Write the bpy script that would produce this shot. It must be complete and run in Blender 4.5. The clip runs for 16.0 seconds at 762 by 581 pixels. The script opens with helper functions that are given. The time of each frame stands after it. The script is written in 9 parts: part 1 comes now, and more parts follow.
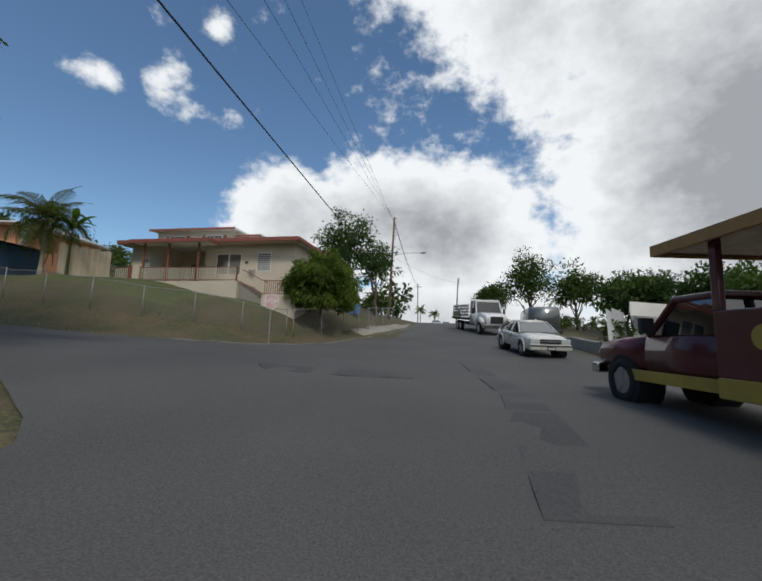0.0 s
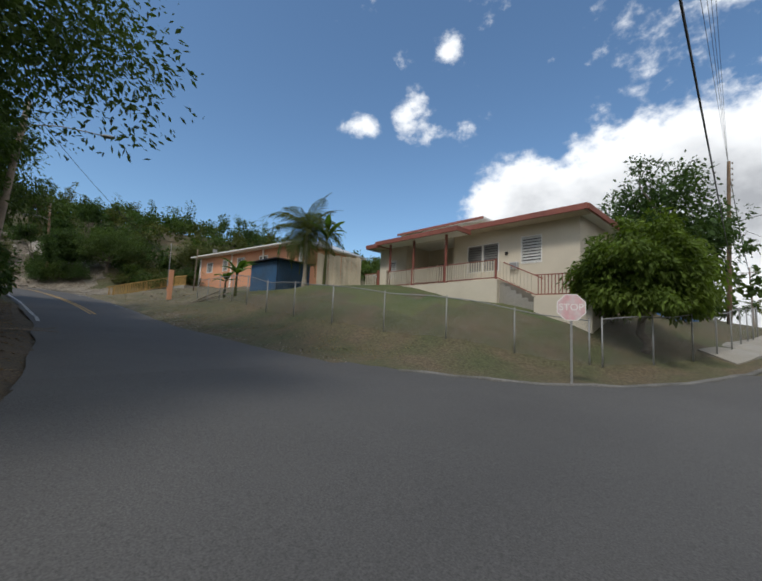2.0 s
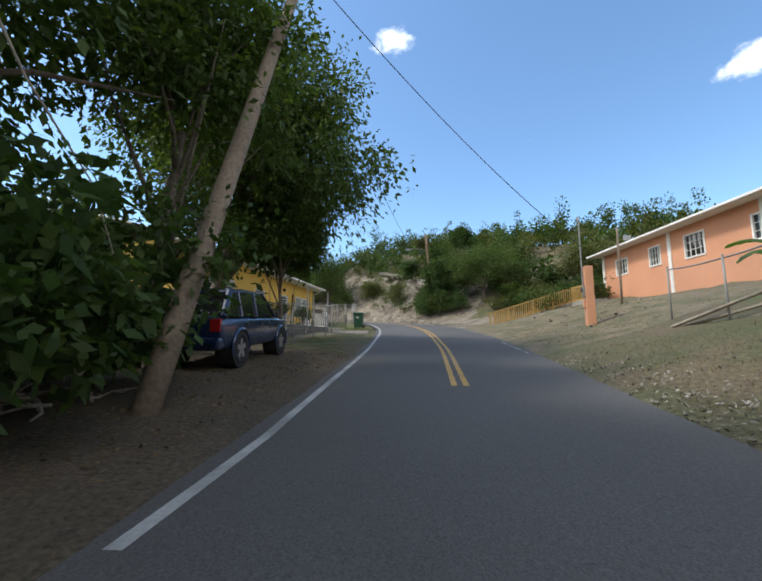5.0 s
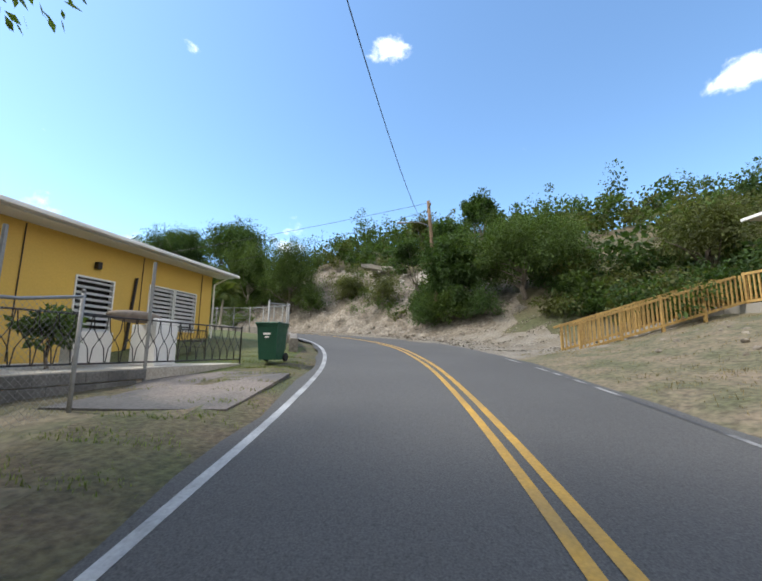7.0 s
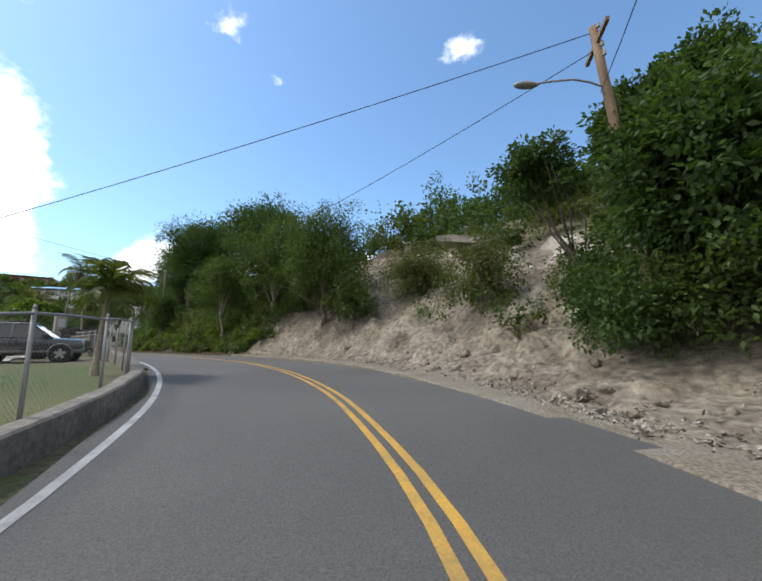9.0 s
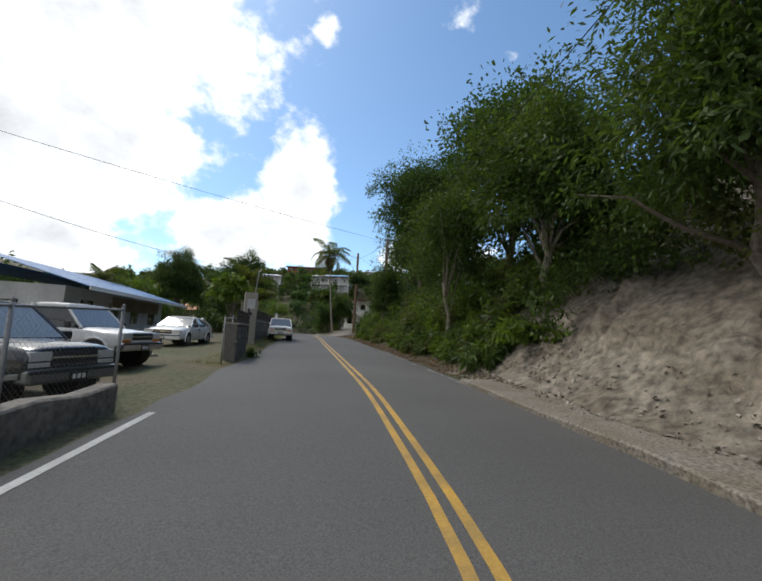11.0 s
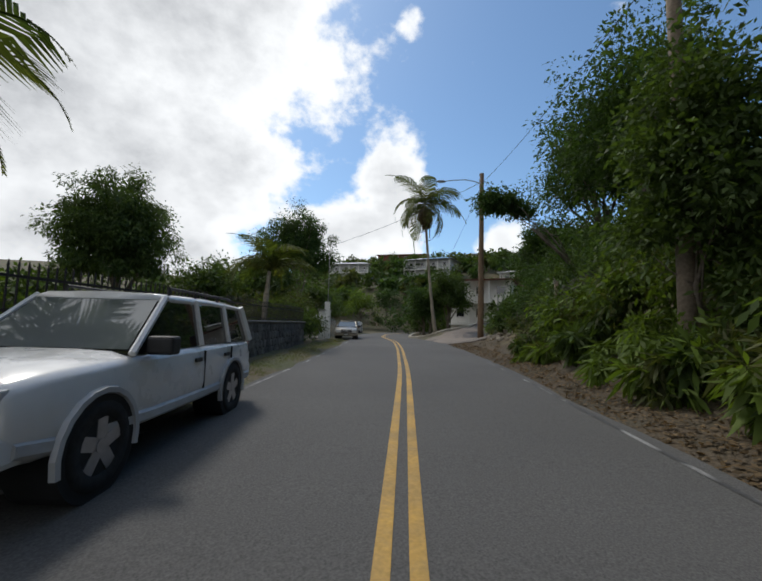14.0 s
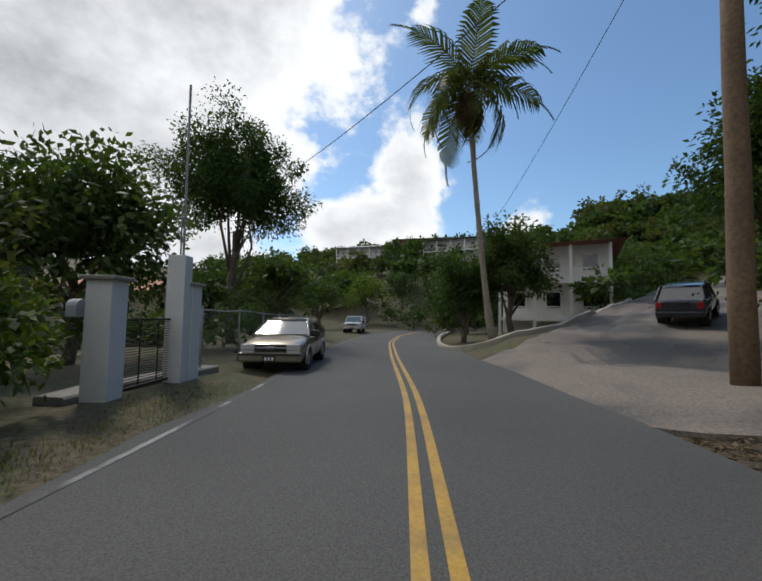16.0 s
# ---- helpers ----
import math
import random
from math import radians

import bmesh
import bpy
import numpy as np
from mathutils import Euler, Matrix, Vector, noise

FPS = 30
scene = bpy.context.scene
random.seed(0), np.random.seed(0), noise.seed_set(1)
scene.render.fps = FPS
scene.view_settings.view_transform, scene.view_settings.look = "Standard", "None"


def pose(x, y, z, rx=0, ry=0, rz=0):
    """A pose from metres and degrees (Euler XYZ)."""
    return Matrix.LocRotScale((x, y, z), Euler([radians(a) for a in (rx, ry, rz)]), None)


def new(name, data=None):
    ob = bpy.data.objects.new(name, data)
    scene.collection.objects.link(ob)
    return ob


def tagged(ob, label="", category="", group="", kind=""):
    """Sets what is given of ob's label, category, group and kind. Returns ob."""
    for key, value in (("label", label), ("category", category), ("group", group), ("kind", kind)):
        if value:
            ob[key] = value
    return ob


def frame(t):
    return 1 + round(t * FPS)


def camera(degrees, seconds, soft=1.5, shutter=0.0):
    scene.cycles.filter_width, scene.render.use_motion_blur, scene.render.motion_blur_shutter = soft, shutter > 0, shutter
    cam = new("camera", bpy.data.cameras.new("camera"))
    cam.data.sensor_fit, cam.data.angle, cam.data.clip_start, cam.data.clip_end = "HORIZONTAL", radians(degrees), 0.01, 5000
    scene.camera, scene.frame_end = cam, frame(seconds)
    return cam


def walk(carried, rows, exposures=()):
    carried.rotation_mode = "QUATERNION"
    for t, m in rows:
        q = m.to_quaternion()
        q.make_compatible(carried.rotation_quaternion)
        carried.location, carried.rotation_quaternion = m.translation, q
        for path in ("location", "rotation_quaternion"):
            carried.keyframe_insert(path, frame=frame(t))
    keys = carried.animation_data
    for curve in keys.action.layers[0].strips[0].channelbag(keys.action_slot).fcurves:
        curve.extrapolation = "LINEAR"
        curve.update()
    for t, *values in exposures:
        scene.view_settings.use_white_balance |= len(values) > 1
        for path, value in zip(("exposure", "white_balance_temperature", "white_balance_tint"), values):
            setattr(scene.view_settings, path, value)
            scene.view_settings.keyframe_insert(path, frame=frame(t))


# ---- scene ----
cam = camera(90, 16.0, soft=1.9)

# seconds, x, y, z, yaw to the left, pitch up, lean to the left
ROWS = [
    (0.0, 0.23, 0.03, 1.37, 2.92, 7.25, 1.80),
    (0.5, -0.27, 2.08, 1.46, 9.70, 6.70, 1.44),
    (1.0, -1.12, 3.82, 1.61, 16.96, 7.10, 3.37),
    (1.5, -2.30, 5.65, 1.78, 26.62, 6.97, 3.29),
    (2.0, -3.91, 7.29, 2.21, 38.37, 6.02, 2.59),
    (2.5, -5.92, 8.66, 2.31, 50.22, 6.00, 1.57),
    (3.0, -8.62, 9.80, 2.44, 63.30, 6.14, 0.53),
    (3.5, -11.33, 10.70, 2.56, 74.60, 6.87, 1.16),
    (4.0, -14.26, 11.22, 2.71, 83.60, 7.15, 1.16),
    (4.5, -17.51, 11.76, 2.91, 88.20, 7.56, 0.71),
    (5.0, -21.07, 12.25, 3.16, 89.90, 7.93, 0.11),
    (5.5, -24.89, 12.63, 3.47, 90.00, 8.24, -0.32),
    (6.0, -28.95, 12.90, 3.83, 89.20, 8.47, -0.27),
    (6.5, -33.12, 13.10, 4.22, 88.68, 8.66, 0.13),
    (7.0, -36.80, 13.55, 4.56, 89.05, 8.82, 0.58),
    (7.5, -40.69, 13.92, 4.89, 89.86, 9.12, 0.48),
    (8.0, -44.85, 14.17, 5.23, 91.37, 9.63, -0.07),
    (8.5, -49.43, 13.99, 5.80, 94.69, 9.70, -0.88),
    (9.0, -53.67, 13.32, 6.28, 101.77, 9.59, -0.46),
    (9.5, -57.43, 11.86, 6.48, 109.62, 9.26, 0.59),
    (10.0, -61.26, 9.84, 6.98, 119.58, 8.20, 1.82),
    (10.5, -64.77, 7.50, 7.37, 128.99, 7.23, 2.73),
    (11.0, -67.78, 4.61, 7.57, 137.07, 6.46, 3.10),
    (11.5, -70.45, 1.30, 7.65, 143.49, 5.90, 3.13),
    (12.0, -72.98, -2.31, 7.70, 147.94, 5.55, 2.98),
    (12.5, -75.56, -6.09, 7.77, 150.07, 5.41, 2.85),
    (13.0, -78.22, -9.92, 7.88, 150.94, 5.39, 2.78),
    (13.5, -80.76, -13.65, 8.02, 151.28, 5.18, 1.92),
    (14.0, -83.31, -17.49, 8.08, 151.56, 4.96, 1.58),
    (14.5, -85.83, -21.42, 8.15, 152.00, 4.82, 1.48),
    (15.0, -88.30, -25.48, 8.32, 152.85, 4.19, 0.67),
    (15.5, -90.70, -29.66, 8.32, 153.54, 4.05, 0.84),
    (16.0, -93.07, -33.89, 8.34, 154.25, 3.80, 0.96),
]


def eye_pose(x, y, z, yaw, pitch, lean):
    return pose(x, y, z, 0, 0, yaw) @ pose(0, 0, 0, 90 + pitch) @ pose(0, 0, 0, 0, 0, lean)


EXPOSURES = [(0.0, -0.50), (1.5, -0.32), (2.5, -0.08), (3.5, 0.25), (6.0, 0.80), (7.5, 0.85), (9.0, 0.50), (10.0, 0.20), (12.5, -0.25), (16.0, -0.35)]
walk(cam, [(r[0], eye_pose(*r[1:])) for r in ROWS], EXPOSURES)

# ---- daylight: sun in the south (-y), high, broken cloud ----
SUN_ELEVATION, SUN_TURN = 52.0, 6.0   # degrees; turn east of south
world = bpy.data.worlds.new("sky")
scene.world = world
world.use_nodes = True
wt = world.node_tree
wt.nodes.clear()


def wnode(kind, **values):
    n = wt.nodes.new(kind)
    for k, v in values.items():
        n.inputs[k].default_value = v
    return n


def wmath(op, a, b=None, c=None):
    n = wt.nodes.new("ShaderNodeMath")
    n.operation = op
    for i, v in enumerate((a, b, c)):
        if v is None:
            continue
        if isinstance(v, (int, float)):
            n.inputs[i].default_value = v
        else:
            wt.links.new(v, n.inputs[i])
    return n.outputs[0]


sky = wt.nodes.new("ShaderNodeTexSky")
sky.sky_type, sky.sun_disc = "NISHITA", False
sky.sun_elevation, sky.sun_rotation = radians(SUN_ELEVATION), radians(180 - SUN_TURN)
sky.air_density, sky.dust_density, sky.ozone_density = 1.0, 0.6, 1.6
coords = wt.nodes.new("ShaderNodeTexCoord")


def cloud_noise(scale, detail, rough, stretch):
    m = wt.nodes.new("ShaderNodeMapping")
    m.inputs["Scale"].default_value = (1, 1, stretch)
    wt.links.new(coords.outputs["Generated"], m.inputs["Vector"])
    n = wnode("ShaderNodeTexNoise", Scale=scale, Detail=detail, Roughness=rough)
    wt.links.new(m.outputs["Vector"], n.inputs["Vector"])
    return n.outputs["Fac"]


# cloud banks: yaw to the left of +y, elevation, half width, half height (degrees), weight
BANKS = [(-6, 4, 26, 5, 1.1), (192, 10, 14, 7, 1.0), (178, 9, 10, 6, .9), (-6, 16, 14, 9, 1.5), (15, 16, 9.5, 7.5, 1.25), (5, 17, 11, 8, 1.35), (-30, 45, 22, 13, 1.15), (-48, 20, 21, 22, 1.9), (-78, 30, 36, 34, 2.1),
         (150, 21, 5.5, 8, 1.0), (157, 13, 11, 6, 1.0), (182, 40, 19, 20, 1.15), (180, 20, 15, 12, 1.1), (205, 32, 30, 30, 1.3), (134, 12, 4, 4, .7), (122, 10, 7, 6, .5),
         (34, 30, 4.2, 4.0, .62), (42, 29, 3.4, 2.6, .40), (29, 38, 2.6, 3.6, .42), (148, 40, 2.4, 2.4, .5), (127, 42, 3.2, 2.6, .42),
         (119, 38, 3.0, 1.6, .34), (88, 41, 4, 2.4, .40), (102, 14, 4, 4, .5)]
total = None
for yaw, up, wide, tall, weight in BANKS:
    a, e = radians(yaw), radians(up)
    d = Vector((-math.sin(a) * math.cos(e), math.cos(a) * math.cos(e), math.sin(e)))
    side = Vector((math.cos(a), math.sin(a), 0))
    above = side.cross(d)
    dots = []
    for axis, size in ((side, wide), (above, tall)):
        n = wt.nodes.new("ShaderNodeVectorMath")
        n.operation = "DOT_PRODUCT"
        wt.links.new(coords.outputs["Generated"], n.inputs[0])
        n.inputs[1].default_value = axis / math.sin(radians(size))
        dots.append(wmath("POWER", wmath("ABSOLUTE", n.outputs["Value"]), 2.0))
    n = wt.nodes.new("ShaderNodeVectorMath")
    n.operation = "DOT_PRODUCT"
    wt.links.new(coords.outputs["Generated"], n.inputs[0])
    n.inputs[1].default_value = d
    front = wmath("GREATER_THAN", n.outputs["Value"], 0.0)
    bump = wmath("MULTIPLY", wmath("MULTIPLY", wmath("EXPONENT", wmath("MULTIPLY", wmath("ADD", *dots), -0.9)), weight), front)
    total = bump if total is None else wmath("MAXIMUM", total, bump)
billow = cloud_noise(7.0, 9.0, 0.58, 1.25)
wisps = cloud_noise(26.0, 5.0, 0.6, 1.4)
shape = wmath("ADD", total, wmath("ADD", wmath("MULTIPLY", wmath("SUBTRACT", billow, 0.5), 1.25), wmath("MULTIPLY", wmath("SUBTRACT", wisps, 0.5), 0.42)))
cover = wt.nodes.new("ShaderNodeMapRange")
cover.interpolation_type = "SMOOTHSTEP"
cover.inputs["From Min"].default_value, cover.inputs["From Max"].default_value = 0.30, 0.60
wt.links.new(shape, cover.inputs["Value"])
# thick parts of a cloud are greyer than its sunlit rim
tone = wt.nodes.new("ShaderNodeValToRGB")
tone.color_ramp.elements[0].position, tone.color_ramp.elements[0].color = 0.40, (8.2, 8.4, 8.6, 1)
tone.color_ramp.elements[1].position, tone.color_ramp.elements[1].color = 1.0, (3.35, 3.5, 3.75, 1)
deep = wmath("ADD", shape, wmath("MULTIPLY", wmath("SUBTRACT", cloud_noise(3.0, 4.0, 0.5, 1.6), 0.5), 1.2))
wt.links.new(wmath("MULTIPLY", deep, 0.62), tone.inputs["Fac"])
mix = wt.nodes.new("ShaderNodeMix")
mix.data_type = "RGBA"
wt.links.new(cover.outputs["Result"], mix.inputs["Factor"])
deepen = wt.nodes.new("ShaderNodeMix")
deepen.data_type, deepen.blend_type = "RGBA", "MULTIPLY"
deepen.inputs["Factor"].default_value, deepen.inputs["B"].default_value = 1.0, (0.88, 1.05, 1.12, 1)
wt.links.new(sky.outputs["Color"], deepen.inputs["A"])
wt.links.new(deepen.outputs["Result"], mix.inputs["A"])
wt.links.new(tone.outputs["Color"], mix.inputs["B"])
back = wt.nodes.new("ShaderNodeBackground")
back.inputs["Strength"].default_value = 0.155
wt.links.new(mix.outputs["Result"], back.inputs["Color"])
wt.links.new(back.outputs[0], wt.nodes.new("ShaderNodeOutputWorld").inputs["Surface"])

lamp = bpy.data.lights.new("sun", "SUN")
lamp.energy, lamp.angle, lamp.color = 2.1, radians(9), (1.0, 0.95, 0.87)
sun = new("sun", lamp)
sun.matrix_world = pose(0, 0, 60, 90 - SUN_ELEVATION, 0, SUN_TURN)

# ---- materials ----


def material(name, color, rough=0.8, metal=0.0, vary=0.25, grain=18.0, patch=0.6, second=None, amount=0.5, bump=0.3, bump_scale=None,
             per_object=0.0, per_island=0.0, coat=0.0, spec=0.5, local=False, translucent=None, distance=0.01, ramp=(0.35, 0.65)):
    """A surface with a base colour, fine grain, large stains of a second colour, and relief. Scales are per metre."""
    m = bpy.data.materials.new(name)
    m.use_nodes = True
    t = m.node_tree
    p = t.nodes["Principled BSDF"]
    link = t.links.new
    geo, tex = t.nodes.new("ShaderNodeNewGeometry"), t.nodes.new("ShaderNodeTexCoord")
    where = tex.outputs["Object"] if local else geo.outputs["Position"]

    def noise_at(scale, detail=4.0):
        n = t.nodes.new("ShaderNodeTexNoise")
        n.inputs["Scale"].default_value, n.inputs["Detail"].default_value = scale, detail
        link(where, n.inputs["Vector"])
        return n.outputs["Fac"]

    def mixed(kind, fac, a, b):
        n = t.nodes.new("ShaderNodeMix")
        n.data_type, n.blend_type = "RGBA", kind
        for key, v in (("Factor", fac), ("A", a), ("B", b)):
            if isinstance(v, (int, float)):
                n.inputs[key].default_value = v
            elif isinstance(v, tuple):
                n.inputs[key].default_value = (*v[:3], 1)
            else:
                link(v, n.inputs[key])
        return n.outputs["Result"]

    def ranged(value, a, b, c, d):
        n = t.nodes.new("ShaderNodeMapRange")
        for key, v in (("From Min", a), ("From Max", b), ("To Min", c), ("To Max", d)):
            n.inputs[key].default_value = v
        link(value, n.inputs["Value"])
        return n.outputs["Result"]

    second = second or tuple(c * 0.6 for c in color)
    stain = ranged(noise_at(patch, 6.0), ramp[0], ramp[1], 0.0, amount)
    base = mixed("MIX", stain, color, second)
    fine = ranged(noise_at(grain, 3.0), 0.3, 0.7, 1 - vary, 1 + vary)
    gray = t.nodes.new("ShaderNodeCombineColor")
    for i in range(3):
        link(fine, gray.inputs[i])
    base = mixed("MULTIPLY", 1.0, base, gray.outputs[0])
    if per_object or per_island:
        info = t.nodes.new("ShaderNodeObjectInfo").outputs["Random"] if per_object else geo.outputs["Random Per Island"]
        k = per_object or per_island
        shift = ranged(info, 0, 1, 1 - k, 1 + k)
        tone = t.nodes.new("ShaderNodeCombineColor")
        for i in range(3):
            link(shift, tone.inputs[i])
        base = mixed("MULTIPLY", 1.0, base, tone.outputs[0])
    link(base, p.inputs["Base Color"])
    link(ranged(noise_at(grain * 0.4), 0.3, 0.7, max(rough - 0.08, 0.02), min(rough + 0.08, 1)), p.inputs["Roughness"])
    p.inputs["Metallic"].default_value = metal
    p.inputs["Specular IOR Level"].default_value = spec
    p.inputs["Coat Weight"].default_value = coat
    p.inputs["Coat Roughness"].default_value = 0.04
    if bump:
        b = t.nodes.new("ShaderNodeBump")
        b.inputs["Strength"].default_value, b.inputs["Distance"].default_value = bump, distance
        link(noise_at(bump_scale or grain, 6.0), b.inputs["Height"])
        link(b.outputs["Normal"], p.inputs["Normal"])
    if translucent:
        tr, add = t.nodes.new("ShaderNodeBsdfTranslucent"), t.nodes.new("ShaderNodeMixShader")
        link(mixed("MULTIPLY", 1.0, base, translucent), tr.inputs["Color"])
        add.inputs[0].default_value = 0.45
        link(p.outputs[0], add.inputs[1])
        link(tr.outputs[0], add.inputs[2])
        link(add.outputs[0], t.nodes["Material Output"].inputs["Surface"])
    return m


def glass_material(name, tint, rough=0.02):
    m = bpy.data.materials.new(name)
    m.use_nodes = True
    p = m.node_tree.nodes["Principled BSDF"]
    p.inputs["Base Color"].default_value = (*tint, 1)
    p.inputs["Roughness"].default_value = rough
    p.inputs["Specular IOR Level"].default_value = 0.9
    p.inputs["Coat Weight"].default_value = 0.6
    p.inputs["Coat Roughness"].default_value = 0.02
    return m


asphalt = material("asphalt", (0.092, 0.089, 0.085), 0.85, vary=0.35, grain=60, patch=0.25, second=(0.064, 0.062, 0.060), amount=0.7, bump=0.35, distance=0.006)
asphalt_patch = material("asphalt_patch", (0.066, 0.065, 0.064), 0.8, vary=0.3, grain=50, bump=0.3)
yellow_paint = material("yellow_paint", (0.52, 0.30, 0.045), 0.6, vary=0.15, grain=30, patch=2.0, second=(0.22, 0.16, 0.07), amount=0.6, bump=0.2)
white_line = material("white_line", (0.44, 0.44, 0.43), 0.6, vary=0.15, grain=30, patch=1.5, second=(0.16, 0.16, 0.155), amount=0.75, bump=0.2)
concrete = material("concrete", (0.29, 0.275, 0.245), 0.9, vary=0.2, grain=25, patch=0.8, second=(0.24, 0.22, 0.18), amount=0.6, bump=0.4)
pale_concrete = material("pale_concrete", (0.50, 0.47, 0.41), 0.9, vary=0.2, grain=22, patch=0.5, second=(0.30, 0.26, 0.20), amount=0.7, bump=0.4)
dark_block = material("dark_block", (0.16, 0.155, 0.145), 0.9, vary=0.25, grain=25, patch=1.2, second=(0.07, 0.068, 0.06), amount=0.7, bump=0.4, per_object=0.15)
cream_paint = material("cream_paint", (0.62, 0.56, 0.45), 0.8, vary=0.05, grain=30, patch=0.5, second=(0.48, 0.42, 0.33), amount=0.5, bump=0.15)
white_paint = material("white_paint", (0.78, 0.77, 0.74), 0.6, vary=0.05, grain=30, patch=0.7, second=(0.55, 0.53, 0.49), amount=0.4, bump=0.1)
rust_paint = material("rust_paint", (0.27, 0.085, 0.06), 0.7, vary=0.12, grain=20, patch=0.8, second=(0.17, 0.06, 0.045), amount=0.6, bump=0.15)
salmon_paint = material("salmon_paint", (0.62, 0.30, 0.17), 0.8, vary=0.05, grain=30, patch=0.5, second=(0.50, 0.24, 0.14), amount=0.5, bump=0.15)
yellow_wall = material("yellow_wall", (0.66, 0.43, 0.09), 0.8, vary=0.05, grain=30, patch=0.5, second=(0.54, 0.35, 0.09), amount=0.5, bump=0.15)
new_wood = material("new_wood", (0.42, 0.27, 0.085), 0.75, vary=0.2, grain=14, patch=1.5, second=(0.30, 0.19, 0.07), amount=0.6, bump=0.25, per_object=0.12)
grey_wood = material("grey_wood", (0.24, 0.19, 0.14), 0.85, vary=0.25, grain=16, patch=0.9, second=(0.13, 0.10, 0.075), amount=0.7, bump=0.4)
brown_pole = material("brown_pole", (0.19, 0.125, 0.075), 0.85, vary=0.25, grain=16, patch=0.9, second=(0.12, 0.08, 0.05), amount=0.7, bump=0.4)
cream_wood = material("cream_wood", (0.55, 0.48, 0.36), 0.8, vary=0.12, grain=14, patch=1.0, second=(0.38, 0.32, 0.24), amount=0.6, bump=0.25, per_object=0.12)
galvanised = material("galvanised", (0.27, 0.275, 0.275), 0.6, metal=0.35, vary=0.12, grain=20, patch=1.5, second=(0.24, 0.23, 0.21), amount=0.5, bump=0.1)
black_iron = material("black_iron", (0.018, 0.018, 0.019), 0.5, metal=0.3, vary=0.2, grain=30, patch=3, second=(0.05, 0.03, 0.022), amount=0.4, bump=0.15)
roof_metal = material("roof_metal", (0.62, 0.62, 0.61), 0.4, metal=0.3, vary=0.05, grain=10, patch=0.4, second=(0.45, 0.44, 0.42), amount=0.5, bump=0.1)
blue_metal = material("blue_metal", (0.07, 0.17, 0.36), 0.45, metal=0.2, vary=0.08, grain=8, patch=0.5, second=(0.10, 0.20, 0.36), amount=0.5, bump=0.1)
navy_metal = material("navy_metal", (0.036, 0.105, 0.215), 0.55, metal=0.1, vary=0.1, grain=8, patch=0.8, second=(0.05, 0.07, 0.09), amount=0.5, bump=0.1)
white_metal = material("white_metal", (0.50, 0.51, 0.52), 0.55, metal=0.1, vary=0.08, grain=8, patch=0.9, second=(0.30, 0.30, 0.30), amount=0.6, bump=0.1)
worn_line = material("worn_line", (0.28, 0.28, 0.27), 0.7, vary=0.2, grain=30, patch=1.3, second=(0.06, 0.06, 0.06), amount=1.0, bump=0.2, ramp=(0.38, 0.52))
drive_concrete = material("drive_concrete", (0.205, 0.172, 0.145), 0.9, vary=0.28, grain=22, patch=0.3, second=(0.085, 0.083, 0.08), amount=0.9, bump=0.5, ramp=(0.46, 0.58))
stony = material("stony", (0.20, 0.18, 0.15), 0.95, vary=0.5, grain=22, patch=1.3, second=(0.15, 0.125, 0.09), amount=0.8, bump=0.9, bump_scale=6, distance=0.05)
mossy_wall = material("mossy_wall", (0.10, 0.10, 0.075), 0.95, vary=0.4, grain=12, patch=0.9, second=(0.045, 0.055, 0.025), amount=0.9, bump=0.6, distance=0.03)
bark = material("bark", (0.17, 0.14, 0.11), 0.9, vary=0.35, grain=14, patch=2, second=(0.09, 0.07, 0.055), amount=0.7, bump=0.6)
pale_bark = material("pale_bark", (0.33, 0.29, 0.23), 0.9, vary=0.3, grain=14, patch=2, second=(0.2, 0.17, 0.13), amount=0.7, bump=0.5)
rock = material("rock", (0.20, 0.175, 0.14), 0.95, vary=0.5, grain=5, patch=0.9, second=(0.105, 0.085, 0.062), amount=0.9, bump=1.0, bump_scale=4, distance=0.14, per_island=0.2)
pale_rock = material("pale_rock", (0.29, 0.27, 0.235), 0.95, vary=0.25, grain=6, patch=0.5, second=(0.19, 0.16, 0.125), amount=0.7, bump=0.9, bump_scale=3, distance=0.06, per_island=0.25)
wall_stone = material("wall_stone", (0.165, 0.148, 0.125), 0.9, vary=0.35, grain=10, patch=1.4, second=(0.10, 0.092, 0.082), amount=0.8, bump=0.6, distance=0.03, per_object=0.3)
mortar = material("mortar", (0.15, 0.14, 0.125), 0.95, vary=0.2, grain=20, bump=0.4)
black_plastic = material("black_plastic", (0.02, 0.02, 0.021), 0.6, vary=0.1, grain=30, bump=0.1)
bin_green = material("bin_green", (0.012, 0.075, 0.04), 0.5, vary=0.1, grain=20, bump=0.05)
rubber = material("rubber", (0.016, 0.016, 0.016), 0.85, vary=0.15, grain=40, bump=0.2)
chrome = material("chrome", (0.62, 0.62, 0.63), 0.18, metal=1.0, vary=0.05, grain=10, bump=0)
wheel_alloy = material("wheel_alloy", (0.45, 0.45, 0.46), 0.35, metal=0.8, vary=0.1, grain=10, bump=0)
car_white = material("car_white", (0.70, 0.70, 0.69), 0.3, vary=0.03, grain=8, patch=1, second=(0.60, 0.59, 0.57), amount=0.3, bump=0, coat=0.8)
car_silver = material("car_silver", (0.27, 0.235, 0.18), 0.35, metal=0.5, vary=0.03, grain=8, bump=0, coat=0.8)
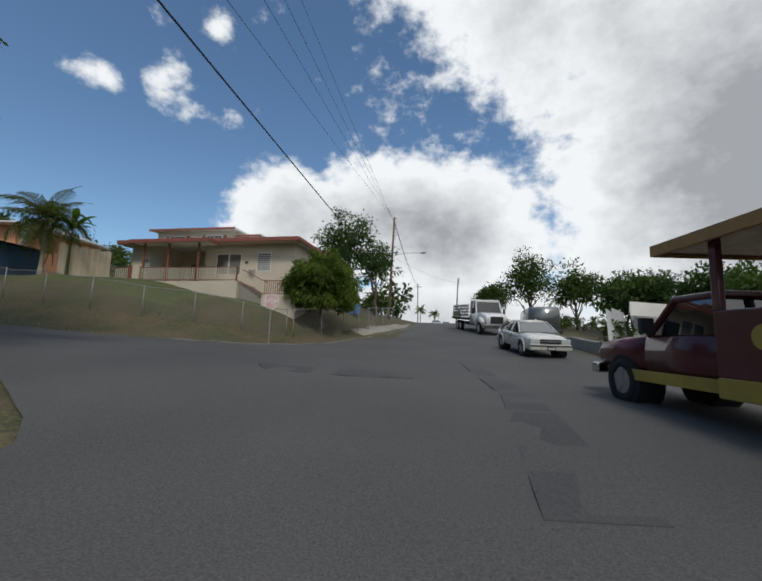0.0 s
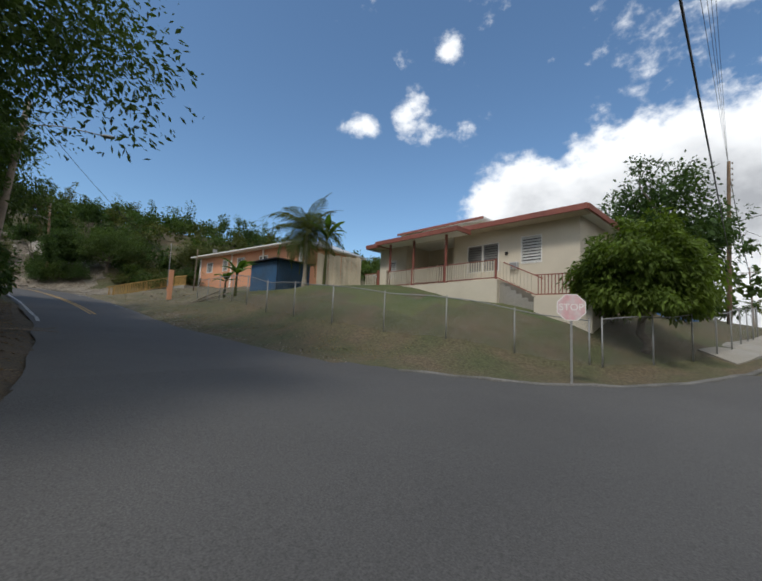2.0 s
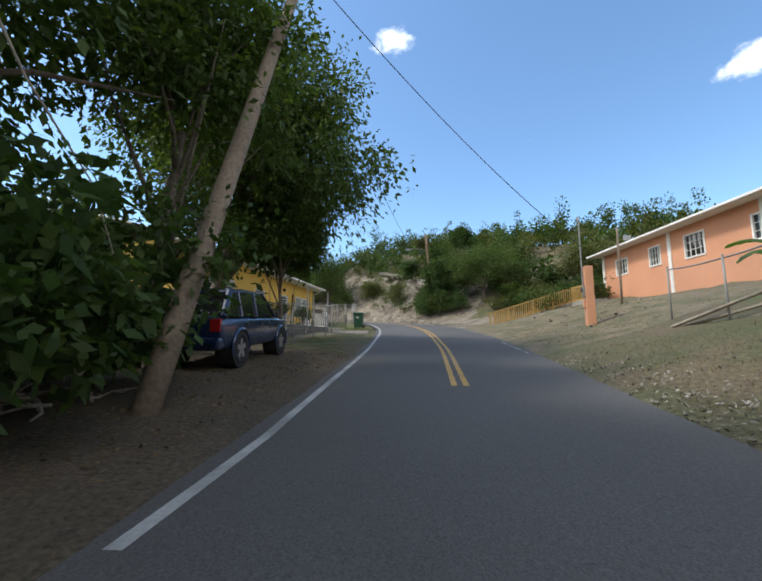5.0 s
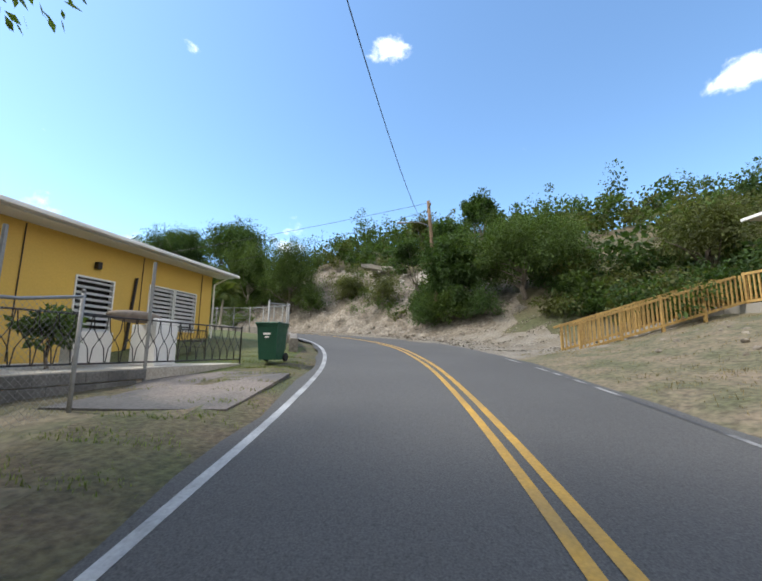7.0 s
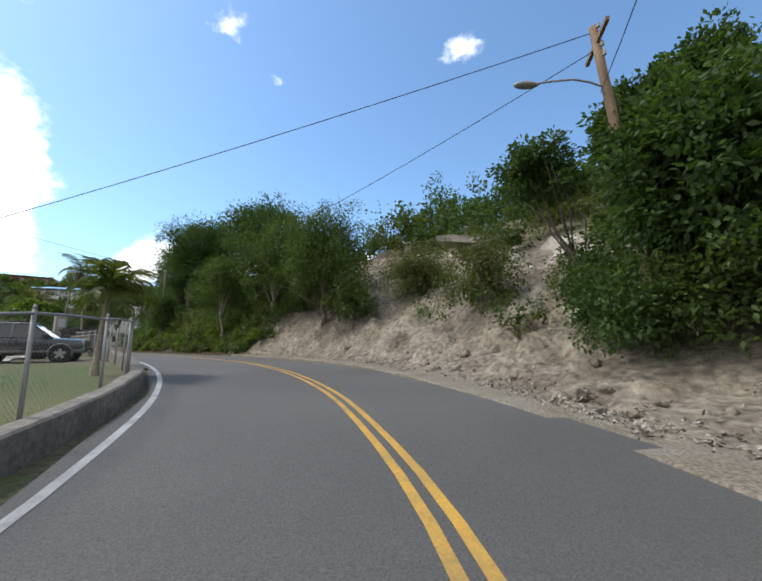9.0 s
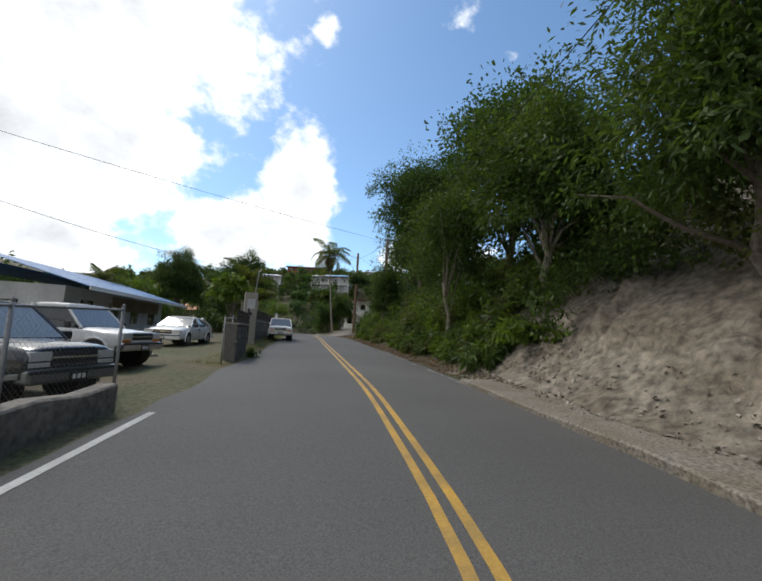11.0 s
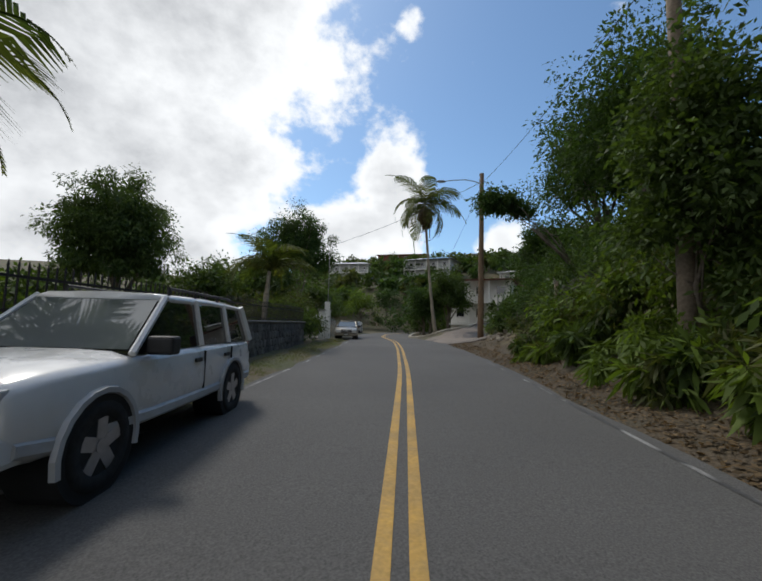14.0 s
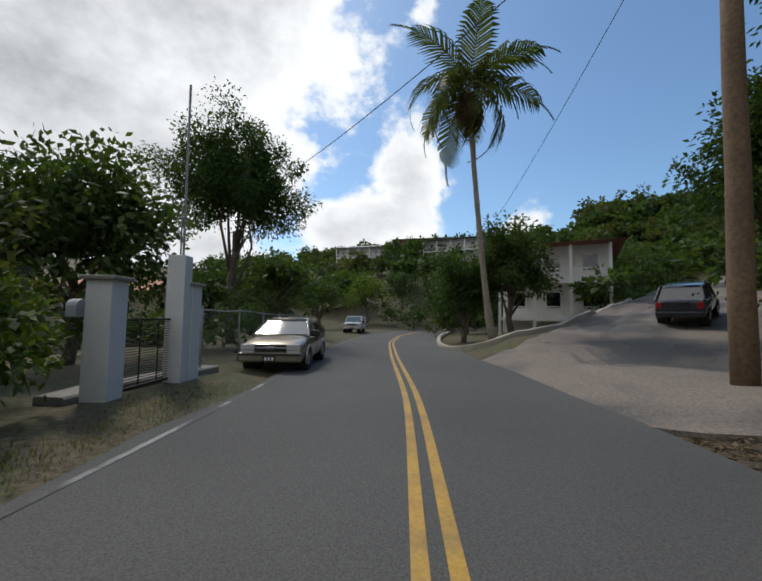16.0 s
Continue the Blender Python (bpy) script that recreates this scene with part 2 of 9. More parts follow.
car_pearl = material("car_pearl", (0.62, 0.61, 0.57), 0.3, metal=0.2, vary=0.03, grain=8, bump=0, coat=0.8)
car_dark = material("car_dark", (0.025, 0.030, 0.038), 0.3, metal=0.3, vary=0.03, grain=8, bump=0, coat=0.9)
car_blue = material("car_blue", (0.012, 0.03, 0.085), 0.3, metal=0.3, vary=0.03, grain=8, bump=0, coat=0.9)
car_grey = material("car_grey", (0.14, 0.15, 0.155), 0.35, metal=0.5, vary=0.03, grain=8, bump=0, coat=0.8)
truck_red = material("truck_red", (0.10, 0.012, 0.016), 0.4, vary=0.06, grain=8, patch=1, bump=0.05, coat=0.5)
tan_edge = material("tan_edge", (0.42, 0.23, 0.07), 0.6, vary=0.1, grain=10, patch=1.2, second=(0.30, 0.16, 0.05), amount=0.6, bump=0.1)
gold_paint = material("gold_paint", (0.46, 0.33, 0.06), 0.5, vary=0.08, grain=10, bump=0.05)
sign_faded = material("sign_faded", (0.62, 0.52, 0.52), 0.6, vary=0.08, grain=20, patch=5, second=(0.60, 0.30, 0.32), amount=0.8, bump=0.05)
amber = material("amber", (0.55, 0.16, 0.02), 0.25, vary=0.05, grain=10, bump=0)
lens_red = material("lens_red", (0.35, 0.015, 0.015), 0.2, vary=0.05, grain=10, bump=0)
clear_lens = material("clear_lens", (0.55, 0.56, 0.56), 0.12, vary=0.05, grain=20, bump=0, coat=1.0)
glass = glass_material("glass", (0.012, 0.014, 0.016))
# paler copy of glass; on windscreens the tint imitates reflected sky
bright_glass = glass_material("bright_glass", (0.10, 0.115, 0.12), 0.05)
# near-black colour standing in for shade within rooms, shed and wheel wells
inside_shade = material("inside_shade", (0.02, 0.02, 0.02), 0.9, vary=0.1, grain=8, bump=0)
louvre_white = material("louvre_white", (0.62, 0.62, 0.60), 0.5, vary=0.06, grain=12, bump=0.05)


def leaf_material(name, color, second, through_tint=(1.0, 1.08, 0.36), spread=0.38):
    return material(name, color, 0.6, vary=0.2, grain=3, patch=0.5, second=second, amount=0.7, bump=0, per_island=spread, translucent=through_tint, spec=0.22)


leaf_dark = leaf_material("leaf_dark", (0.064, 0.108, 0.036), (0.042, 0.078, 0.026))
leaf_mid = leaf_material("leaf_mid", (0.084, 0.126, 0.038), (0.056, 0.090, 0.028))
leaf_bright = leaf_material("leaf_bright", (0.13, 0.185, 0.034), (0.085, 0.135, 0.026))
leaf_olive = leaf_material("leaf_olive", (0.115, 0.125, 0.048), (0.066, 0.082, 0.030))
leaf_dry = leaf_material("leaf_dry", (0.22, 0.16, 0.092), (0.13, 0.09, 0.05), (0.6, 0.5, 0.3))
leaf_palm = leaf_material("leaf_palm", (0.070, 0.105, 0.030), (0.14, 0.13, 0.045))
leaf_banana = leaf_material("leaf_banana", (0.085, 0.150, 0.035), (0.055, 0.105, 0.025))
grass_green = leaf_material("grass_green", (0.15, 0.19, 0.06), (0.22, 0.19, 0.09))
grass_dry = leaf_material("grass_dry", (0.27, 0.22, 0.12), (0.17, 0.17, 0.07), (0.9, .8, .5))


def ground_material():
    """Dry soil, thin grass and leaf litter; greener lawn on the flat upper yards."""
    m = material("ground_soil", (0.135, 0.105, 0.062), 0.95, vary=0.35, grain=9, patch=0.22, second=(0.060, 0.070, 0.030), amount=0.9, bump=0.7, bump_scale=4, distance=0.06)
    return m


soil = ground_material()
lawn_mat = material("lawn", (0.060, 0.088, 0.024), 0.95, vary=0.4, grain=14, patch=0.35, second=(0.135, 0.12, 0.05), amount=0.7, bump=0.8, bump_scale=25, distance=0.04)
bank_mat = material("bank_grass", (0.112, 0.086, 0.050), 0.95, vary=0.45, grain=12, patch=0.7, second=(0.066, 0.076, 0.030), amount=0.9, bump=0.7, bump_scale=20, distance=0.04)
dirt = material("dirt", (0.165, 0.13, 0.085), 0.95, vary=0.4, grain=9, patch=1.1, second=(0.075, 0.08, 0.036), amount=0.9, bump=0.6, bump_scale=8, distance=0.04)
red_board = material("red_board", (0.16, 0.062, 0.045), 0.85, vary=0.3, grain=14, patch=1.2, second=(0.085, 0.045, 0.035), amount=0.8, bump=0.4, per_object=0.2)
litter_mat = material("leaf_litter", (0.085, 0.062, 0.038), 0.95, vary=0.5, grain=22, patch=1.3, second=(0.055, 0.046, 0.028), amount=0.9, bump=0.7, bump_scale=16, distance=0.04)

# ---- building helpers ----


def mesh_from(name, verts, faces, mat=None):
    me = bpy.data.meshes.new(name)
    me.from_pydata([tuple(v) for v in verts], [], [tuple(f) for f in faces])
    if mat:
        me.materials.append(mat)
    me.update()
    return me


def thing(name, label, category, at=(0, 0, 0), turn=0.0, group="", kind=""):
    """An Empty at the base of a thing, which its parts are put under."""
    ob = new(name)
    ob.empty_display_size = 0.2
    ob.matrix_world = pose(*at, 0, 0, turn)
    return tagged(ob, label, category, group, kind)


def finish(bm, name, mat, smooth=False):
    me = bpy.data.meshes.new(name)
    bmesh.ops.recalc_face_normals(bm, faces=bm.faces[:])
    bm.to_mesh(me)
    bm.free()
    me.materials.append(mat)
    if smooth:
        me.shade_smooth()
    return me


def part(name, bm, mat, parent=None, label="", smooth=False):
    """A bmesh (or a ready mesh) as one mesh object under a thing or a part."""
    me = bm if isinstance(bm, bpy.types.Mesh) else finish(bm, name, mat, smooth)
    ob = new(name, me)
    if parent is not None:
        ob.parent = parent
    if label:
        ob["label"] = label
    return ob


def box(bm, x0, x1, y0, y1, z0, z1, bevel=0.0, turn=None):
    made = bmesh.ops.create_cube(bm, size=1.0, matrix=Matrix.Translation(((x0 + x1) / 2, (y0 + y1) / 2, (z0 + z1) / 2)) @ Matrix.Diagonal((abs(x1 - x0), abs(y1 - y0), abs(z1 - z0), 1)))
    verts = made["verts"]
    if bevel:
        edges = list({e for v in verts for e in v.link_edges})
        bmesh.ops.bevel(bm, geom=edges, offset=bevel, segments=2, affect="EDGES", profile=0.5)
    if turn is not None:
        bmesh.ops.transform(bm, matrix=turn, verts=[v for v in verts if v.is_valid])
    return bm


def boxes(*specs, bevel=0.0):
    bm = bmesh.new()
    for s in specs:
        box(bm, *s, bevel=bevel)
    return bm


def tube(bm, a, b, r0, r1=None, sides=8):
    """A round bar from a to b."""
    a, b = Vector(a), Vector(b)
    r1 = r0 if r1 is None else r1
    m = Matrix.Translation((a + b) / 2) @ (b - a).to_track_quat("Z", "Y").to_matrix().to_4x4()
    bmesh.ops.create_cone(bm, cap_ends=True, segments=sides, radius1=r0, radius2=r1, depth=(b - a).length, matrix=m)
    return bm


def bent_tube(points, radii, sides=7):
    """Verts and faces of a tube along points, tapering by radii."""
    verts, faces = [], []
    pts = [Vector(p) for p in points]
    for i, p in enumerate(pts):
        d = (pts[min(i + 1, len(pts) - 1)] - pts[max(i - 1, 0)]).normalized()
        u = d.orthogonal().normalized() if i == 0 else (u - d * u.dot(d)).normalized()
        v = d.cross(u)
        for k in range(sides):
            a = 2 * math.pi * k / sides
            verts.append(p + (u * math.cos(a) + v * math.sin(a)) * radii[i])
    for i in range(len(pts) - 1):
        for k in range(sides):
            faces.append((i * sides + k, i * sides + (k + 1) % sides, (i + 1) * sides + (k + 1) % sides, (i + 1) * sides + k))
    faces.append(tuple(range(sides))[::-1])
    faces.append(tuple((len(pts) - 1) * sides + k for k in range(sides)))
    return verts, faces


# ---- the two roads: centre lines (x, y, z) ----
def smooth_line(points, step=1.0):
    p = np.array(points, float)
    s = np.r_[0, np.cumsum(np.hypot(*np.diff(p[:, :2], axis=0).T))]
    u = np.arange(0, s[-1], step / 4)
    q = np.stack([np.interp(u, s, p[:, i]) for i in range(3)], 1)
    k = int(7 / step * 4 / 2) * 2 + 1
    pad = np.concatenate([2 * q[:1] - q[k // 2:0:-1], q, 2 * q[-1:] - q[-2:-k // 2 - 1:-1]])
    w = np.hanning(k + 2)[1:-1]
    w /= w.sum()
    q = np.stack([np.convolve(pad[:, i], w, "valid") for i in range(3)], 1)[::4]
    return q


LANE = smooth_line([(14, 7, -.1), (4, 10.6, .35), (-8, 12.2, .9), (-15, 12.6, 1.35), (-25, 13.3, 2.1), (-34.3, 14.5, 2.9), (-42, 15.1, 3.6),
                    (-47.4, 15.2, 4.1), (-52, 14.6, 4.6), (-57, 13.2, 5.0), (-62, 10.6, 5.4), (-66, 7.6, 5.7), (-70, 3.6, 5.95), (-74, -2.2, 6.2),
                    (-79.3, -10.9, 6.45), (-84, -18.6, 6.62), (-88.8, -26.2, 6.78), (-93, -33.3, 6.86), (-96.5, -39.6, 6.86), (-100, -47, 6.75),
                    (-104.5, -56, 6.6), (-110, -65, 6.5), (-118, -74, 6.5), (-130, -82, 6.6), (-150, -90, 7)])
STREET = smooth_line([(1.5, -60, -4.0), (1.6, -20, -1.3), (1.8, 0, -0.05), (2.6, 12, 0.45), (3.6, 22, 1.15), (4.6, 33, 2.15), (5.8, 45, 3.2), (7, 56, 3.95), (8.2, 66, 4.3), (10, 80, 4.2), (13, 110, 2.6), (20, 160, -3)])


def side_normals(line):
    d = np.gradient(line[:, :2], axis=0)
    d /= np.hypot(*d.T)[:, None]
    return np.stack([d[:, 1], -d[:, 0]], 1)   # to the right of travel


LANE_N, STREET_N = side_normals(LANE), side_normals(STREET)
LANE_RIGHT = np.interp(LANE[:, 0], [-110, -95, -80, -74, -66, -58, -50, -40, -33, -25, -18, -8, 14][:13], [3.2, 3.2, 3.2, 3.2, 3.3, 3.4, 3.2, 3.0, 2.8, 2.5, 2.6, 3.4, 3.5])
LANE_LEFT = np.interp(LANE[:, 0], [-110, -90, -80, -74, -70, -66, -62, -56, -50, -40, -33, -25, -18, -8, 14], [3.2, 3.2, 3.4, 4.0, 4.2, 4.05, 3.8, 3.4, 3.2, 3.1, 2.9, 2.6, 3.0, 4.4, 4.5])
STREET_RIGHT = np.interp(STREET[:, 1], [-60, 0, 12, 24, 40, 60, 160], [3.9, 4.2, 5.5, 5.8, 4.6, 3.9, 3.8])
STREET_LEFT = np.full(len(STREET), 3.9)


def nearest(line, normals, x, y):
    """Index of the nearest centre point and the distance to the right of it."""
    x, y = np.ravel(x), np.ravel(y)
    index, right = np.empty(len(x), int), np.empty(len(x))
    for a in range(0, len(x), 20000):
        dx, dy = x[a:a + 20000, None] - line[None, :, 0], y[a:a + 20000, None] - line[None, :, 1]
        i = np.argmin(dx * dx + dy * dy, 1)
        k = np.arange(len(i))
        index[a:a + 20000] = i
        side = np.sign(dx[k, i] * normals[i, 0] + dy[k, i] * normals[i, 1])
        right[a:a + 20000] = side * np.hypot(dx[k, i], dy[k, i])
    return index, right


# banks: rise above the road at these distances past its edge
REACH = np.array([0.0, 1.2, 3.0, 5.0, 8.0, 12.0, 18.0, 28.0, 45.0, 90.0])
BANK_RIGHT = [(14, [0, .1, .2, .3, .3, .2, .1, 0, 0, 0]),
              (-2, [0, .12, 0.9, 2.0, 3.0, 3.5, 3.9, 4.1, 4.5, 5]),
              (-24, [0, .2, 1.0, 2.0, 2.9, 3.4, 3.8, 4.4, 8.0, 20]),
              (-33, [0, .3, .7, 1.3, 2.2, 3.1, 3.6, 5, 11, 25]),
              (-47, [0, .2, .6, 1.15, 1.9, 2.4, 3.0, 5, 11, 24]),
              (-53, [0, -.1, -.15, .1, .9, 2.4, 4.8, 9.0, 14, 26]),
              (-58, [0, .05, .3, 1.3, 3.6, 5.6, 8.4, 13, 19, 29]),
              (-74, [0, .2, 1.9, 3.9, 6.9, 9.4, 13, 17, 22, 30]),
              (-79.5, [0, .2, 1.6, 2.8, 4.0, 5.0, 6.6, 9.5, 14, 22]),
              (-85, [0, .2, 1.4, 2.4, 3.2, 3.8, 4.8, 6.5, 10, 17]),
              (-97, [0, .15, .8, 1.8, 3.0, 4.4, 6.5, 9, 12, 16]),
              (-102, [0, .1, .2, .4, .8, 1.4, 2.4, 4.5, 8, 13])]
BANK_LEFT = [(14, [0, .1, .1, .1, .1, 0, 0, 0, 0, 0]),
             (-12, [0, .15, .35, .5, .6, .6, .5, 0, -1, -2]),
             (-30, [0, .15, .3, .4, .4, .3, .2, 0, -1, -2]),
             (-47, [0, .02, .05, .1, .1, .1, 0, -.3, -1, -2]),
             (-60, [0, .02, .05, .2, .4, .5, .6, .6, 0, -1.5]),
             (-67, [0, .02, .1, .35, .6, .7, .7, .6, 0, -1.5]),
             (-73.5, [0, .02, -.05, -.1, -.2, -.3, -.5, -.8, -1.5, -3]),
             (-97, [0, .1, .1, .0, -.1, -.3, -.6, -1, -2, -4])]
DRIVE = smooth_line([(-98, -38.5, 6.88), (-103, -40.5, 7.05), (-110, -43.2, 7.9), (-119, -46.2, 9.4), (-130, -49, 11.2), (-142, -51, 12.6)])


def road_blend(x, y):
    """Height of the paved junction between lane and street."""
    i, r = nearest(LANE, LANE_N, x, y)
    j, q = nearest(STREET, STREET_N, x, y)
    a, b = np.abs(r) + .3, np.abs(q) + .3
    return (LANE[i, 2] * b ** 3 + STREET[j, 2] * a ** 3) / (a ** 3 + b ** 3)


KERB_PLAN = [(-24, 15.6), (-18.4, 15.1), (-14.5, 15.2), (-12.4, 15.7), (-10.4, 16.5), (-8.2, 17.6), (-6.3, 19.3), (-4.6, 20.9), (-3, 23.1), (-.6, 28.4), (.7, 34), (1.6, 40), (2.2, 46)]
KERB = smooth_line([(x, y, 0) for x, y in KERB_PLAN], .5)[:, :3]
KERB[:, 2] = road_blend(KERB[:, 0], KERB[:, 1])
KERB_N = side_normals(KERB)


LOW_X, LOW_Y = [-13.5, -10, -8, -6.6, -5.6, -3.6, -2.4, -2.1, 9], [9.1, 8.0, 7.2, 6.2, 5.5, 4.0, 1, -8, -8]   # inner edge of the junction


def bank_rise(x_station, past, table):
    xs = np.array([r[0] for r in table][::-1])
    prof = np.array([r[1] for r in table][::-1], float)
    rows = np.stack([np.interp(x_station, xs, prof[:, j]) for j in range(len(REACH))], 1)
    j = np.clip(np.searchsorted(REACH, past) - 1, 0, len(REACH) - 2)
    f = np.clip((past - REACH[j]) / (REACH[j + 1] - REACH[j]), 0, 1)
    k = np.arange(len(past))
    return rows[k, j] * (1 - f) + rows[k, j + 1] * f


def height(x, y, roads=True):
    """The height of the ground; beneath the roads it lies a little under them."""
    x, y = np.ravel(np.asarray(x, float)), np.ravel(np.asarray(y, float))
    i, r = nearest(LANE, LANE_N, x, y)
    edge = np.where(r > 0, LANE_RIGHT[i], LANE_LEFT[i])
    past = np.abs(r) - edge
    station = LANE[i, 0]
    bank = np.where(r > 0, bank_rise(station, past.clip(0), BANK_RIGHT), bank_rise(station, past.clip(0), BANK_LEFT))
    za = LANE[i, 2] + bank
    j, q = nearest(STREET, STREET_N, x, y)
    edge2 = np.where(q > 0, STREET_RIGHT[j], STREET_LEFT[j])
    past2 = np.abs(q) - edge2
    lawn = np.interp(past2.clip(0), REACH, [0, .12, .8, 1.7, 2.6, 2.9, 3.1, 3.3, 3.6, 5]) * np.interp(y, [18, 26, 40, 60], [.6, 1, .9, .5])
    low = np.interp(past2.clip(0), REACH, [0, .1, .15, .2, .3, .3, .2, .1, 0, 0])
    zb = STREET[j, 2] + np.where((q < 0) & (y > 14), lawn, low)
    a, b = past.clip(0) + .05, past2.clip(0) + .05
    w = b ** 2 / (a ** 2 + b ** 2)
    z = za * w + zb * (1 - w)
    # ramp of the drive that climbs away past the palm
    k, s = nearest(DRIVE, side_normals(DRIVE), x, y)
    pull = np.clip(1 - (np.abs(s) - 3.4) / 4.0, 0, 1) * np.clip((past - .3) / 2, 0, 1) * np.clip((-104 - x) / -4 * -1 + 1, 0, 1)
    z = z * (1 - pull) + (DRIVE[k, 2] - .10 * (np.abs(s) < 4.0)) * pull
    # the grassy corner: level with the road out to the kerb
    near = (x > -26) & (x < 6) & (y > 12) & (y < 46)
    if near.any():
        xn, yn = x[near], y[near]
        ki, kr = nearest(KERB, KERB_N, xn, yn)
        out = np.where(kr < 0, -kr, 0)
        corner = KERB[ki, 2] + np.interp(out, REACH, [0, .08, .6, 1.8, 2.95, 3.5, 3.8, 4.0, 4.5, 6])
        fade = np.clip((xn + 25) / 7, 0, 1) * np.clip((45 - yn) / 6, 0, 1) * (out > 0)
        z[near] = z[near] * (1 - fade) + corner * fade
    # level asphalt where the two roads meet, and the verge beside it
    near = (x > -13) & (x < 9) & (y > -6) & (y < 27)
    if near.any():
        xn, yn = x[near], y[near]
        ki, kr = nearest(KERB, KERB_N, xn, yn)
        d = np.interp(xn, LOW_X, LOW_Y) - yn
        flat = road_blend(xn, yn) + np.interp(d, [-.7, 0, .5, 3], [-.08, -.03, .08, .12])
        fade = np.clip((xn + 13) / 1.5, 0, 1) * np.clip((9 - xn) / 2, 0, 1) * np.clip(1 - (d - 1) / 4, 0, 1) * (kr > -.1) * np.clip((yn + 6) / 4, 0, 1)
        z[near] = z[near] * (1 - fade) + flat * fade
    # the hillside beyond the last bend
    u = ((x + 112) * -.72 + (y + 80) * -.69).clip(0)
    z = z + np.interp(u, [0, 8, 40, 75, 120, 200], [0, 1.5, 13, 24, 36, 50]) * np.clip(past / 12, 0, 1)
    # unevenness off the road, and hills far away
    off = np.minimum(past, past2)
    rough = np.array([noise.noise((u * .35, v * .35, 0)) * .10 + noise.noise((u * 1.3, v * 1.3, 3)) * .05 for u, v in zip(x, y)])
    z = z + rough * np.clip(off / 2.5, 0, 1) * np.clip(1 + off / 12, 1, 6)
    far = np.clip((np.hypot(x + 50, y) - 150) / 700, 0, 1)
    swell = np.array([noise.noise((u * .0021, v * .0021, 5)) * .5 + .62 for u, v in zip(x, y)])
    z = z * (1 - np.clip(far * 2, 0, 1)) + np.clip(far * 2, 0, 1) * np.interp(y, [40, 160], [8, -22]) + far ** 1.3 * 130 * swell.clip(0) * np.interp(y, [40, 200], [1, .12])
    if roads:
        z = z - 0.10 * np.clip(1 - off / 0.6, 0, 1)
    return z


def ground_z(x, y):
    return float(height([x], [y])[0])


def spaced(lo, hi, step, far):
    inner = list(np.arange(lo, hi + step / 2, step))
    out, d = [], step
    a = lo
    while a > -far:
        d *= 1.35
        a -= d
        out.append(a)
    res, d, a = out[::-1] + inner, step, hi
    while a < far:
        d *= 1.35
        a += d
        res.append(a)
    return np.array(res)


gx, gy = spaced(-150, 36, 1.0, 2600), spaced(-105, 80, 1.0, 2600)
X, Y = np.meshgrid(gx, gy, indexing="ij")
Z = height(X, Y)
nx, ny = len(gx), len(gy)
verts = np.stack([X.ravel(), Y.ravel(), Z], 1)
ii, jj = np.meshgrid(np.arange(nx - 1), np.arange(ny - 1), indexing="ij")
a = (ii * ny + jj).ravel()
me = bpy.data.meshes.new("ground")
me.from_pydata(verts.tolist(), [], np.stack([a, a + ny, a + ny + 1, a + 1], 1).tolist())
for mat in (soil, lawn_mat, bank_mat, rock, dirt, litter_mat, stony):
    me.materials.append(mat)
cx, cy = (X[:-1, :-1] + .5).ravel(), (Y[:-1, :-1] + .5).ravel()
fi, fr = nearest(LANE, LANE_N, cx, cy)
fj, fq = nearest(STREET, STREET_N, cx, cy)
past = np.abs(fr) - np.where(fr > 0, LANE_RIGHT[fi], LANE_LEFT[fi])
past2 = np.abs(fq) - np.where(fq > 0, STREET_RIGHT[fj], STREET_LEFT[fj])
wob = np.array([noise.noise((u * .4, v * .4, 9)) for u, v in zip(cx, cy)])
slot = np.zeros(len(cx), int)
st = LANE[fi, 0]
yard = (fr > 0) & (st > -34) & (fq < 0) & (np.hypot(cx + 20, cy - 25) < 60)
close = np.minimum(past, past2)
kd, kr2 = nearest(KERB, KERB_N, cx, cy)
close = np.where((cx > -25) & (cy > 12) & (cy < 44) & (kr2 < 0), np.minimum(close, -kr2), close)
slot[yard] = np.where(close[yard] + wob[yard] * 2.5 > 6.6, 1, 2)
slot[(fr > 0) & (st <= -34) & (st > -50) & (past < 9)] = 4
slot[(fr > 0) & (st <= -50) & (st > -61) & (past + wob * 2 < 6.5)] = 6
slot[(fr > 0) & (st <= -57) & (st > -80) & (past + wob * 2 < 11) & (past > .5)] = 3
slot[(fr > 0) & (st <= -76) & (past + wob < 2.2)] = 5
slot[(fr < 0) & (st > -34) & (st < -9) & (past < 7)] = 5
slot[(fr < 0) & (st < -34) & (past < 25)] = 2
slot[(fr < 0) & (st < -46) & (st > -71) & (past > .6) & (past + wob * 3 < 9)] = 1
slot[(fr < 0) & (st < -34) & (st > -47) & (past + wob * 2 > .9) & (past + wob * 2 < 2.6)] = 4
slot[(fr > 0) & (st < -100) & (past < 22)] = 2
slot[(fr < 0) & (st > -9) & (fq < 0) & (close < 6)] = 2
me.polygons.foreach_set("material_index", slot)
me.shade_smooth()
ground = tagged(new("ground", me), "dry earth and thin grass rising into wooded hills", "ground", kind="structure")


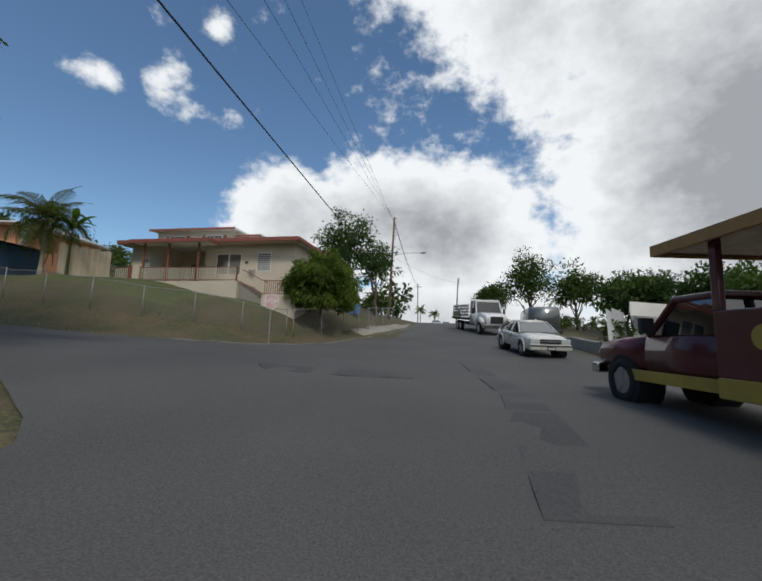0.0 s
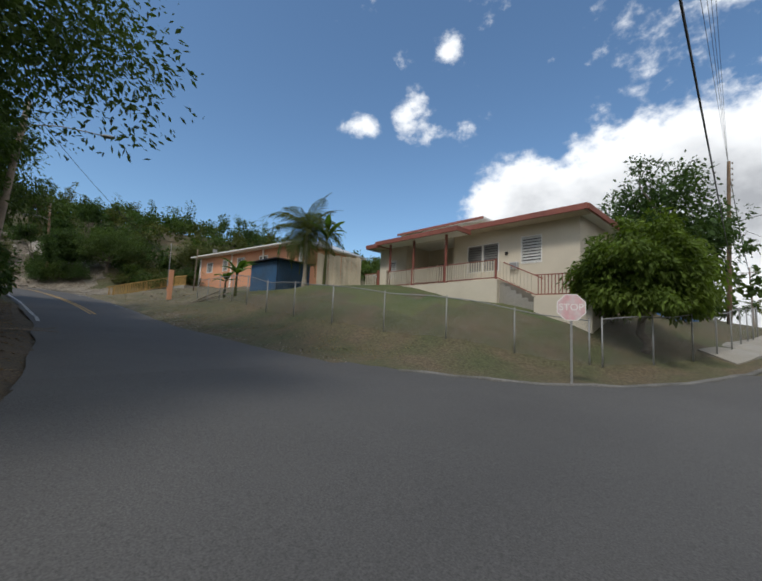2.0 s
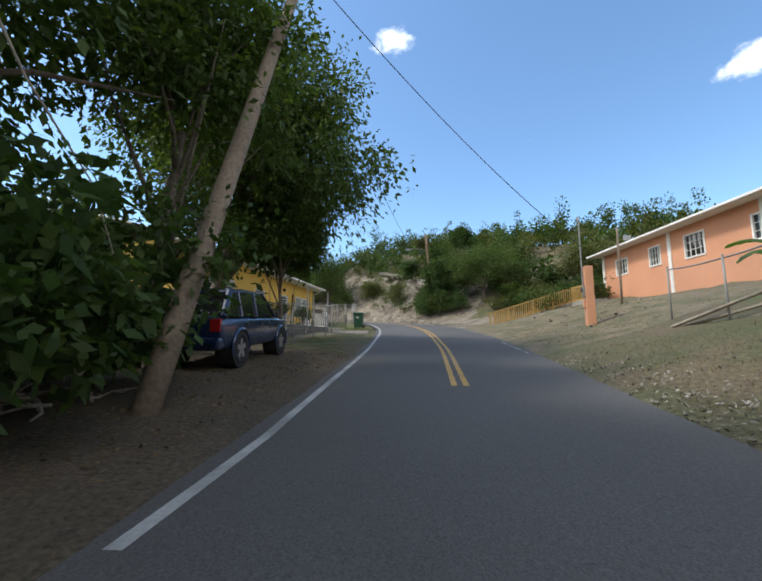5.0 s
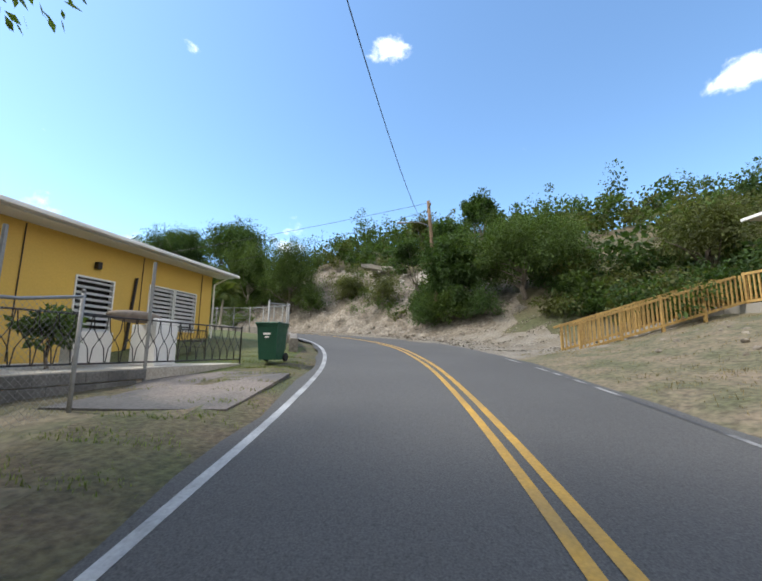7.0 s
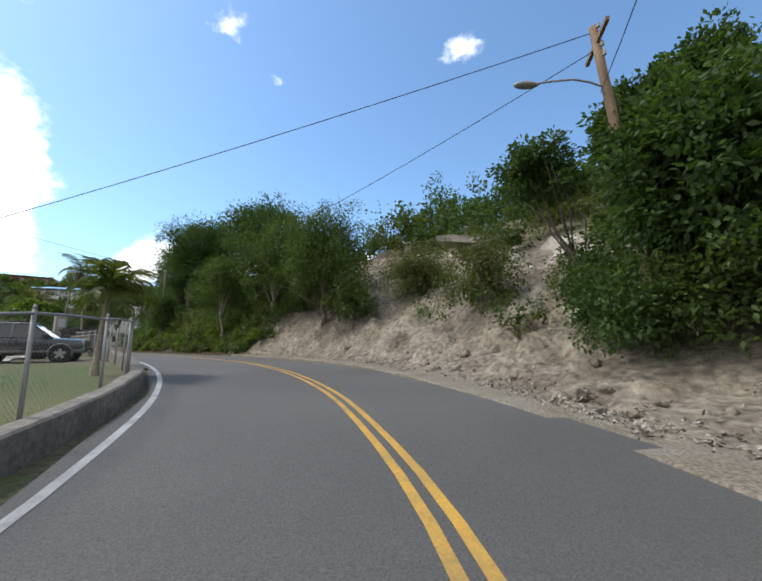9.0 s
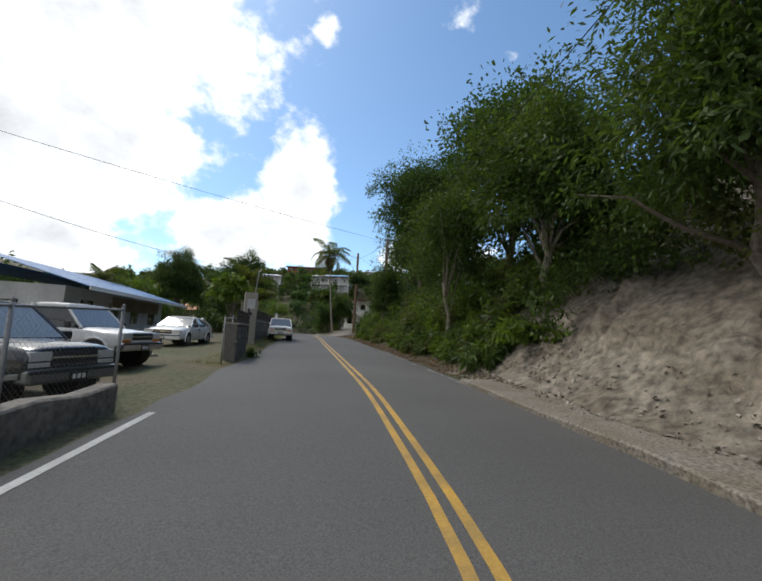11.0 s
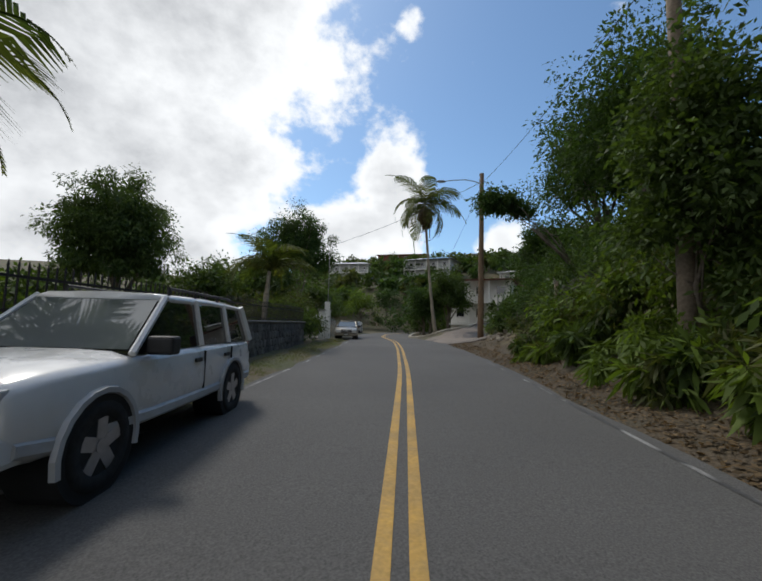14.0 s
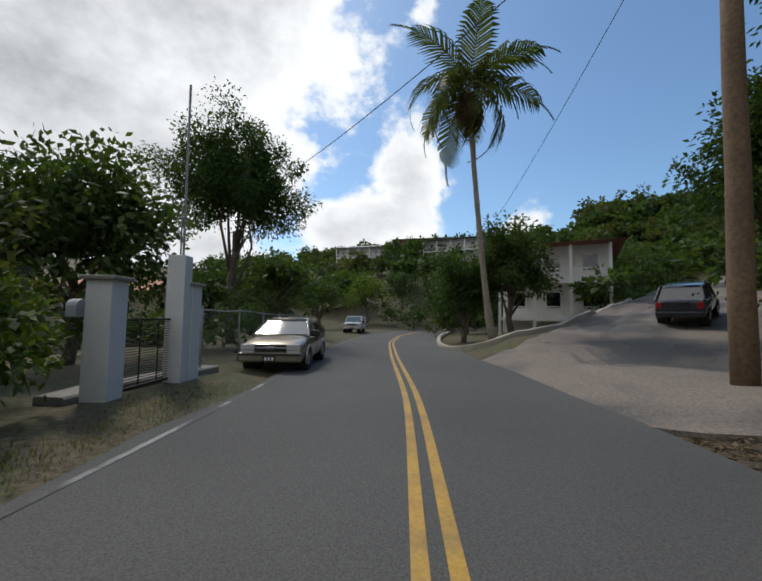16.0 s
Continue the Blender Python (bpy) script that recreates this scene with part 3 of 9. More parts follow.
def strip(name, line, normals, left, right, mat, lift=0.0, start=0, end=None, kind="structure", label="", category="road", crown=0.0, cols=7):
    """A band along a road, from left to right of its centre (distances, right positive)."""
    end = end or len(line)
    verts, faces = [], []
    n = end - start
    for i in range(start, end):
        lo = left[i] if hasattr(left, "__len__") else left
        hi = right[i] if hasattr(right, "__len__") else right
        for c in range(cols):
            d = lo + (hi - lo) * c / (cols - 1)
            verts.append((line[i, 0] + normals[i, 0] * d, line[i, 1] + normals[i, 1] * d, line[i, 2] + lift - crown * abs(d) ** 1.5))
    for i in range(n - 1):
        for c in range(cols - 1):
            a = i * cols + c
            faces.append((a, a + 1, a + cols + 1, a + cols))
    me = mesh_from(name, verts, faces, mat)
    me.shade_smooth()
    return tagged(new(name, me), label, category, kind=kind)


edge_wobble = np.array([noise.noise((i * .31, 0, 0)) * .22 + noise.noise((i * .9, 4, 0)) * .1 for i in range(400)])
road_lane = strip("road_lane", LANE, LANE_N, -LANE_LEFT + edge_wobble[:len(LANE)], LANE_RIGHT + edge_wobble[100:100 + len(LANE)], asphalt, 0.02, int(np.argmin(np.abs(LANE[:, 0] + 11))), label="worn grey asphalt lane climbing round a bend")
road_street = strip("road_street", STREET, STREET_N, -STREET_LEFT + edge_wobble[:len(STREET)], STREET_RIGHT + edge_wobble[50:50 + len(STREET)], asphalt, 0.012, label="grey asphalt street climbing to a crest")

# ---- plants ----


def fast_mesh(name, verts, faces, mats, slots=None, smooth=False):
    """A mesh from arrays: verts (n, 3), faces (m, 4) or (m, 3)."""
    me = bpy.data.meshes.new(name)
    verts, faces = np.asarray(verts, np.float32), np.asarray(faces, np.int32)
    k = faces.shape[1]
    me.vertices.add(len(verts))
    me.vertices.foreach_set("co", verts.ravel())
    me.loops.add(faces.size)
    me.loops.foreach_set("vertex_index", faces.ravel())
    me.polygons.add(len(faces))
    me.polygons.foreach_set("loop_start", np.arange(0, faces.size, k, dtype=np.int32))
    if smooth:
        me.polygons.foreach_set("use_smooth", np.ones(len(faces), bool))
    for m in mats if isinstance(mats, (list, tuple)) else [mats]:
        me.materials.append(m)
    if slots is not None:
        me.polygons.foreach_set("material_index", np.asarray(slots, np.int32))
    me.update(calc_edges=True)
    return me


def unit(v):
    return v / (np.linalg.norm(v, axis=1, keepdims=True) + 1e-9)


def leaves(rng, at, outward, length, droop=0.25, slim=0.42, flat=0.0):
    """Pointed leaves at the given places: verts of 4 each, round from the stem past the tip."""
    n = len(at)
    d = unit(outward + rng.normal(0, 0.75, (n, 3)) - np.array([0, 0, droop]))
    if flat:
        d[:, 2] *= 1 - flat
        d = unit(d)
    side = unit(np.cross(d, rng.normal(0, 1, (n, 3)) * np.array([.6, .6, 1.0]) + np.array([0, 0, .6])))
    size = length * rng.uniform(0.6, 1.35, (n, 1))
    half, sag = side * size * slim * 0.56, np.array([0, 0, 1]) * size
    broad = at + d * size * rng.uniform(.38, .58, (n, 1)) - sag * .03
    quad = np.stack([at, broad + half, at + d * size - sag * 0.14, broad - half], 1)
    return quad.reshape(-1, 3)


def crown_leaves(rng, centre, radii, clumps, per, length, clump_size=0.36, inner=0.55, droop=0.25, slim=0.42):
    """Leaves of a crown: clumps spread over an uneven ellipsoid, each a ball of leaves."""
    u = unit(rng.normal(0, 1, (clumps, 3)))
    u[:, 2] = np.where(u[:, 2] < -0.45, -u[:, 2], u[:, 2])
    r = rng.uniform(inner, 1.0, (clumps, 1)) * (1 + 0.20 * np.sin(u[:, :1] * 5 + u[:, 1:2] * 7 + u[:, 2:] * 4) + 0.12 * np.sin(u[:, :1] * 11 - u[:, 2:] * 9))
    mid = np.asarray(centre) + u * r * np.asarray(radii)
    k = rng.integers(0, clumps, clumps * per)
    v = unit(rng.normal(0, 1, (len(k), 3)))
    size = clump_size * float(np.mean(radii)) * rng.uniform(0.5, 1.35, (clumps, 1))[k]
    at = mid[k] + v * size * rng.uniform(0.35, 1.0, (len(k), 1)) * np.array([1, 1, .8])
    quads = leaves(rng, at, v * 0.8 + u[k] * 0.5, length, droop, slim)
    # larger leaves in the shaded heart of the crown
    k = rng.integers(0, clumps, clumps * max(4, per // 6))
    core = np.asarray(centre) + (mid[k] - np.asarray(centre)) * rng.uniform(.3, .8, (len(k), 1)) + rng.normal(0, .12, (len(k), 3)) * float(np.mean(radii)) * clump_size * 2
    return np.concatenate([quads, leaves(rng, core, u[k] * .3, length * 1.4, droop, min(.6, slim * 1.4))]), mid


def quad_faces(n):
    return np.arange(n).reshape(-1, 4)


def limbs(rng, base, top, radius, tips, sides=7, spread=0.5):
    """A trunk that bends, and limbs from it to some crown clumps."""
    base, top = Vector(base), Vector(top)
    pts = []
    for i in range(6):
        f = i / 5
        p = base.lerp(top, f) + Vector((rng.normal(0, .05), rng.normal(0, .05), 0)) * (top - base).length * (0.6 if 0 < i < 5 else 0)
        pts.append(p)
    verts, faces = bent_tube([tuple(p) for p in pts], [radius * (1.25 - .55 * i / 5) for i in range(6)], sides)
    verts, faces = [tuple(v) for v in verts], list(faces)
    for tip in tips:
        f = rng.uniform(0.45, 0.95)
        a = pts[int(f * 5)]
        t = Vector(tip)
        m1 = a.lerp(t, .35) + Vector((rng.normal(0, .1), rng.normal(0, .1), rng.uniform(.0, .25))) * (t - a).length * spread
        m2 = a.lerp(t, .7) + Vector((rng.normal(0, .1), rng.normal(0, .1), rng.uniform(.0, .15))) * (t - a).length * spread
        v, fc = bent_tube([tuple(a), tuple(m1), tuple(m2), tuple(t)], [radius * .5, radius * .34, radius * .2, radius * .06], 5)
        o = len(verts)
        verts += [tuple(q) for q in v]
        faces += [tuple(i + o for i in q) for q in fc]
    return verts, faces


def tree(name, label, at, tall, radii, leaf, clumps=60, per=70, length=0.16, trunk=0.16, seed=1, lean=(0, 0), bark_mat=None, limb_count=8, clump_size=0.36, droop=0.3, slim=0.42, lift=0.0, group=""):
    """A tree: bent trunk with limbs, and a crown of leaf clumps with gaps. at: foot; tall: height of the crown's centre."""
    rng = np.random.default_rng(seed)
    x, y = at[0], at[1]
    z = ground_z(x, y) if len(at) < 3 else at[2]
    t = thing(name, label, "tree" if "tree" in name else "bush", (x, y, z - 0.1), group=group)
    centre = np.array([lean[0], lean[1], tall])
    quads, mids = crown_leaves(rng, centre, radii, int(clumps * 1.25), int(per * .86), length * 1.08, clump_size, droop=droop, slim=slim * 1.02)
    pick = rng.permutation(len(mids))[:limb_count]
    v, f = limbs(rng, (0, 0, 0), (lean[0] * .75, lean[1] * .75, tall * .8), trunk, mids[pick])
    me = mesh_from("trunk", v, f, bark_mat or bark)
    me.shade_smooth()
    part("trunk", me, None, t)
    part("crown", fast_mesh("crown", quads, quad_faces(len(quads)), leaf), None, t)
    return t


def frond_mesh(rng, length, leaflet, droop, pairs=34, width=0.062, split=1.0):
    """A palm frond along +x from the origin: an arching rib with drooping leaflets on both sides."""
    verts, faces = [], []
    pts = [Vector((0, 0, 0))]
    for i in range(pairs):
        a = radians(17 - 120 * droop * ((i + .5) / pairs) ** 1.1)
        pts.append(pts[-1] + Vector((math.cos(a), 0, math.sin(a))) * length / pairs)
    rib, rf = bent_tube([tuple(p) for p in pts[::3]], [.022 * (1.1 - i / (len(pts[::3]))) + .004 for i in range(len(pts[::3]))], 4)
    for q in rf:
        if len(q) == 4:
            faces.append(q)
    verts = [tuple(v) for v in rib]
    for i in range(2, pairs + 1):
        f = i / pairs
        d = (pts[i] - pts[i - 1]).normalized()
        ll = leaflet * (math.sin(min(1, f * 1.15 + .12) * math.pi) ** .6 + .12)
        for s in (-1, 1):
            out = (d * (.55 + .5 * f) + Vector((0, s * (1.0 - .35 * f), 0)) + Vector((0, 0, rng.normal(.05, .12)))).normalized()
            tip = pts[i] + out * ll * .62
            end = pts[i] + out * ll * .92 + Vector((0, 0, -ll * (.42 + .25 * rng.random()) * split))
            w = d * width
            o = len(verts)
            verts += [tuple(pts[i] - w * .5), tuple(pts[i] + w * .5), tuple(tip + w * .55), tuple(tip - w * .45)]
            faces.append((o, o + 1, o + 2, o + 3))
            verts += [tuple(tip - w * .45), tuple(tip + w * .55), tuple(end + w * .1), tuple(end)]
            faces.append((o + 4, o + 5, o + 6, o + 7))
    return verts, faces


def palm(name, label, at, crown, fronds, length, leaflet, droop, trunk=0.13, seed=1, dead=0, low=-20.0, high=75.0, bulge=1.0, leaf=None, foot=1.6, bend=1.6, width=.062):
    """A palm: ringed trunk that bends to the crown's place, and fronds, each a part of its own."""
    rng = np.random.default_rng(seed)
    x, y, z = at if len(at) == 3 else (*at, ground_z(*at))
    t = thing(name, label, "palm tree", (x, y, z - .1))
    top = Vector(crown) - Vector((x, y, z - .1))
    n = 18
    pts = [Vector((top.x * (i / n) ** bend, top.y * (i / n) ** bend, top.z * i / n)) for i in range(n + 1)]
    rad = [trunk * (foot - (foot - 1) * min(1, i / 4)) * (1 + .05 * (-1) ** i) * (1 + (bulge - 1) * math.exp(-((i - n * .62) / 4) ** 2)) * (1 - .25 * i / n) for i in range(n + 1)]
    v, f = bent_tube([tuple(p) for p in pts], rad, 9)
    me = mesh_from("trunk", v, f, pale_bark)
    me.shade_smooth()
    part("trunk", me, None, t, "ringed grey palm trunk")
    meshes = []
    for k in range(3):
        v, f = frond_mesh(rng, length, leaflet, droop * (.8 + .35 * k), width=width)
        meshes.append(fast_mesh("frond", v, f, leaf or leaf_palm))
    v, f = frond_mesh(rng, length * .8, leaflet * .5, 1.2, width=width, split=1.6)
    brown = fast_mesh("dead_frond", v, f, leaf_dry)
    for i in range(fronds):
        f = i / max(1, fronds - 1)
        ob = part("frond", meshes[i % 3], None, t)
        ob.matrix_basis = Matrix.Translation(top) @ pose(0, 0, 0, rng.normal(0, 8), -(high + (low - high) * f) + 10, i * 137.5 + rng.normal(0, 8)) @ Matrix.Scale(rng.uniform(.85, 1.1), 4)
    for i in range(dead):
        ob = part("dead_frond", brown, None, t, "withered brown frond hanging down")
        ob.matrix_basis = Matrix.Translation(top - Vector((0, 0, .25))) @ pose(0, 0, 0, 0, 58 + rng.normal(0, 8), i * 100 + 30) @ Matrix.Scale(rng.uniform(.7, .95), 4)
    return t


def banana_leaf(length, width, droop, rng):
    verts, faces = [], []
    n = 12
    for i in range(n + 1):
        f = i / n
        x, z = length * (f - droop * .25 * f ** 3), length * (.45 * f - droop * f ** 2)
        w = width * math.sin(math.pi * min(1, .06 + f * .93)) ** .7 * .5 * (1 + rng.normal(0, .06))
        verts += [(x, -w, z - w * .25 + rng.normal(0, .01)), (x, 0, z + .01), (x, w, z - w * .25 + rng.normal(0, .01))]
    for i in range(n):
        a = i * 3
        faces += [(a, a + 3, a + 4, a + 1), (a + 1, a + 4, a + 5, a + 2)]
    return verts, faces


def banana(label, at, tall, count, length, seed):
    rng = np.random.default_rng(seed)
    z = ground_z(*at)
    t = thing("banana_plant", label, "banana plant", (*at, z - .05))
    bm = bmesh.new()
    tube(bm, (0, 0, 0), (0.05, 0, tall), .11, .05, 9)
    part("stem", bm, leaf_olive, t)
    for i in range(count):
        v, f = banana_leaf(length * rng.uniform(.75, 1.1), .42, rng.uniform(.35, .75), rng)
        ob = part("leaf", fast_mesh("leaf", v, f, leaf_banana, smooth=True), None, t)
        ob.matrix_basis = pose(.05, 0, tall * rng.uniform(.85, 1), 0, -rng.uniform(5, 45), i * 137 + rng.normal(0, 10))
    return t


def scrub(name, label, spots, leaf_mats, seed, length=0.2, per=420, category="bushes", slim=.5, droop=.25):
    """Many bushes grown together, as one object: spots of x, y, radius, height."""
    rng = np.random.default_rng(seed)
    quads, slots = [], []
    spots = np.asarray(spots, float)
    zs = height(spots[:, 0], spots[:, 1])
    for (x, y, r, h), z in zip(spots, zs):
        n = max(5, int(per / 46 * (r / 1.2) ** 1.2))
        s = rng.integers(0, len(leaf_mats))
        q, _ = crown_leaves(rng, (x, y, z + h * .42), (r, r, h * .58), n, 46, length * rng.uniform(.8, 1.25), .46, .35, droop=droop, slim=slim)
        quads.append(q)
        slots.append(np.full(len(q) // 4, s))
    quads = np.concatenate(quads)
    me = fast_mesh(name, quads, quad_faces(len(quads)), leaf_mats, np.concatenate(slots))
    return tagged(new(name, me), label, category, kind="stuff")


def along(s_from_x, right):
    """A place beside the lane: the centre point nearest to x = s_from_x, moved to the right."""
    q = [np.interp(-s_from_x, -LANE[:, 0], a) for a in (LANE[:, 0], LANE[:, 1], LANE_N[:, 0], LANE_N[:, 1])]
    return float(q[0] + q[2] * right), float(q[1] + q[3] * right)

# ---- road marks, kerbs, junction ----
lane_i = {x: int(np.argmin(np.abs(LANE[:, 0] - x))) for x in range(-150, 15)}
for name, off in (("centre_line", -.16), ("centre_line", .06)):
    strip(name, LANE, LANE_N, off, off + .11, yellow_paint, .026, lane_i[-28], None, label="double yellow centre line, worn", category="road marking", cols=2)
strip("edge_line", LANE, LANE_N, -LANE_LEFT + .18, -LANE_LEFT + .30, white_line, .026, lane_i[-23], lane_i[-73], label="white edge line along the bend", category="road marking", cols=2)
strip("edge_line", LANE, LANE_N, -LANE_LEFT + .12, -LANE_LEFT + .20, worn_line, .026, lane_i[-84], lane_i[-112], label="worn white edge line by the stone wall", category="road marking", cols=2)
strip("edge_line", LANE, LANE_N, LANE_RIGHT - .30, LANE_RIGHT - .21, worn_line, .026, lane_i[-33], lane_i[-50], label="worn white edge line below the earth bank", category="road marking", cols=2)
strip("edge_line", LANE, LANE_N, LANE_RIGHT - .26, LANE_RIGHT - .19, worn_line, .026, lane_i[-74], lane_i[-91], label="faint white edge line along the bushes", category="road marking", cols=2)

# asphalt of the junction, blending both roads
jx, jy = np.meshgrid(np.linspace(-12, 9, 43), np.linspace(1, 25, 49), indexing="ij")
curb_y = np.interp(jx.ravel(), [-12, -10.4, -8.2, -6.3, -4.6, -3, -1, 9], [16.1, 16.8, 17.9, 19.6, 21.2, 23.4, 26, 26])
low_y = np.interp(jx.ravel(), LOW_X, LOW_Y)
jy = np.clip(jy.ravel(), low_y, curb_y).reshape(jx.shape)
jz = road_blend(jx.ravel(), jy.ravel()) + .04
jv = np.stack([jx.ravel(), jy.ravel(), jz], 1)
a = (np.arange(42)[:, None] * 49 + np.arange(48)[None]).ravel()
cell = ((jy[:-1, 1:] - jy[:-1, :-1]) + (jy[1:, 1:] - jy[1:, :-1])).ravel() > 1e-4
jf = np.stack([a, a + 49, a + 50, a + 1], 1)[cell]
tagged(new("road_junction", fast_mesh("road_junction", jv, jf, asphalt, smooth=True)), "worn asphalt where the lane leaves the street", "road", kind="structure")


def road_z(x, y):
    i, r = nearest(LANE, LANE_N, [x], [y])
    j, q = nearest(STREET, STREET_N, [x], [y])
    a, b = abs(r[0]) + .3, abs(q[0]) + .3
    if b > 14:
        return float(LANE[i[0], 2]) + .02
    if a > 14:
        return float(STREET[j[0], 2]) + .012
    return float(road_blend([x], [y])[0]) + .04


def ribbon(name, label, category, points, width, tall, mat, lift=0.0, base=None, seg=0.8, kind="structure", wob=0.0, sink=0.4):
    """A kerb or low wall along points (x, y): a bar with a worn upper edge."""
    p = smooth_line([(x, y, 0) for x, y in points], seg)
    n = side_normals(p)
    verts, faces = [], []
    for i, (x, y, _) in enumerate(p):
        z = (base if base is not None else ground_z)(x, y) + lift
        t = tall + (noise.noise((x * .7, y * .7, 2)) * wob)
        e = min(.03, width * .2)
        for d, h in ((-width / 2, -sink), (-width / 2, t - e), (-width / 2 + e, t), (width / 2 - e, t), (width / 2, t - e), (width / 2, -sink)):
            verts.append((x + n[i, 0] * d, y + n[i, 1] * d, z + h))
    m = len(p)
    for i in range(m - 1):
        for c in range(5):
            a = i * 6 + c
            faces.append((a, a + 6, a + 7, a + 1))
    faces += [tuple(range(6)), tuple((m - 1) * 6 + k for k in range(5, -1, -1))]
    return tagged(new(name, mesh_from(name, verts, faces, mat)), label, category, kind=kind)


def slab(name, label, category, outline, mat, lift, thick=0.25, kind="structure", z_at=None, step=None):
    """A flat paved piece with real thickness that follows the ground."""
    bm = bmesh.new()
    vs = [bm.verts.new((x, y, 0)) for x, y in outline]
    bm.faces.new(vs)
    bmesh.ops.triangulate(bm, faces=bm.faces[:])
    for _ in range(4):
        long = [e for e in bm.edges if e.calc_length() > (step or 1.6)]
        if not long:
            break
        bmesh.ops.subdivide_edges(bm, edges=long, cuts=1)
        bmesh.ops.triangulate(bm, faces=bm.faces[:])
    zs = height([v.co.x for v in bm.verts], [v.co.y for v in bm.verts]) if z_at is None else [z_at(v.co.x, v.co.y) for v in bm.verts]
    for v, z in zip(bm.verts, zs):
        v.co.z = z + lift
    bmesh.ops.recalc_face_normals(bm, faces=bm.faces[:])
    if sum(f.normal.z for f in bm.faces) < 0:
        bmesh.ops.reverse_faces(bm, faces=bm.faces[:])
    made = bmesh.ops.extrude_face_region(bm, geom=bm.faces[:])
    for v in [g for g in made["geom"] if isinstance(g, bmesh.types.BMVert)]:
        v.co.z -= thick
    return tagged(new(name, finish(bm, name, mat)), label, category, kind=kind)


ribbon("kerb", "low worn concrete kerb round the grassy corner", "kerb", KERB_PLAN[4:-1], .20, .05, dark_block, wob=.03, base=road_z)
slab("pavement", "cracked pale concrete pavement with grass at its edge", "pavement", [(-2.6, -8), (-2.7, 0), (-3.6, 3.2), (-5.0, 4.6), (-6.6, 5.2), (-8.2, 6.2), (-9.4, 6.0), (-9.6, 4.4), (-7.4, 2.8), (-5.6, .2), (-5.2, -8)], pale_concrete, .12)
slab("pavement_strip", "narrow pale pavement running up the street", "pavement", [(-2.3, 27), (-.6, 31.5), (.9, 38), (1.6, 44), (1.2, 44.2), (-.2, 39), (-1.9, 33), (-3.4, 28)], concrete, .05)
slab("tar_patch", "dark oblong tar repair in the junction", "road patch", [(-3.2, 9.4), (-.6, 9.9), (.6, 9.3), (-.8, 8.8), (-2.8, 8.6)], asphalt_patch, .006, .03, z_at=road_z)
slab("tar_patch", "dark streak of newer tar in the street", "road patch", [(1.3, 3), (2.3, 8), (2.4, 14), (2.9, 14), (3.0, 8), (2.2, 3)], asphalt_patch, .006, .03, z_at=road_z)
def drive_z(x, y):
    k, s = nearest(DRIVE, side_normals(DRIVE), [x], [y])
    i, r = nearest(LANE, LANE_N, [x], [y])
    f = min(1.0, max(0.0, (r[0] - LANE_RIGHT[i[0]]) / 5))
    f = f * f * (3 - 2 * f)
    return max(float(LANE[i[0], 2] * (1 - f) + DRIVE[k[0], 2] * f), ground_z(x, y) + .08)


def drive_mesh():
    """A concrete drive whose lower end follows the road's edge and flares out."""
    n = side_normals(DRIVE)
    s = np.r_[0, np.cumsum(np.hypot(*np.diff(DRIVE[:, :2], axis=0).T))]
    verts, faces, cols, rows = [], [], 15, 46
    for c in range(cols):
        f = c / (cols - 1) * 2 - 1
        run = []
        for u in np.arange(0, s[-1], .1):
            wide = 3.5 + 4.5 * math.exp(-max(0, u - 3.5) / 2.2) * (1.0 if f < 0 else .35)
            x, y, nx_, ny_ = [np.interp(u, s, a) for a in (DRIVE[:, 0], DRIVE[:, 1], n[:, 0], n[:, 1])]
            q = (x + nx_ * f * wide, y + ny_ * f * wide)
            i, r = nearest(LANE, LANE_N, [q[0]], [q[1]])
            if r[0] > LANE_RIGHT[i[0]] - .12:
                run.append(q)
        for k in range(rows):
            q = run[int((k / (rows - 1)) ** 1.5 * (len(run) - 1))]
            verts.append((*q, drive_z(*q)))
    for c in range(cols - 1):
        for k in range(rows - 1):
            a = c * rows + k
            faces.append((a, a + 1, a + rows + 1, a + rows))
    rim = list(range(rows - 1, -1, -1)) + [c * rows for c in range(1, cols)] + [(cols - 1) * rows + k for k in range(1, rows)]
    low = len(verts)
    verts += [(verts[k][0], verts[k][1], verts[k][2] - .4) for k in rim]
    faces += [(rim[k], low + k, low + k + 1, rim[k + 1]) for k in range(len(rim) - 1)]
    me = mesh_from("drive", verts, faces, drive_concrete)
    return tagged(new("drive", me), "worn grey-brown concrete drive climbing away past the palm", "drive", kind="structure")


drive_mesh()
ribbon("kerb", "pale concrete kerb round the island with the palm", "kerb", [(-119.5, -49.8), (-112, -48.0), (-107.5, -47.4), (-104.6, -48.2), (-104.8, -50.6), (-107.2, -54.5), (-111, -60), (-117.5, -67.5)], .28, .20, pale_concrete, wob=.05, base=lambda x, y: ground_z(x, y) + .08)
slab("driveway", "grey concrete driveway to the yellow house", "drive", [(-42.6, 11.4), (-45.9, 11.6), (-46.2, 9.9), (-45.0, 9.0), (-42.0, 9.2)], drive_concrete, .035, .2)
slab("parking", "pale concrete parking ground", "parking", [(-57.0, 3.2), (-61.5, 1.2), (-63.6, -3.2), (-66.8, -6.2), (-71.5, -11), (-68, -18), (-56, -16), (-50, -4), (-53.0, 2.6)], pale_concrete, .06, .2)
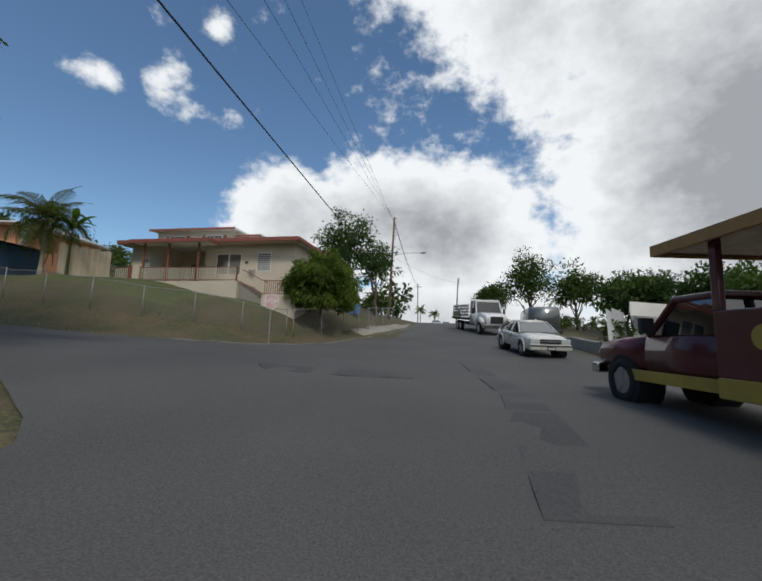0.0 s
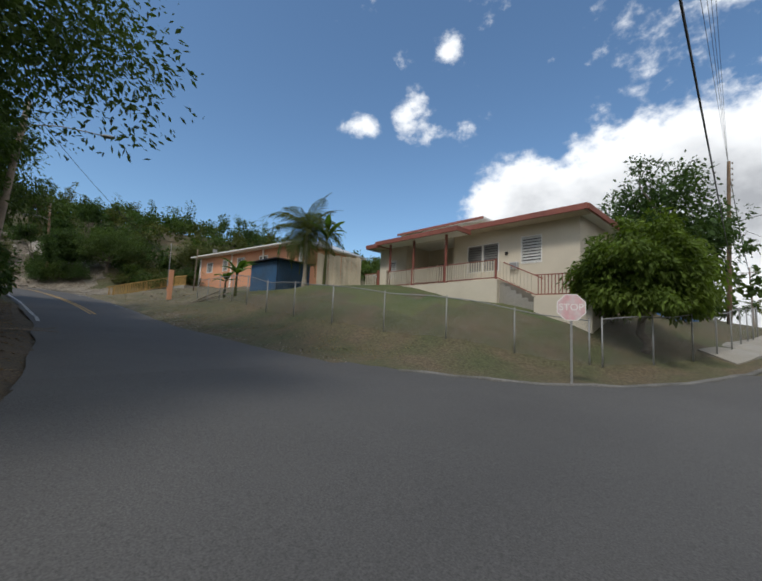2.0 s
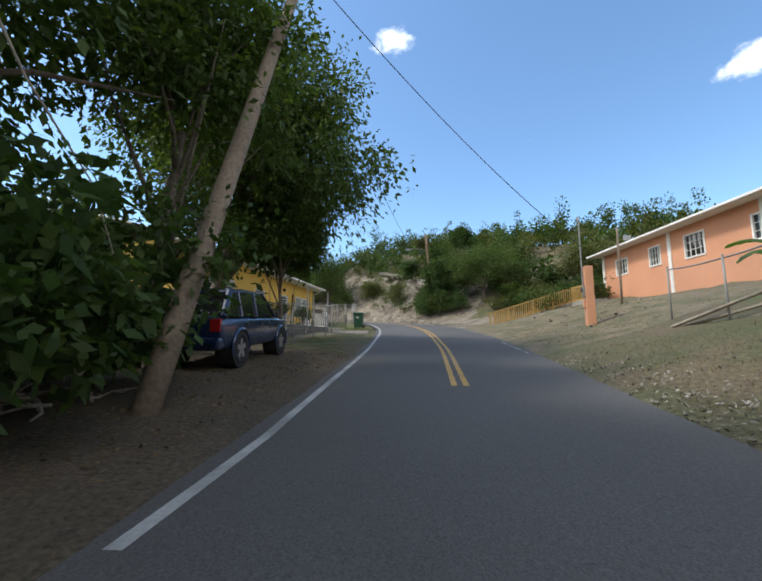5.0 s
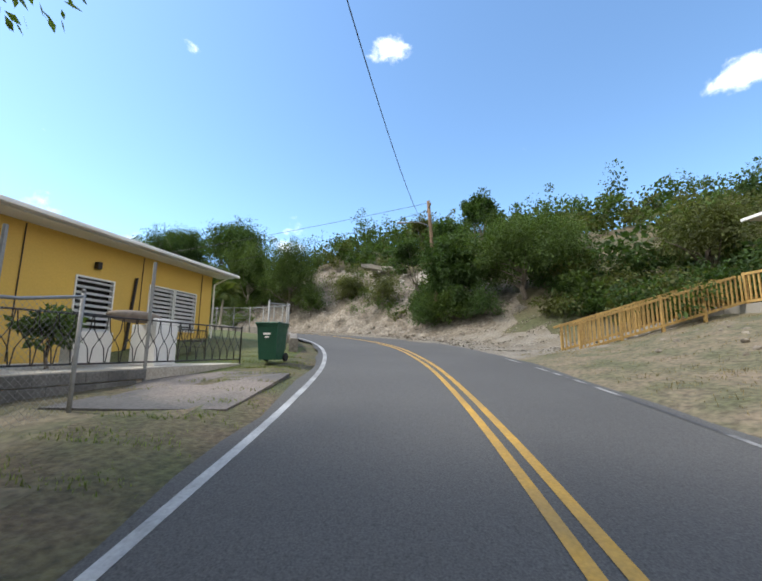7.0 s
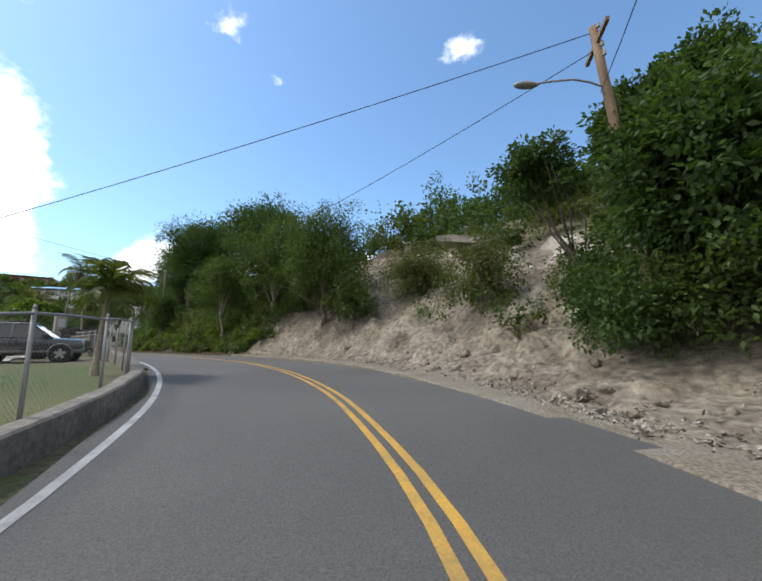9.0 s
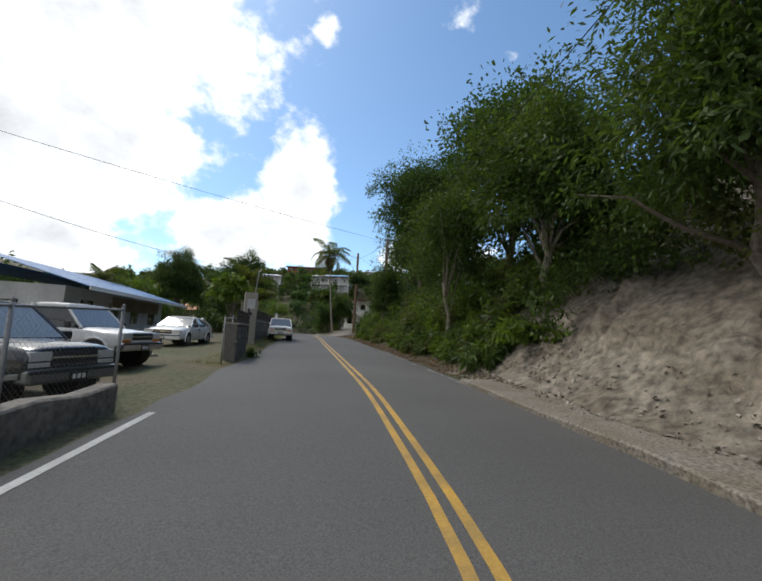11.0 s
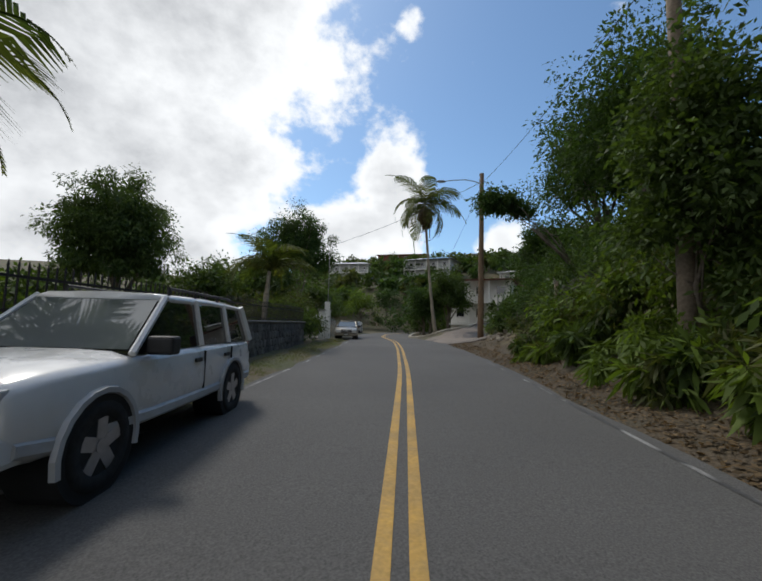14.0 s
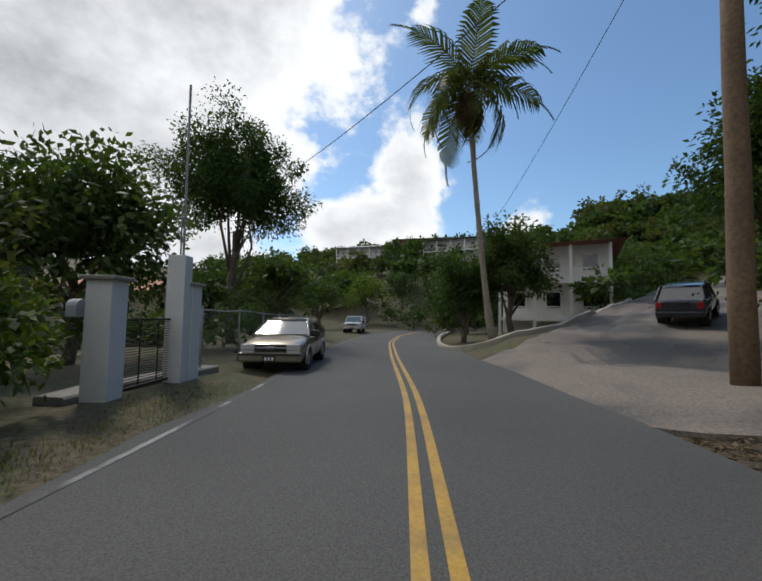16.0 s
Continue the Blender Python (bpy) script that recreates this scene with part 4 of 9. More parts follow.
ribbon("shoulder", "pale crushed stone shoulder under the cut", "ground", [along(-55, 4.0), along(-60, 4.3), along(-66, 4.4), along(-71, 4.3), along(-75, 4.0)], 2.2, .02, stony, base=ground_z, seg=1.0, sink=.2)

# ---- chain-link fences, walls ----


def chainlink(label, points, tall, gap=2.6, top_rail=True, wire=0.0026, pitch=0.085, base=None, mat=None, kind=""):
    """A chain-link fence along points: posts, rail and woven wire."""
    base = base or ground_z
    p = smooth_line([(x, y, 0) for x, y in points], .5)
    s = np.r_[0, np.cumsum(np.hypot(*np.diff(p[:, :2], axis=0).T))]
    total = s[-1]
    t = thing("chain_link_fence", label, "fence", (p[0, 0], p[0, 1], base(p[0, 0], p[0, 1])))
    o = Vector((p[0, 0], p[0, 1], base(p[0, 0], p[0, 1])))
    zs = np.array([base(x, y) for x, y, _ in p])

    def on(u, h):
        return Vector((np.interp(u, s, p[:, 0]), np.interp(u, s, p[:, 1]), np.interp(u, s, zs) + h)) - o

    n = max(1, int(round(total / gap)))
    bm = bmesh.new()
    tube(bm, (0, 0, -.3), (0, 0, tall + .06), .028, .028, 7)
    tube(bm, (0, 0, tall + .06), (0, 0, tall + .11), .034, .012, 7)
    post = finish(bm, "post", mat or galvanised, True)
    for i in range(n + 1):
        part("post", post, None, t).location = on(i * total / n, 0)
    if top_rail:
        k = max(2, int(total / .8))
        v, f = bent_tube([tuple(on(i * total / k, tall)) for i in range(k + 1)], [.022] * (k + 1), 6)
        me = mesh_from("top_rail", v, f, mat or galvanised)
        me.shade_smooth()
        part("top_rail", me, None, t)
    verts, faces = [], []
    steps = int(total / pitch)
    run = tall * .9
    for i in range(-int(run / pitch), steps):
        for sgn in (1, -1):
            u0 = i * pitch
            u1 = u0 + run
            a, b = (u0, u1) if sgn > 0 else (u1, u0)
            h0, h1 = .05, tall - .02
            lo, hi = max(0, min(a, b)), min(total, max(a, b))
            if hi - lo < .02:
                continue
            pieces = max(1, int((hi - lo) / .9))
            for q in range(pieces):
                c, d = lo + (hi - lo) * q / pieces, lo + (hi - lo) * (q + 1) / pieces
                fc, fd = (c - a) / (b - a), (d - a) / (b - a)
                A, B = on(c, h0 + (h1 - h0) * fc), on(d, h0 + (h1 - h0) * fd)
                w = Vector((0, 0, wire))
                k = len(verts)
                verts += [A - w, B - w, B + w, A + w]
                faces.append((k, k + 1, k + 2, k + 3))
    part("wire_mesh", fast_mesh("wire_mesh", [tuple(v) for v in verts], faces, mat or galvanised), None, t, "woven galvanised wire")
    return t


chainlink("galvanised chain-link fence along the foot of the lawn", [(-33, 21.4), (-28, 20.5), (-23, 19.4), (-19, 18.8), (-15, 18.9), (-11.9, 19.9), (-9.2, 21.3), (-6.1, 22.6)], 1.6)
chainlink("galvanised chain-link fence up the street side of the lawn", [(-6.1, 22.6), (-3.8, 25.2), (-2.4, 29), (-1.4, 33.5), (-.4, 38.5)], 1.7, 2.2)
chainlink("galvanised chain-link fence by the yard of the yellow house", [(-36.6, 7.6), (-39, 9.4), (-42, 9.6)], 1.55, 1.6)
chainlink("galvanised chain-link fence on the low curved wall", [(-48.2, 10.4), (-50.5, 10.55), (-53, 10.0), (-55.6, 9.0), (-58.2, 7.8), (-60.6, 6.3), (-62.4, 4.75), (-64.0, 3.0), (-66.6, -.3), (-69.2, -3.8)], 1.35, 2.4, base=lambda x, y: ground_z(x, y) + .25)
ribbon("low_wall", "low mossy concrete wall round the outside of the bend", "wall", [(-50.2, 10.75), (-53, 10.2), (-55.6, 9.2), (-58.2, 8.0), (-60.6, 6.5), (-62.5, 4.95), (-64.1, 3.2), (-66.7, -.1), (-69.4, -3.6)], .3, .40, wall_stone, wob=.10)

# ---- buildings ----


def wall_with_holes(x0, x1, z0, z1, holes, thick=0.2):
    """A wall in the x-z plane, its front at y = 0 and its back at y = thick, with oblong openings that go through it."""
    xs = sorted({x0, x1, *[h[0] for h in holes], *[h[1] for h in holes]})
    zs = sorted({z0, z1, *[h[2] for h in holes], *[h[3] for h in holes]})
    bm = bmesh.new()
    for a, b in zip(xs, xs[1:]):
        for c, d in zip(zs, zs[1:]):
            mx, mz = (a + b) / 2, (c + d) / 2
            if any(h[0] < mx < h[1] and h[2] < mz < h[3] for h in holes):
                continue
            box(bm, a, b, 0, thick, c, d)
    bmesh.ops.remove_doubles(bm, verts=bm.verts[:], dist=.0005)
    seen = {}
    for f in bm.faces[:]:
        key = tuple(round(c, 3) for c in f.calc_center_median())
        seen.setdefault(key, []).append(f)
    bmesh.ops.delete(bm, geom=[f for fs in seen.values() if len(fs) > 1 for f in fs], context="FACES_ONLY")
    return bm


def louvre_window(parent, x0, x1, z0, z1, slats, y=0.06, frame_mat=None, slat_mat=None, tilt=35, label="white louvred window"):
    """A window of tilted slats in a frame, set into an opening of a wall that faces -y."""
    # near-black backing sheet paints the unlit room behind the slats
    w = part("window", boxes((x0, x1, y + .10, y + .12, z0, z1)), inside_shade, parent, label)
    e = .045
    part("window_frame", boxes((x0, x0 + e, y - .05, y + .08, z0, z1), (x1 - e, x1, y - .05, y + .08, z0, z1), (x0 + e, x1 - e, y - .05, y + .08, z1 - e, z1), (x0 + e, x1 - e, y - .05, y + .08, z0, z0 + e)), frame_mat or white_paint, w)
    h = (z1 - z0 - 2 * e) / slats
    me = finish(boxes((-(x1 - x0) / 2 + e, (x1 - x0) / 2 - e, -.006, .006, -h * .52, h * .52)), "slat", slat_mat or louvre_white)
    for i in range(slats):
        ob = part("slat", me, None, w)
        ob.matrix_basis = pose((x0 + x1) / 2, y, z0 + e + h * (i + .5), -tilt)
    return w


def grid_window(parent, x0, x1, z0, z1, cols, rows, y=0.05, label="dark paned window with white bars"):
    w = part("window", boxes((x0, x1, y + .08, y + .10, z0, z1)), glass, parent, label)
    e = .05
    part("window_frame", boxes((x0 - .04, x0 + e, y - .07, y + .06, z0 - .04, z1 + .04), (x1 - e, x1 + .04, y - .07, y + .06, z0 - .04, z1 + .04), (x0 + e, x1 - e, y - .07, y + .06, z1 - e, z1 + .04), (x0 + e, x1 - e, y - .07, y + .06, z0 - .04, z0 + e)), white_paint, w)
    for i in range(1, cols):
        x = x0 + (x1 - x0) * i / cols
        part("window_bar", boxes((x - .012, x + .012, y - .02, y + .05, z0 + e, z1 - e)), white_paint, w)
    for i in range(1, rows):
        z = z0 + (z1 - z0) * i / rows
        part("window_bar", boxes((x0 + e, x1 - e, y - .015, y + .045, z - .012, z + .012)), white_paint, w)
    return w


def railing(parent, a, b, tall, gap, rail_mat, bar_mat, bar=0.03, rail=0.05, name="railing", bottom=0.08):
    """A railing from a to b (local): two rails and upright bars, each bar a part."""
    a, b = Vector(a), Vector(b)
    d = b - a
    flat = Vector((d.x, d.y, 0))
    turn = math.degrees(math.atan2(d.y, d.x))
    slope = math.degrees(math.atan2(d.z, flat.length))
    m = Matrix.Translation(a) @ pose(0, 0, 0, 0, -slope, turn)
    made = []
    for h in (tall, bottom):
        bm = bmesh.new()
        box(bm, 0, d.length, -rail / 2, rail / 2, h * math.cos(radians(slope)) - rail / 2, h * math.cos(radians(slope)) + rail / 2, turn=m)
        made.append(part(name if h == tall else "bottom_rail", bm, rail_mat, parent))
    r = made[0]
    me = finish(boxes((-bar / 2, bar / 2, -bar / 2, bar / 2, bottom, tall)), "baluster", bar_mat)
    n = int(flat.length / gap)
    for i in range(1, n):
        ob = part("baluster", me, None, r)
        ob.location = a + d * i / n
        ob.rotation_euler = (0, 0, radians(turn))
    return r


def cream_house():
    """The low cream house with a porch, and its set-back upper floor."""
    h = thing("house", "cream concrete bungalow with rust-red eaves, railed porch and upper floor", "house", (-25.04, 29.9, 3.85), -8.5)
    A, L, D, F, T = 3.5, 17.6, 9.0, 1.25, 4.4     # left end, right end, depth, floor and eave over the base
    R = -1.8                                      # line of the porch railing
    part("foundation", boxes((A, L, 0, D, -1.6, F)), cream_paint, h)
    part("wall", wall_with_holes(10.2, L, F, T, [(14.6, 15.75, F + 1.0, F + 2.5), (11.2, 13.3, F + .75, F + 2.4)]), cream_paint, h, "cream painted front wall")
    part("wall", wall_with_holes(A, 6.2, F, T, [(4.4, 5.2, F + .9, F + 2.2)]), cream_paint, h, "cream painted front wall")
    back = part("porch_wall", wall_with_holes(6.2, 10.2, F, T, [(7.0, 7.95, F + .02, F + 2.1), (8.5, 9.7, F + .8, F + 2.1)]), cream_paint, h, "shaded cream back wall of the porch")
    back.location = (0, 2.4, 0)
    for x0, y0, x1, y1 in ((A, .2, A + .2, D), (L - .2, .2, L, D), (A + .2, D - .2, L - .2, D), (6.0, .2, 6.2, 2.4), (10.2, .2, 10.4, 2.4)):
        part("wall", boxes((x0, x1, y0, y1, F, T)), cream_paint, h)
    louvre_window(h, 14.6, 15.75, F + 1.0, F + 2.5, 9, .03)
    louvre_window(h, 11.2, 12.24, F + .75, F + 2.4, 11, .03, slat_mat=galvanised)
    louvre_window(h, 12.26, 13.3, F + .75, F + 2.4, 11, .03, slat_mat=galvanised)
    louvre_window(h, 4.4, 5.2, F + .9, F + 2.2, 8, .03)
    louvre_window(h, 8.5, 9.7, F + .8, F + 2.1, 8, 2.43)
    d = part("door", boxes((7.02, 7.93, 2.48, 2.53, F + .03, F + 2.08), bevel=.01), grey_wood, h, "brown panelled front door")
    part("handle", boxes((7.8, 7.85, 2.42, 2.48, F + 1.0, F + 1.12)), black_iron, d)
    # flat roof slab with a rust-red fascia
    part("roof", boxes((A - .5, L + .6, -.9, D + .5, T, T + .16), bevel=.03), white_paint, h, "flat white roof slab")
    bm = boxes((A - .56, L + .66, -1.02, -.9, T - .06, T + .22), (A - .62, A - .5, -.9, D + .5, T - .06, T + .22), (L + .6, L + .72, -.9, D + .5, T - .06, T + .22))
    part("fascia", bm, rust_paint, h, "rust-red painted eave")
    part("soffit", boxes((A - .4, L + .5, -.85, -.01, T - .05, T - .01)), cream_wood, h)
    part("porch_roof", boxes((5.5, 12.0, -2.25, -.9, T - .30, T - .16), bevel=.02), white_paint, h)
    part("porch_fascia", boxes((5.4, 12.1, -2.35, -2.23, T - .36, T - .10), (5.4, 5.5, -2.25, -1.03, T - .36, T - .10), (12.0, 12.1, -2.25, -1.03, T - .36, T - .10)), rust_paint, h, "rust-red porch eave")
    part("porch_floor", boxes((A + .2, 14.3, R - .15, -.01, -1.9, F - .02), bevel=.02), cream_paint, h, "raised cream porch base")
    for x in (6.3, 8.4, 10.9):
        part("post", boxes((x - .06, x + .06, R + .02, R + .14, F, T - .3), bevel=.01), rust_paint, h, "rust-red porch post")
    part("pier", boxes((5.55, 6.15, R - .12, R + .18, F, F + 1.15), bevel=.02), cream_paint, h, "cream porch pier")
    part("gate_post", boxes((5.2, 5.42, R - .06, R + .1, F, F + 1.2), bevel=.02), rust_paint, h)
    railing(h, (A + .35, R, F), (5.2, R, F), 1.0, .15, rust_paint, cream_paint, .05)
    railing(h, (6.2, R, F), (14.2, R, F), 1.0, .15, rust_paint, cream_paint, .05)
    for x in (8.4, 10.9, 14.17):
        part("rail_post", boxes((x - .05, x + .05, R - .06, R + .01, F - .3, F + 1.05), bevel=.01), rust_paint, h)
    for i in range(6):
        part("step", boxes((14.3 + i * .30, 14.62 + i * .30, R + .1, -.05, -1.9, F - .2 * (i + 1)), bevel=.01), concrete, h)
    railing(h, (14.2, R, F), (16.2, R, F - .95), 1.0, .17, rust_paint, cream_paint, .04, name="stair_rail")
    railing(h, (16.2, R, F - .95), (18.6, R + .3, F - .95), 1.0, .15, rust_paint, rust_paint, .035)
    part("landing", boxes((16.2, 18.7, R - .12, -.02, -1.9, F - 1.0), bevel=.02), cream_paint, h)
    ac = part("air_conditioner", boxes((14.05, 14.5, -.24, .02, F + .75, F + 1.12), bevel=.015), white_metal, h, "boxy white window air conditioner")
    part("grille", boxes((14.1, 14.45, -.255, -.24, F + .8, F + 1.07)), galvanised, ac)
    part("wall_lamp", boxes((13.7, 13.86, -.12, 0, F + 1.6, F + 1.77), bevel=.02), black_iron, h)
    # upper floor, set back
    u0, u1, v0, v1 = -2.6, 6.4, 9.1, 16.0
    part("upper_wall", boxes((u0, u1, v0, v1, T + .1, T + 3.9)), cream_paint, h, "cream upper floor, set back")
    part("upper_roof", boxes((u0 - .5, u1 + .5, v0 - .6, v1 + .4, T + 3.9, T + 4.1), bevel=.03), white_paint, h)
    part("upper_fascia", boxes((u0 - .56, u1 + .56, v0 - .7, v0 - .6, T + 3.84, T + 4.06)), rust_paint, h)
    part("upper_wing", boxes((u1, u1 + 2.0, v0 + 2.2, v1, T + .1, T + 3.4)), cream_paint, h)
    part("wing_roof", boxes((u1 + .1, u1 + 2.9, v0 + .6, v1 + .3, T + 3.4, T + 3.6), bevel=.03), white_paint, h)
    part("wing_fascia", boxes((u1 + .1, u1 + 2.9, v0 + .52, v0 + .6, T + 3.36, T + 3.56)), rust_paint, h)
    for x in (u0 + 1.6, u0 + 6.0):
        g = grid_window(h, x, x + 1.9, T + 2.35, T + 3.35, 4, 2, v0 - .12)
        for q in (x - .45, x + 1.95):
            part("shutter", boxes((q, q + .4, v0 - .06, v0 - .02, T + 2.32, T + 3.4)), rust_paint, g)
    for x in (u1 + 1.2, u1 + 2.6):
        part("balcony_post", boxes((x, x + .18, v0 + .8, v0 + .98, T + .1, T + 3.4)), cream_paint, h)
    return h


cream_house()


def slatted_fence():
    """Cream upright boards between the house and the palm."""
    a, b = Vector((-21.75, 27.3)), Vector((-23.2, 24.7))
    z = ground_z(-22.4, 26.0)
    t = thing("board_fence", "tall cream upright-board fence beside the house", "fence", (a.x, a.y, z))
    d = b - a
    n = 17
    me = finish(boxes((-.09, .09, -.012, .012, -.5, 2.15), bevel=.004), "board", cream_wood)
    for i in range(n):
        ob = part("board", me, None, t)
        q = d * i / (n - 1)
        ob.matrix_basis = pose(q.x, q.y, 0.05 * math.sin(i * 1.7), random.uniform(-1, 1), random.uniform(-1, 1), math.degrees(math.atan2(d.y, d.x)))
    return t


slatted_fence()


def corrugated(w, h, mat, pitch=0.09, depth=0.018):
    """A corrugated sheet in the x-z plane."""
    n = int(w / pitch * 4)
    verts, faces = [], []
    for i in range(n + 1):
        x, y = w * i / n, depth * math.sin(i * math.pi / 2)
        verts += [(x, y, 0), (x, y, h)]
    for i in range(n):
        faces.append((2 * i, 2 * i + 2, 2 * i + 3, 2 * i + 1))
    me = mesh_from("sheet", verts, faces, mat)
    me.shade_smooth()
    return me


def navy_shed():
    z = ground_z(-29.5, 24.5)
    t = thing("shed", "small navy corrugated-metal shed below a low dark roof", "shed", (-31.5, 24.9, z), -4)
    # solid near-black filler, added for the shed's shaded interior
    part("frame", boxes((0.03, 3.8, .05, 3.0, -.6, 2.3)), inside_shade, t)
    me = corrugated(3.8, 2.9, navy_metal)
    s = part("sheet", me, None, t, "navy corrugated sheets")
    s.matrix_basis = Matrix.Translation((0, 0, -.6)) @ pose(0, 0, 0, 0, 0, 0)
    s = part("sheet", corrugated(3.0, 2.9, navy_metal), None, t)
    s.matrix_basis = pose(3.83, .05, -.6, 0, 0, 90)
    part("roof", boxes((-.3, 4.2, -.35, 3.3, 2.3, 2.38), bevel=.02), black_iron, t)
    return t


navy_shed()


def salmon_house():
    h = thing("house", "salmon-orange house with white corner trim and barred windows", "house", (-51.9, 30.7, 6.7), 1.0)
    L, D, T = 19.0, 8.5, 3.6
    holes = [(1.6, 2.9, 1.7, 2.9), (5.2, 6.2, 1.7, 3.0), (8.2, 9.6, 1.6, 3.0), (12.4, 13.8, 1.6, 2.9)]
    part("wall", wall_with_holes(0, L, -2.2, T, holes), salmon_paint, h, "salmon-orange painted wall")
    for x0, x1, y0, y1 in ((0, .2, .2, D), (L - .2, L, .2, D), (.2, L - .2, D - .2, D)):
        part("wall", boxes((x0, x1, y0, y1, -2.2, T)), salmon_paint, h)
    for x0, x1, z0, z1 in holes:
        grid_window(h, x0, x1, z0, z1, 4, 3, .02)
    for x in (0, 7.0, 13.0, L):
        part("corner_trim", boxes((x - .13, x + .13, -.06, .0 if x not in (0, L) else .16, -2.2, T)), white_paint, h, "white painted pilaster")
    bm = boxes((-.7, L + .7, -.75, D + .7, T, T + .12), bevel=.02)
    part("eave", bm, white_paint, h, "white painted eave")
    bm = bmesh.new()
    pts = [(-.8, -.85, T + .12), (L + .8, -.85, T + .12), (L + .8, D + .8, T + .12), (-.8, D + .8, T + .12), (1.5, D / 2, T + 1.3), (L - 1.5, D / 2, T + 1.3)]
    vs = [bm.verts.new(p) for p in pts]
    for f in ((0, 1, 5, 4), (1, 2, 5), (2, 3, 4, 5), (3, 0, 4), (3, 2, 1, 0)):
        bm.faces.new([vs[i] for i in f])
    part("roof", bm, roof_metal, h, "pale metal hip roof")
    g = part("gutter", boxes((-.85, L + .85, -.97, -.86, T + .0, T + .14), bevel=.02), white_paint, h)
    part("roof_dish", boxes((3.2, 3.3, -.4, .2, T + .5, T + .9), bevel=.04), galvanised, h, "grey dish at the eave")
    return h


salmon_house()


def wooden_steps():
    """Steps with new yellow-wood railings, from the drive up to the salmon house."""
    z0, z1 = 4.45, 6.45
    t = thing("wooden_stair", "new yellow-wood stair railings climbing to the salmon house", "stair", (-52.4, 21.3, z0))
    n = 13
    for i in range(n):
        part("step", boxes((-.1, 1.25, i * .45, i * .45 + .47, -.5 + i * (z1 - z0) / n, (i + 1) * (z1 - z0) / n * .93), bevel=.008), concrete, t)
    for x in (-.1, 1.3):
        railing(t, (x, 0, .1), (x + .8, 5.8, 1.9), 1.08, .16, new_wood, new_wood, .05, .09)
        for i in range(5):
            f = i / 4
            part("post", boxes((x + .8 * f - .05, x + .8 * f + .05, 5.8 * f - .05, 5.8 * f + .05, -.4 + 1.8 * f, 1.24 + 1.8 * f), bevel=.006), new_wood, t)
    part("landing", boxes((.6, 4.6, 5.7, 8.6, .2, 1.88), bevel=.01), concrete, t)
    railing(t, (.7, 5.8, 1.9), (.9, 8.9, 2.0), 1.08, .16, new_wood, new_wood, .05, .09)
    railing(t, (2.1, 5.8, 1.9), (4.4, 6.0, 1.9), 1.08, .16, new_wood, new_wood, .05, .09)
    return t


wooden_steps()


def meter_pillar():
    z = ground_z(-36.9, 21.0)
    t = thing("meter_pillar", "salmon-painted pillar with electricity meter and service pipe", "pillar", (-36.9, 21.0, z), -14)
    part("pillar", boxes((-.22, .22, -.16, .16, -.4, 2.45), bevel=.02), salmon_paint, t)
    m = part("meter_box", boxes((-.1, .14, -.24, -.161, 1.15, 1.62), bevel=.012), galvanised, t, "grey meter box")
    bm = bmesh.new()
    tube(bm, (.02, -.30, 1.47), (.02, -.24, 1.47), .075, .075, 14)
    part("meter_dial", bm, bright_glass, m)
    part("switch_box", boxes((-.12, .1, -.23, -.161, .72, 1.0), bevel=.01), salmon_paint, t)
    bm = bmesh.new()
    tube(bm, (-.04, -.2, 1.6), (-.04, -.2, 4.5), .03, .03, 8)
    tube(bm, (-.04, -.2, 4.5), (-.14, -.22, 4.66), .045, .05, 8)
    part("service_pipe", bm, galvanised, t, "grey service pipe with weatherhead")
    return t


meter_pillar()


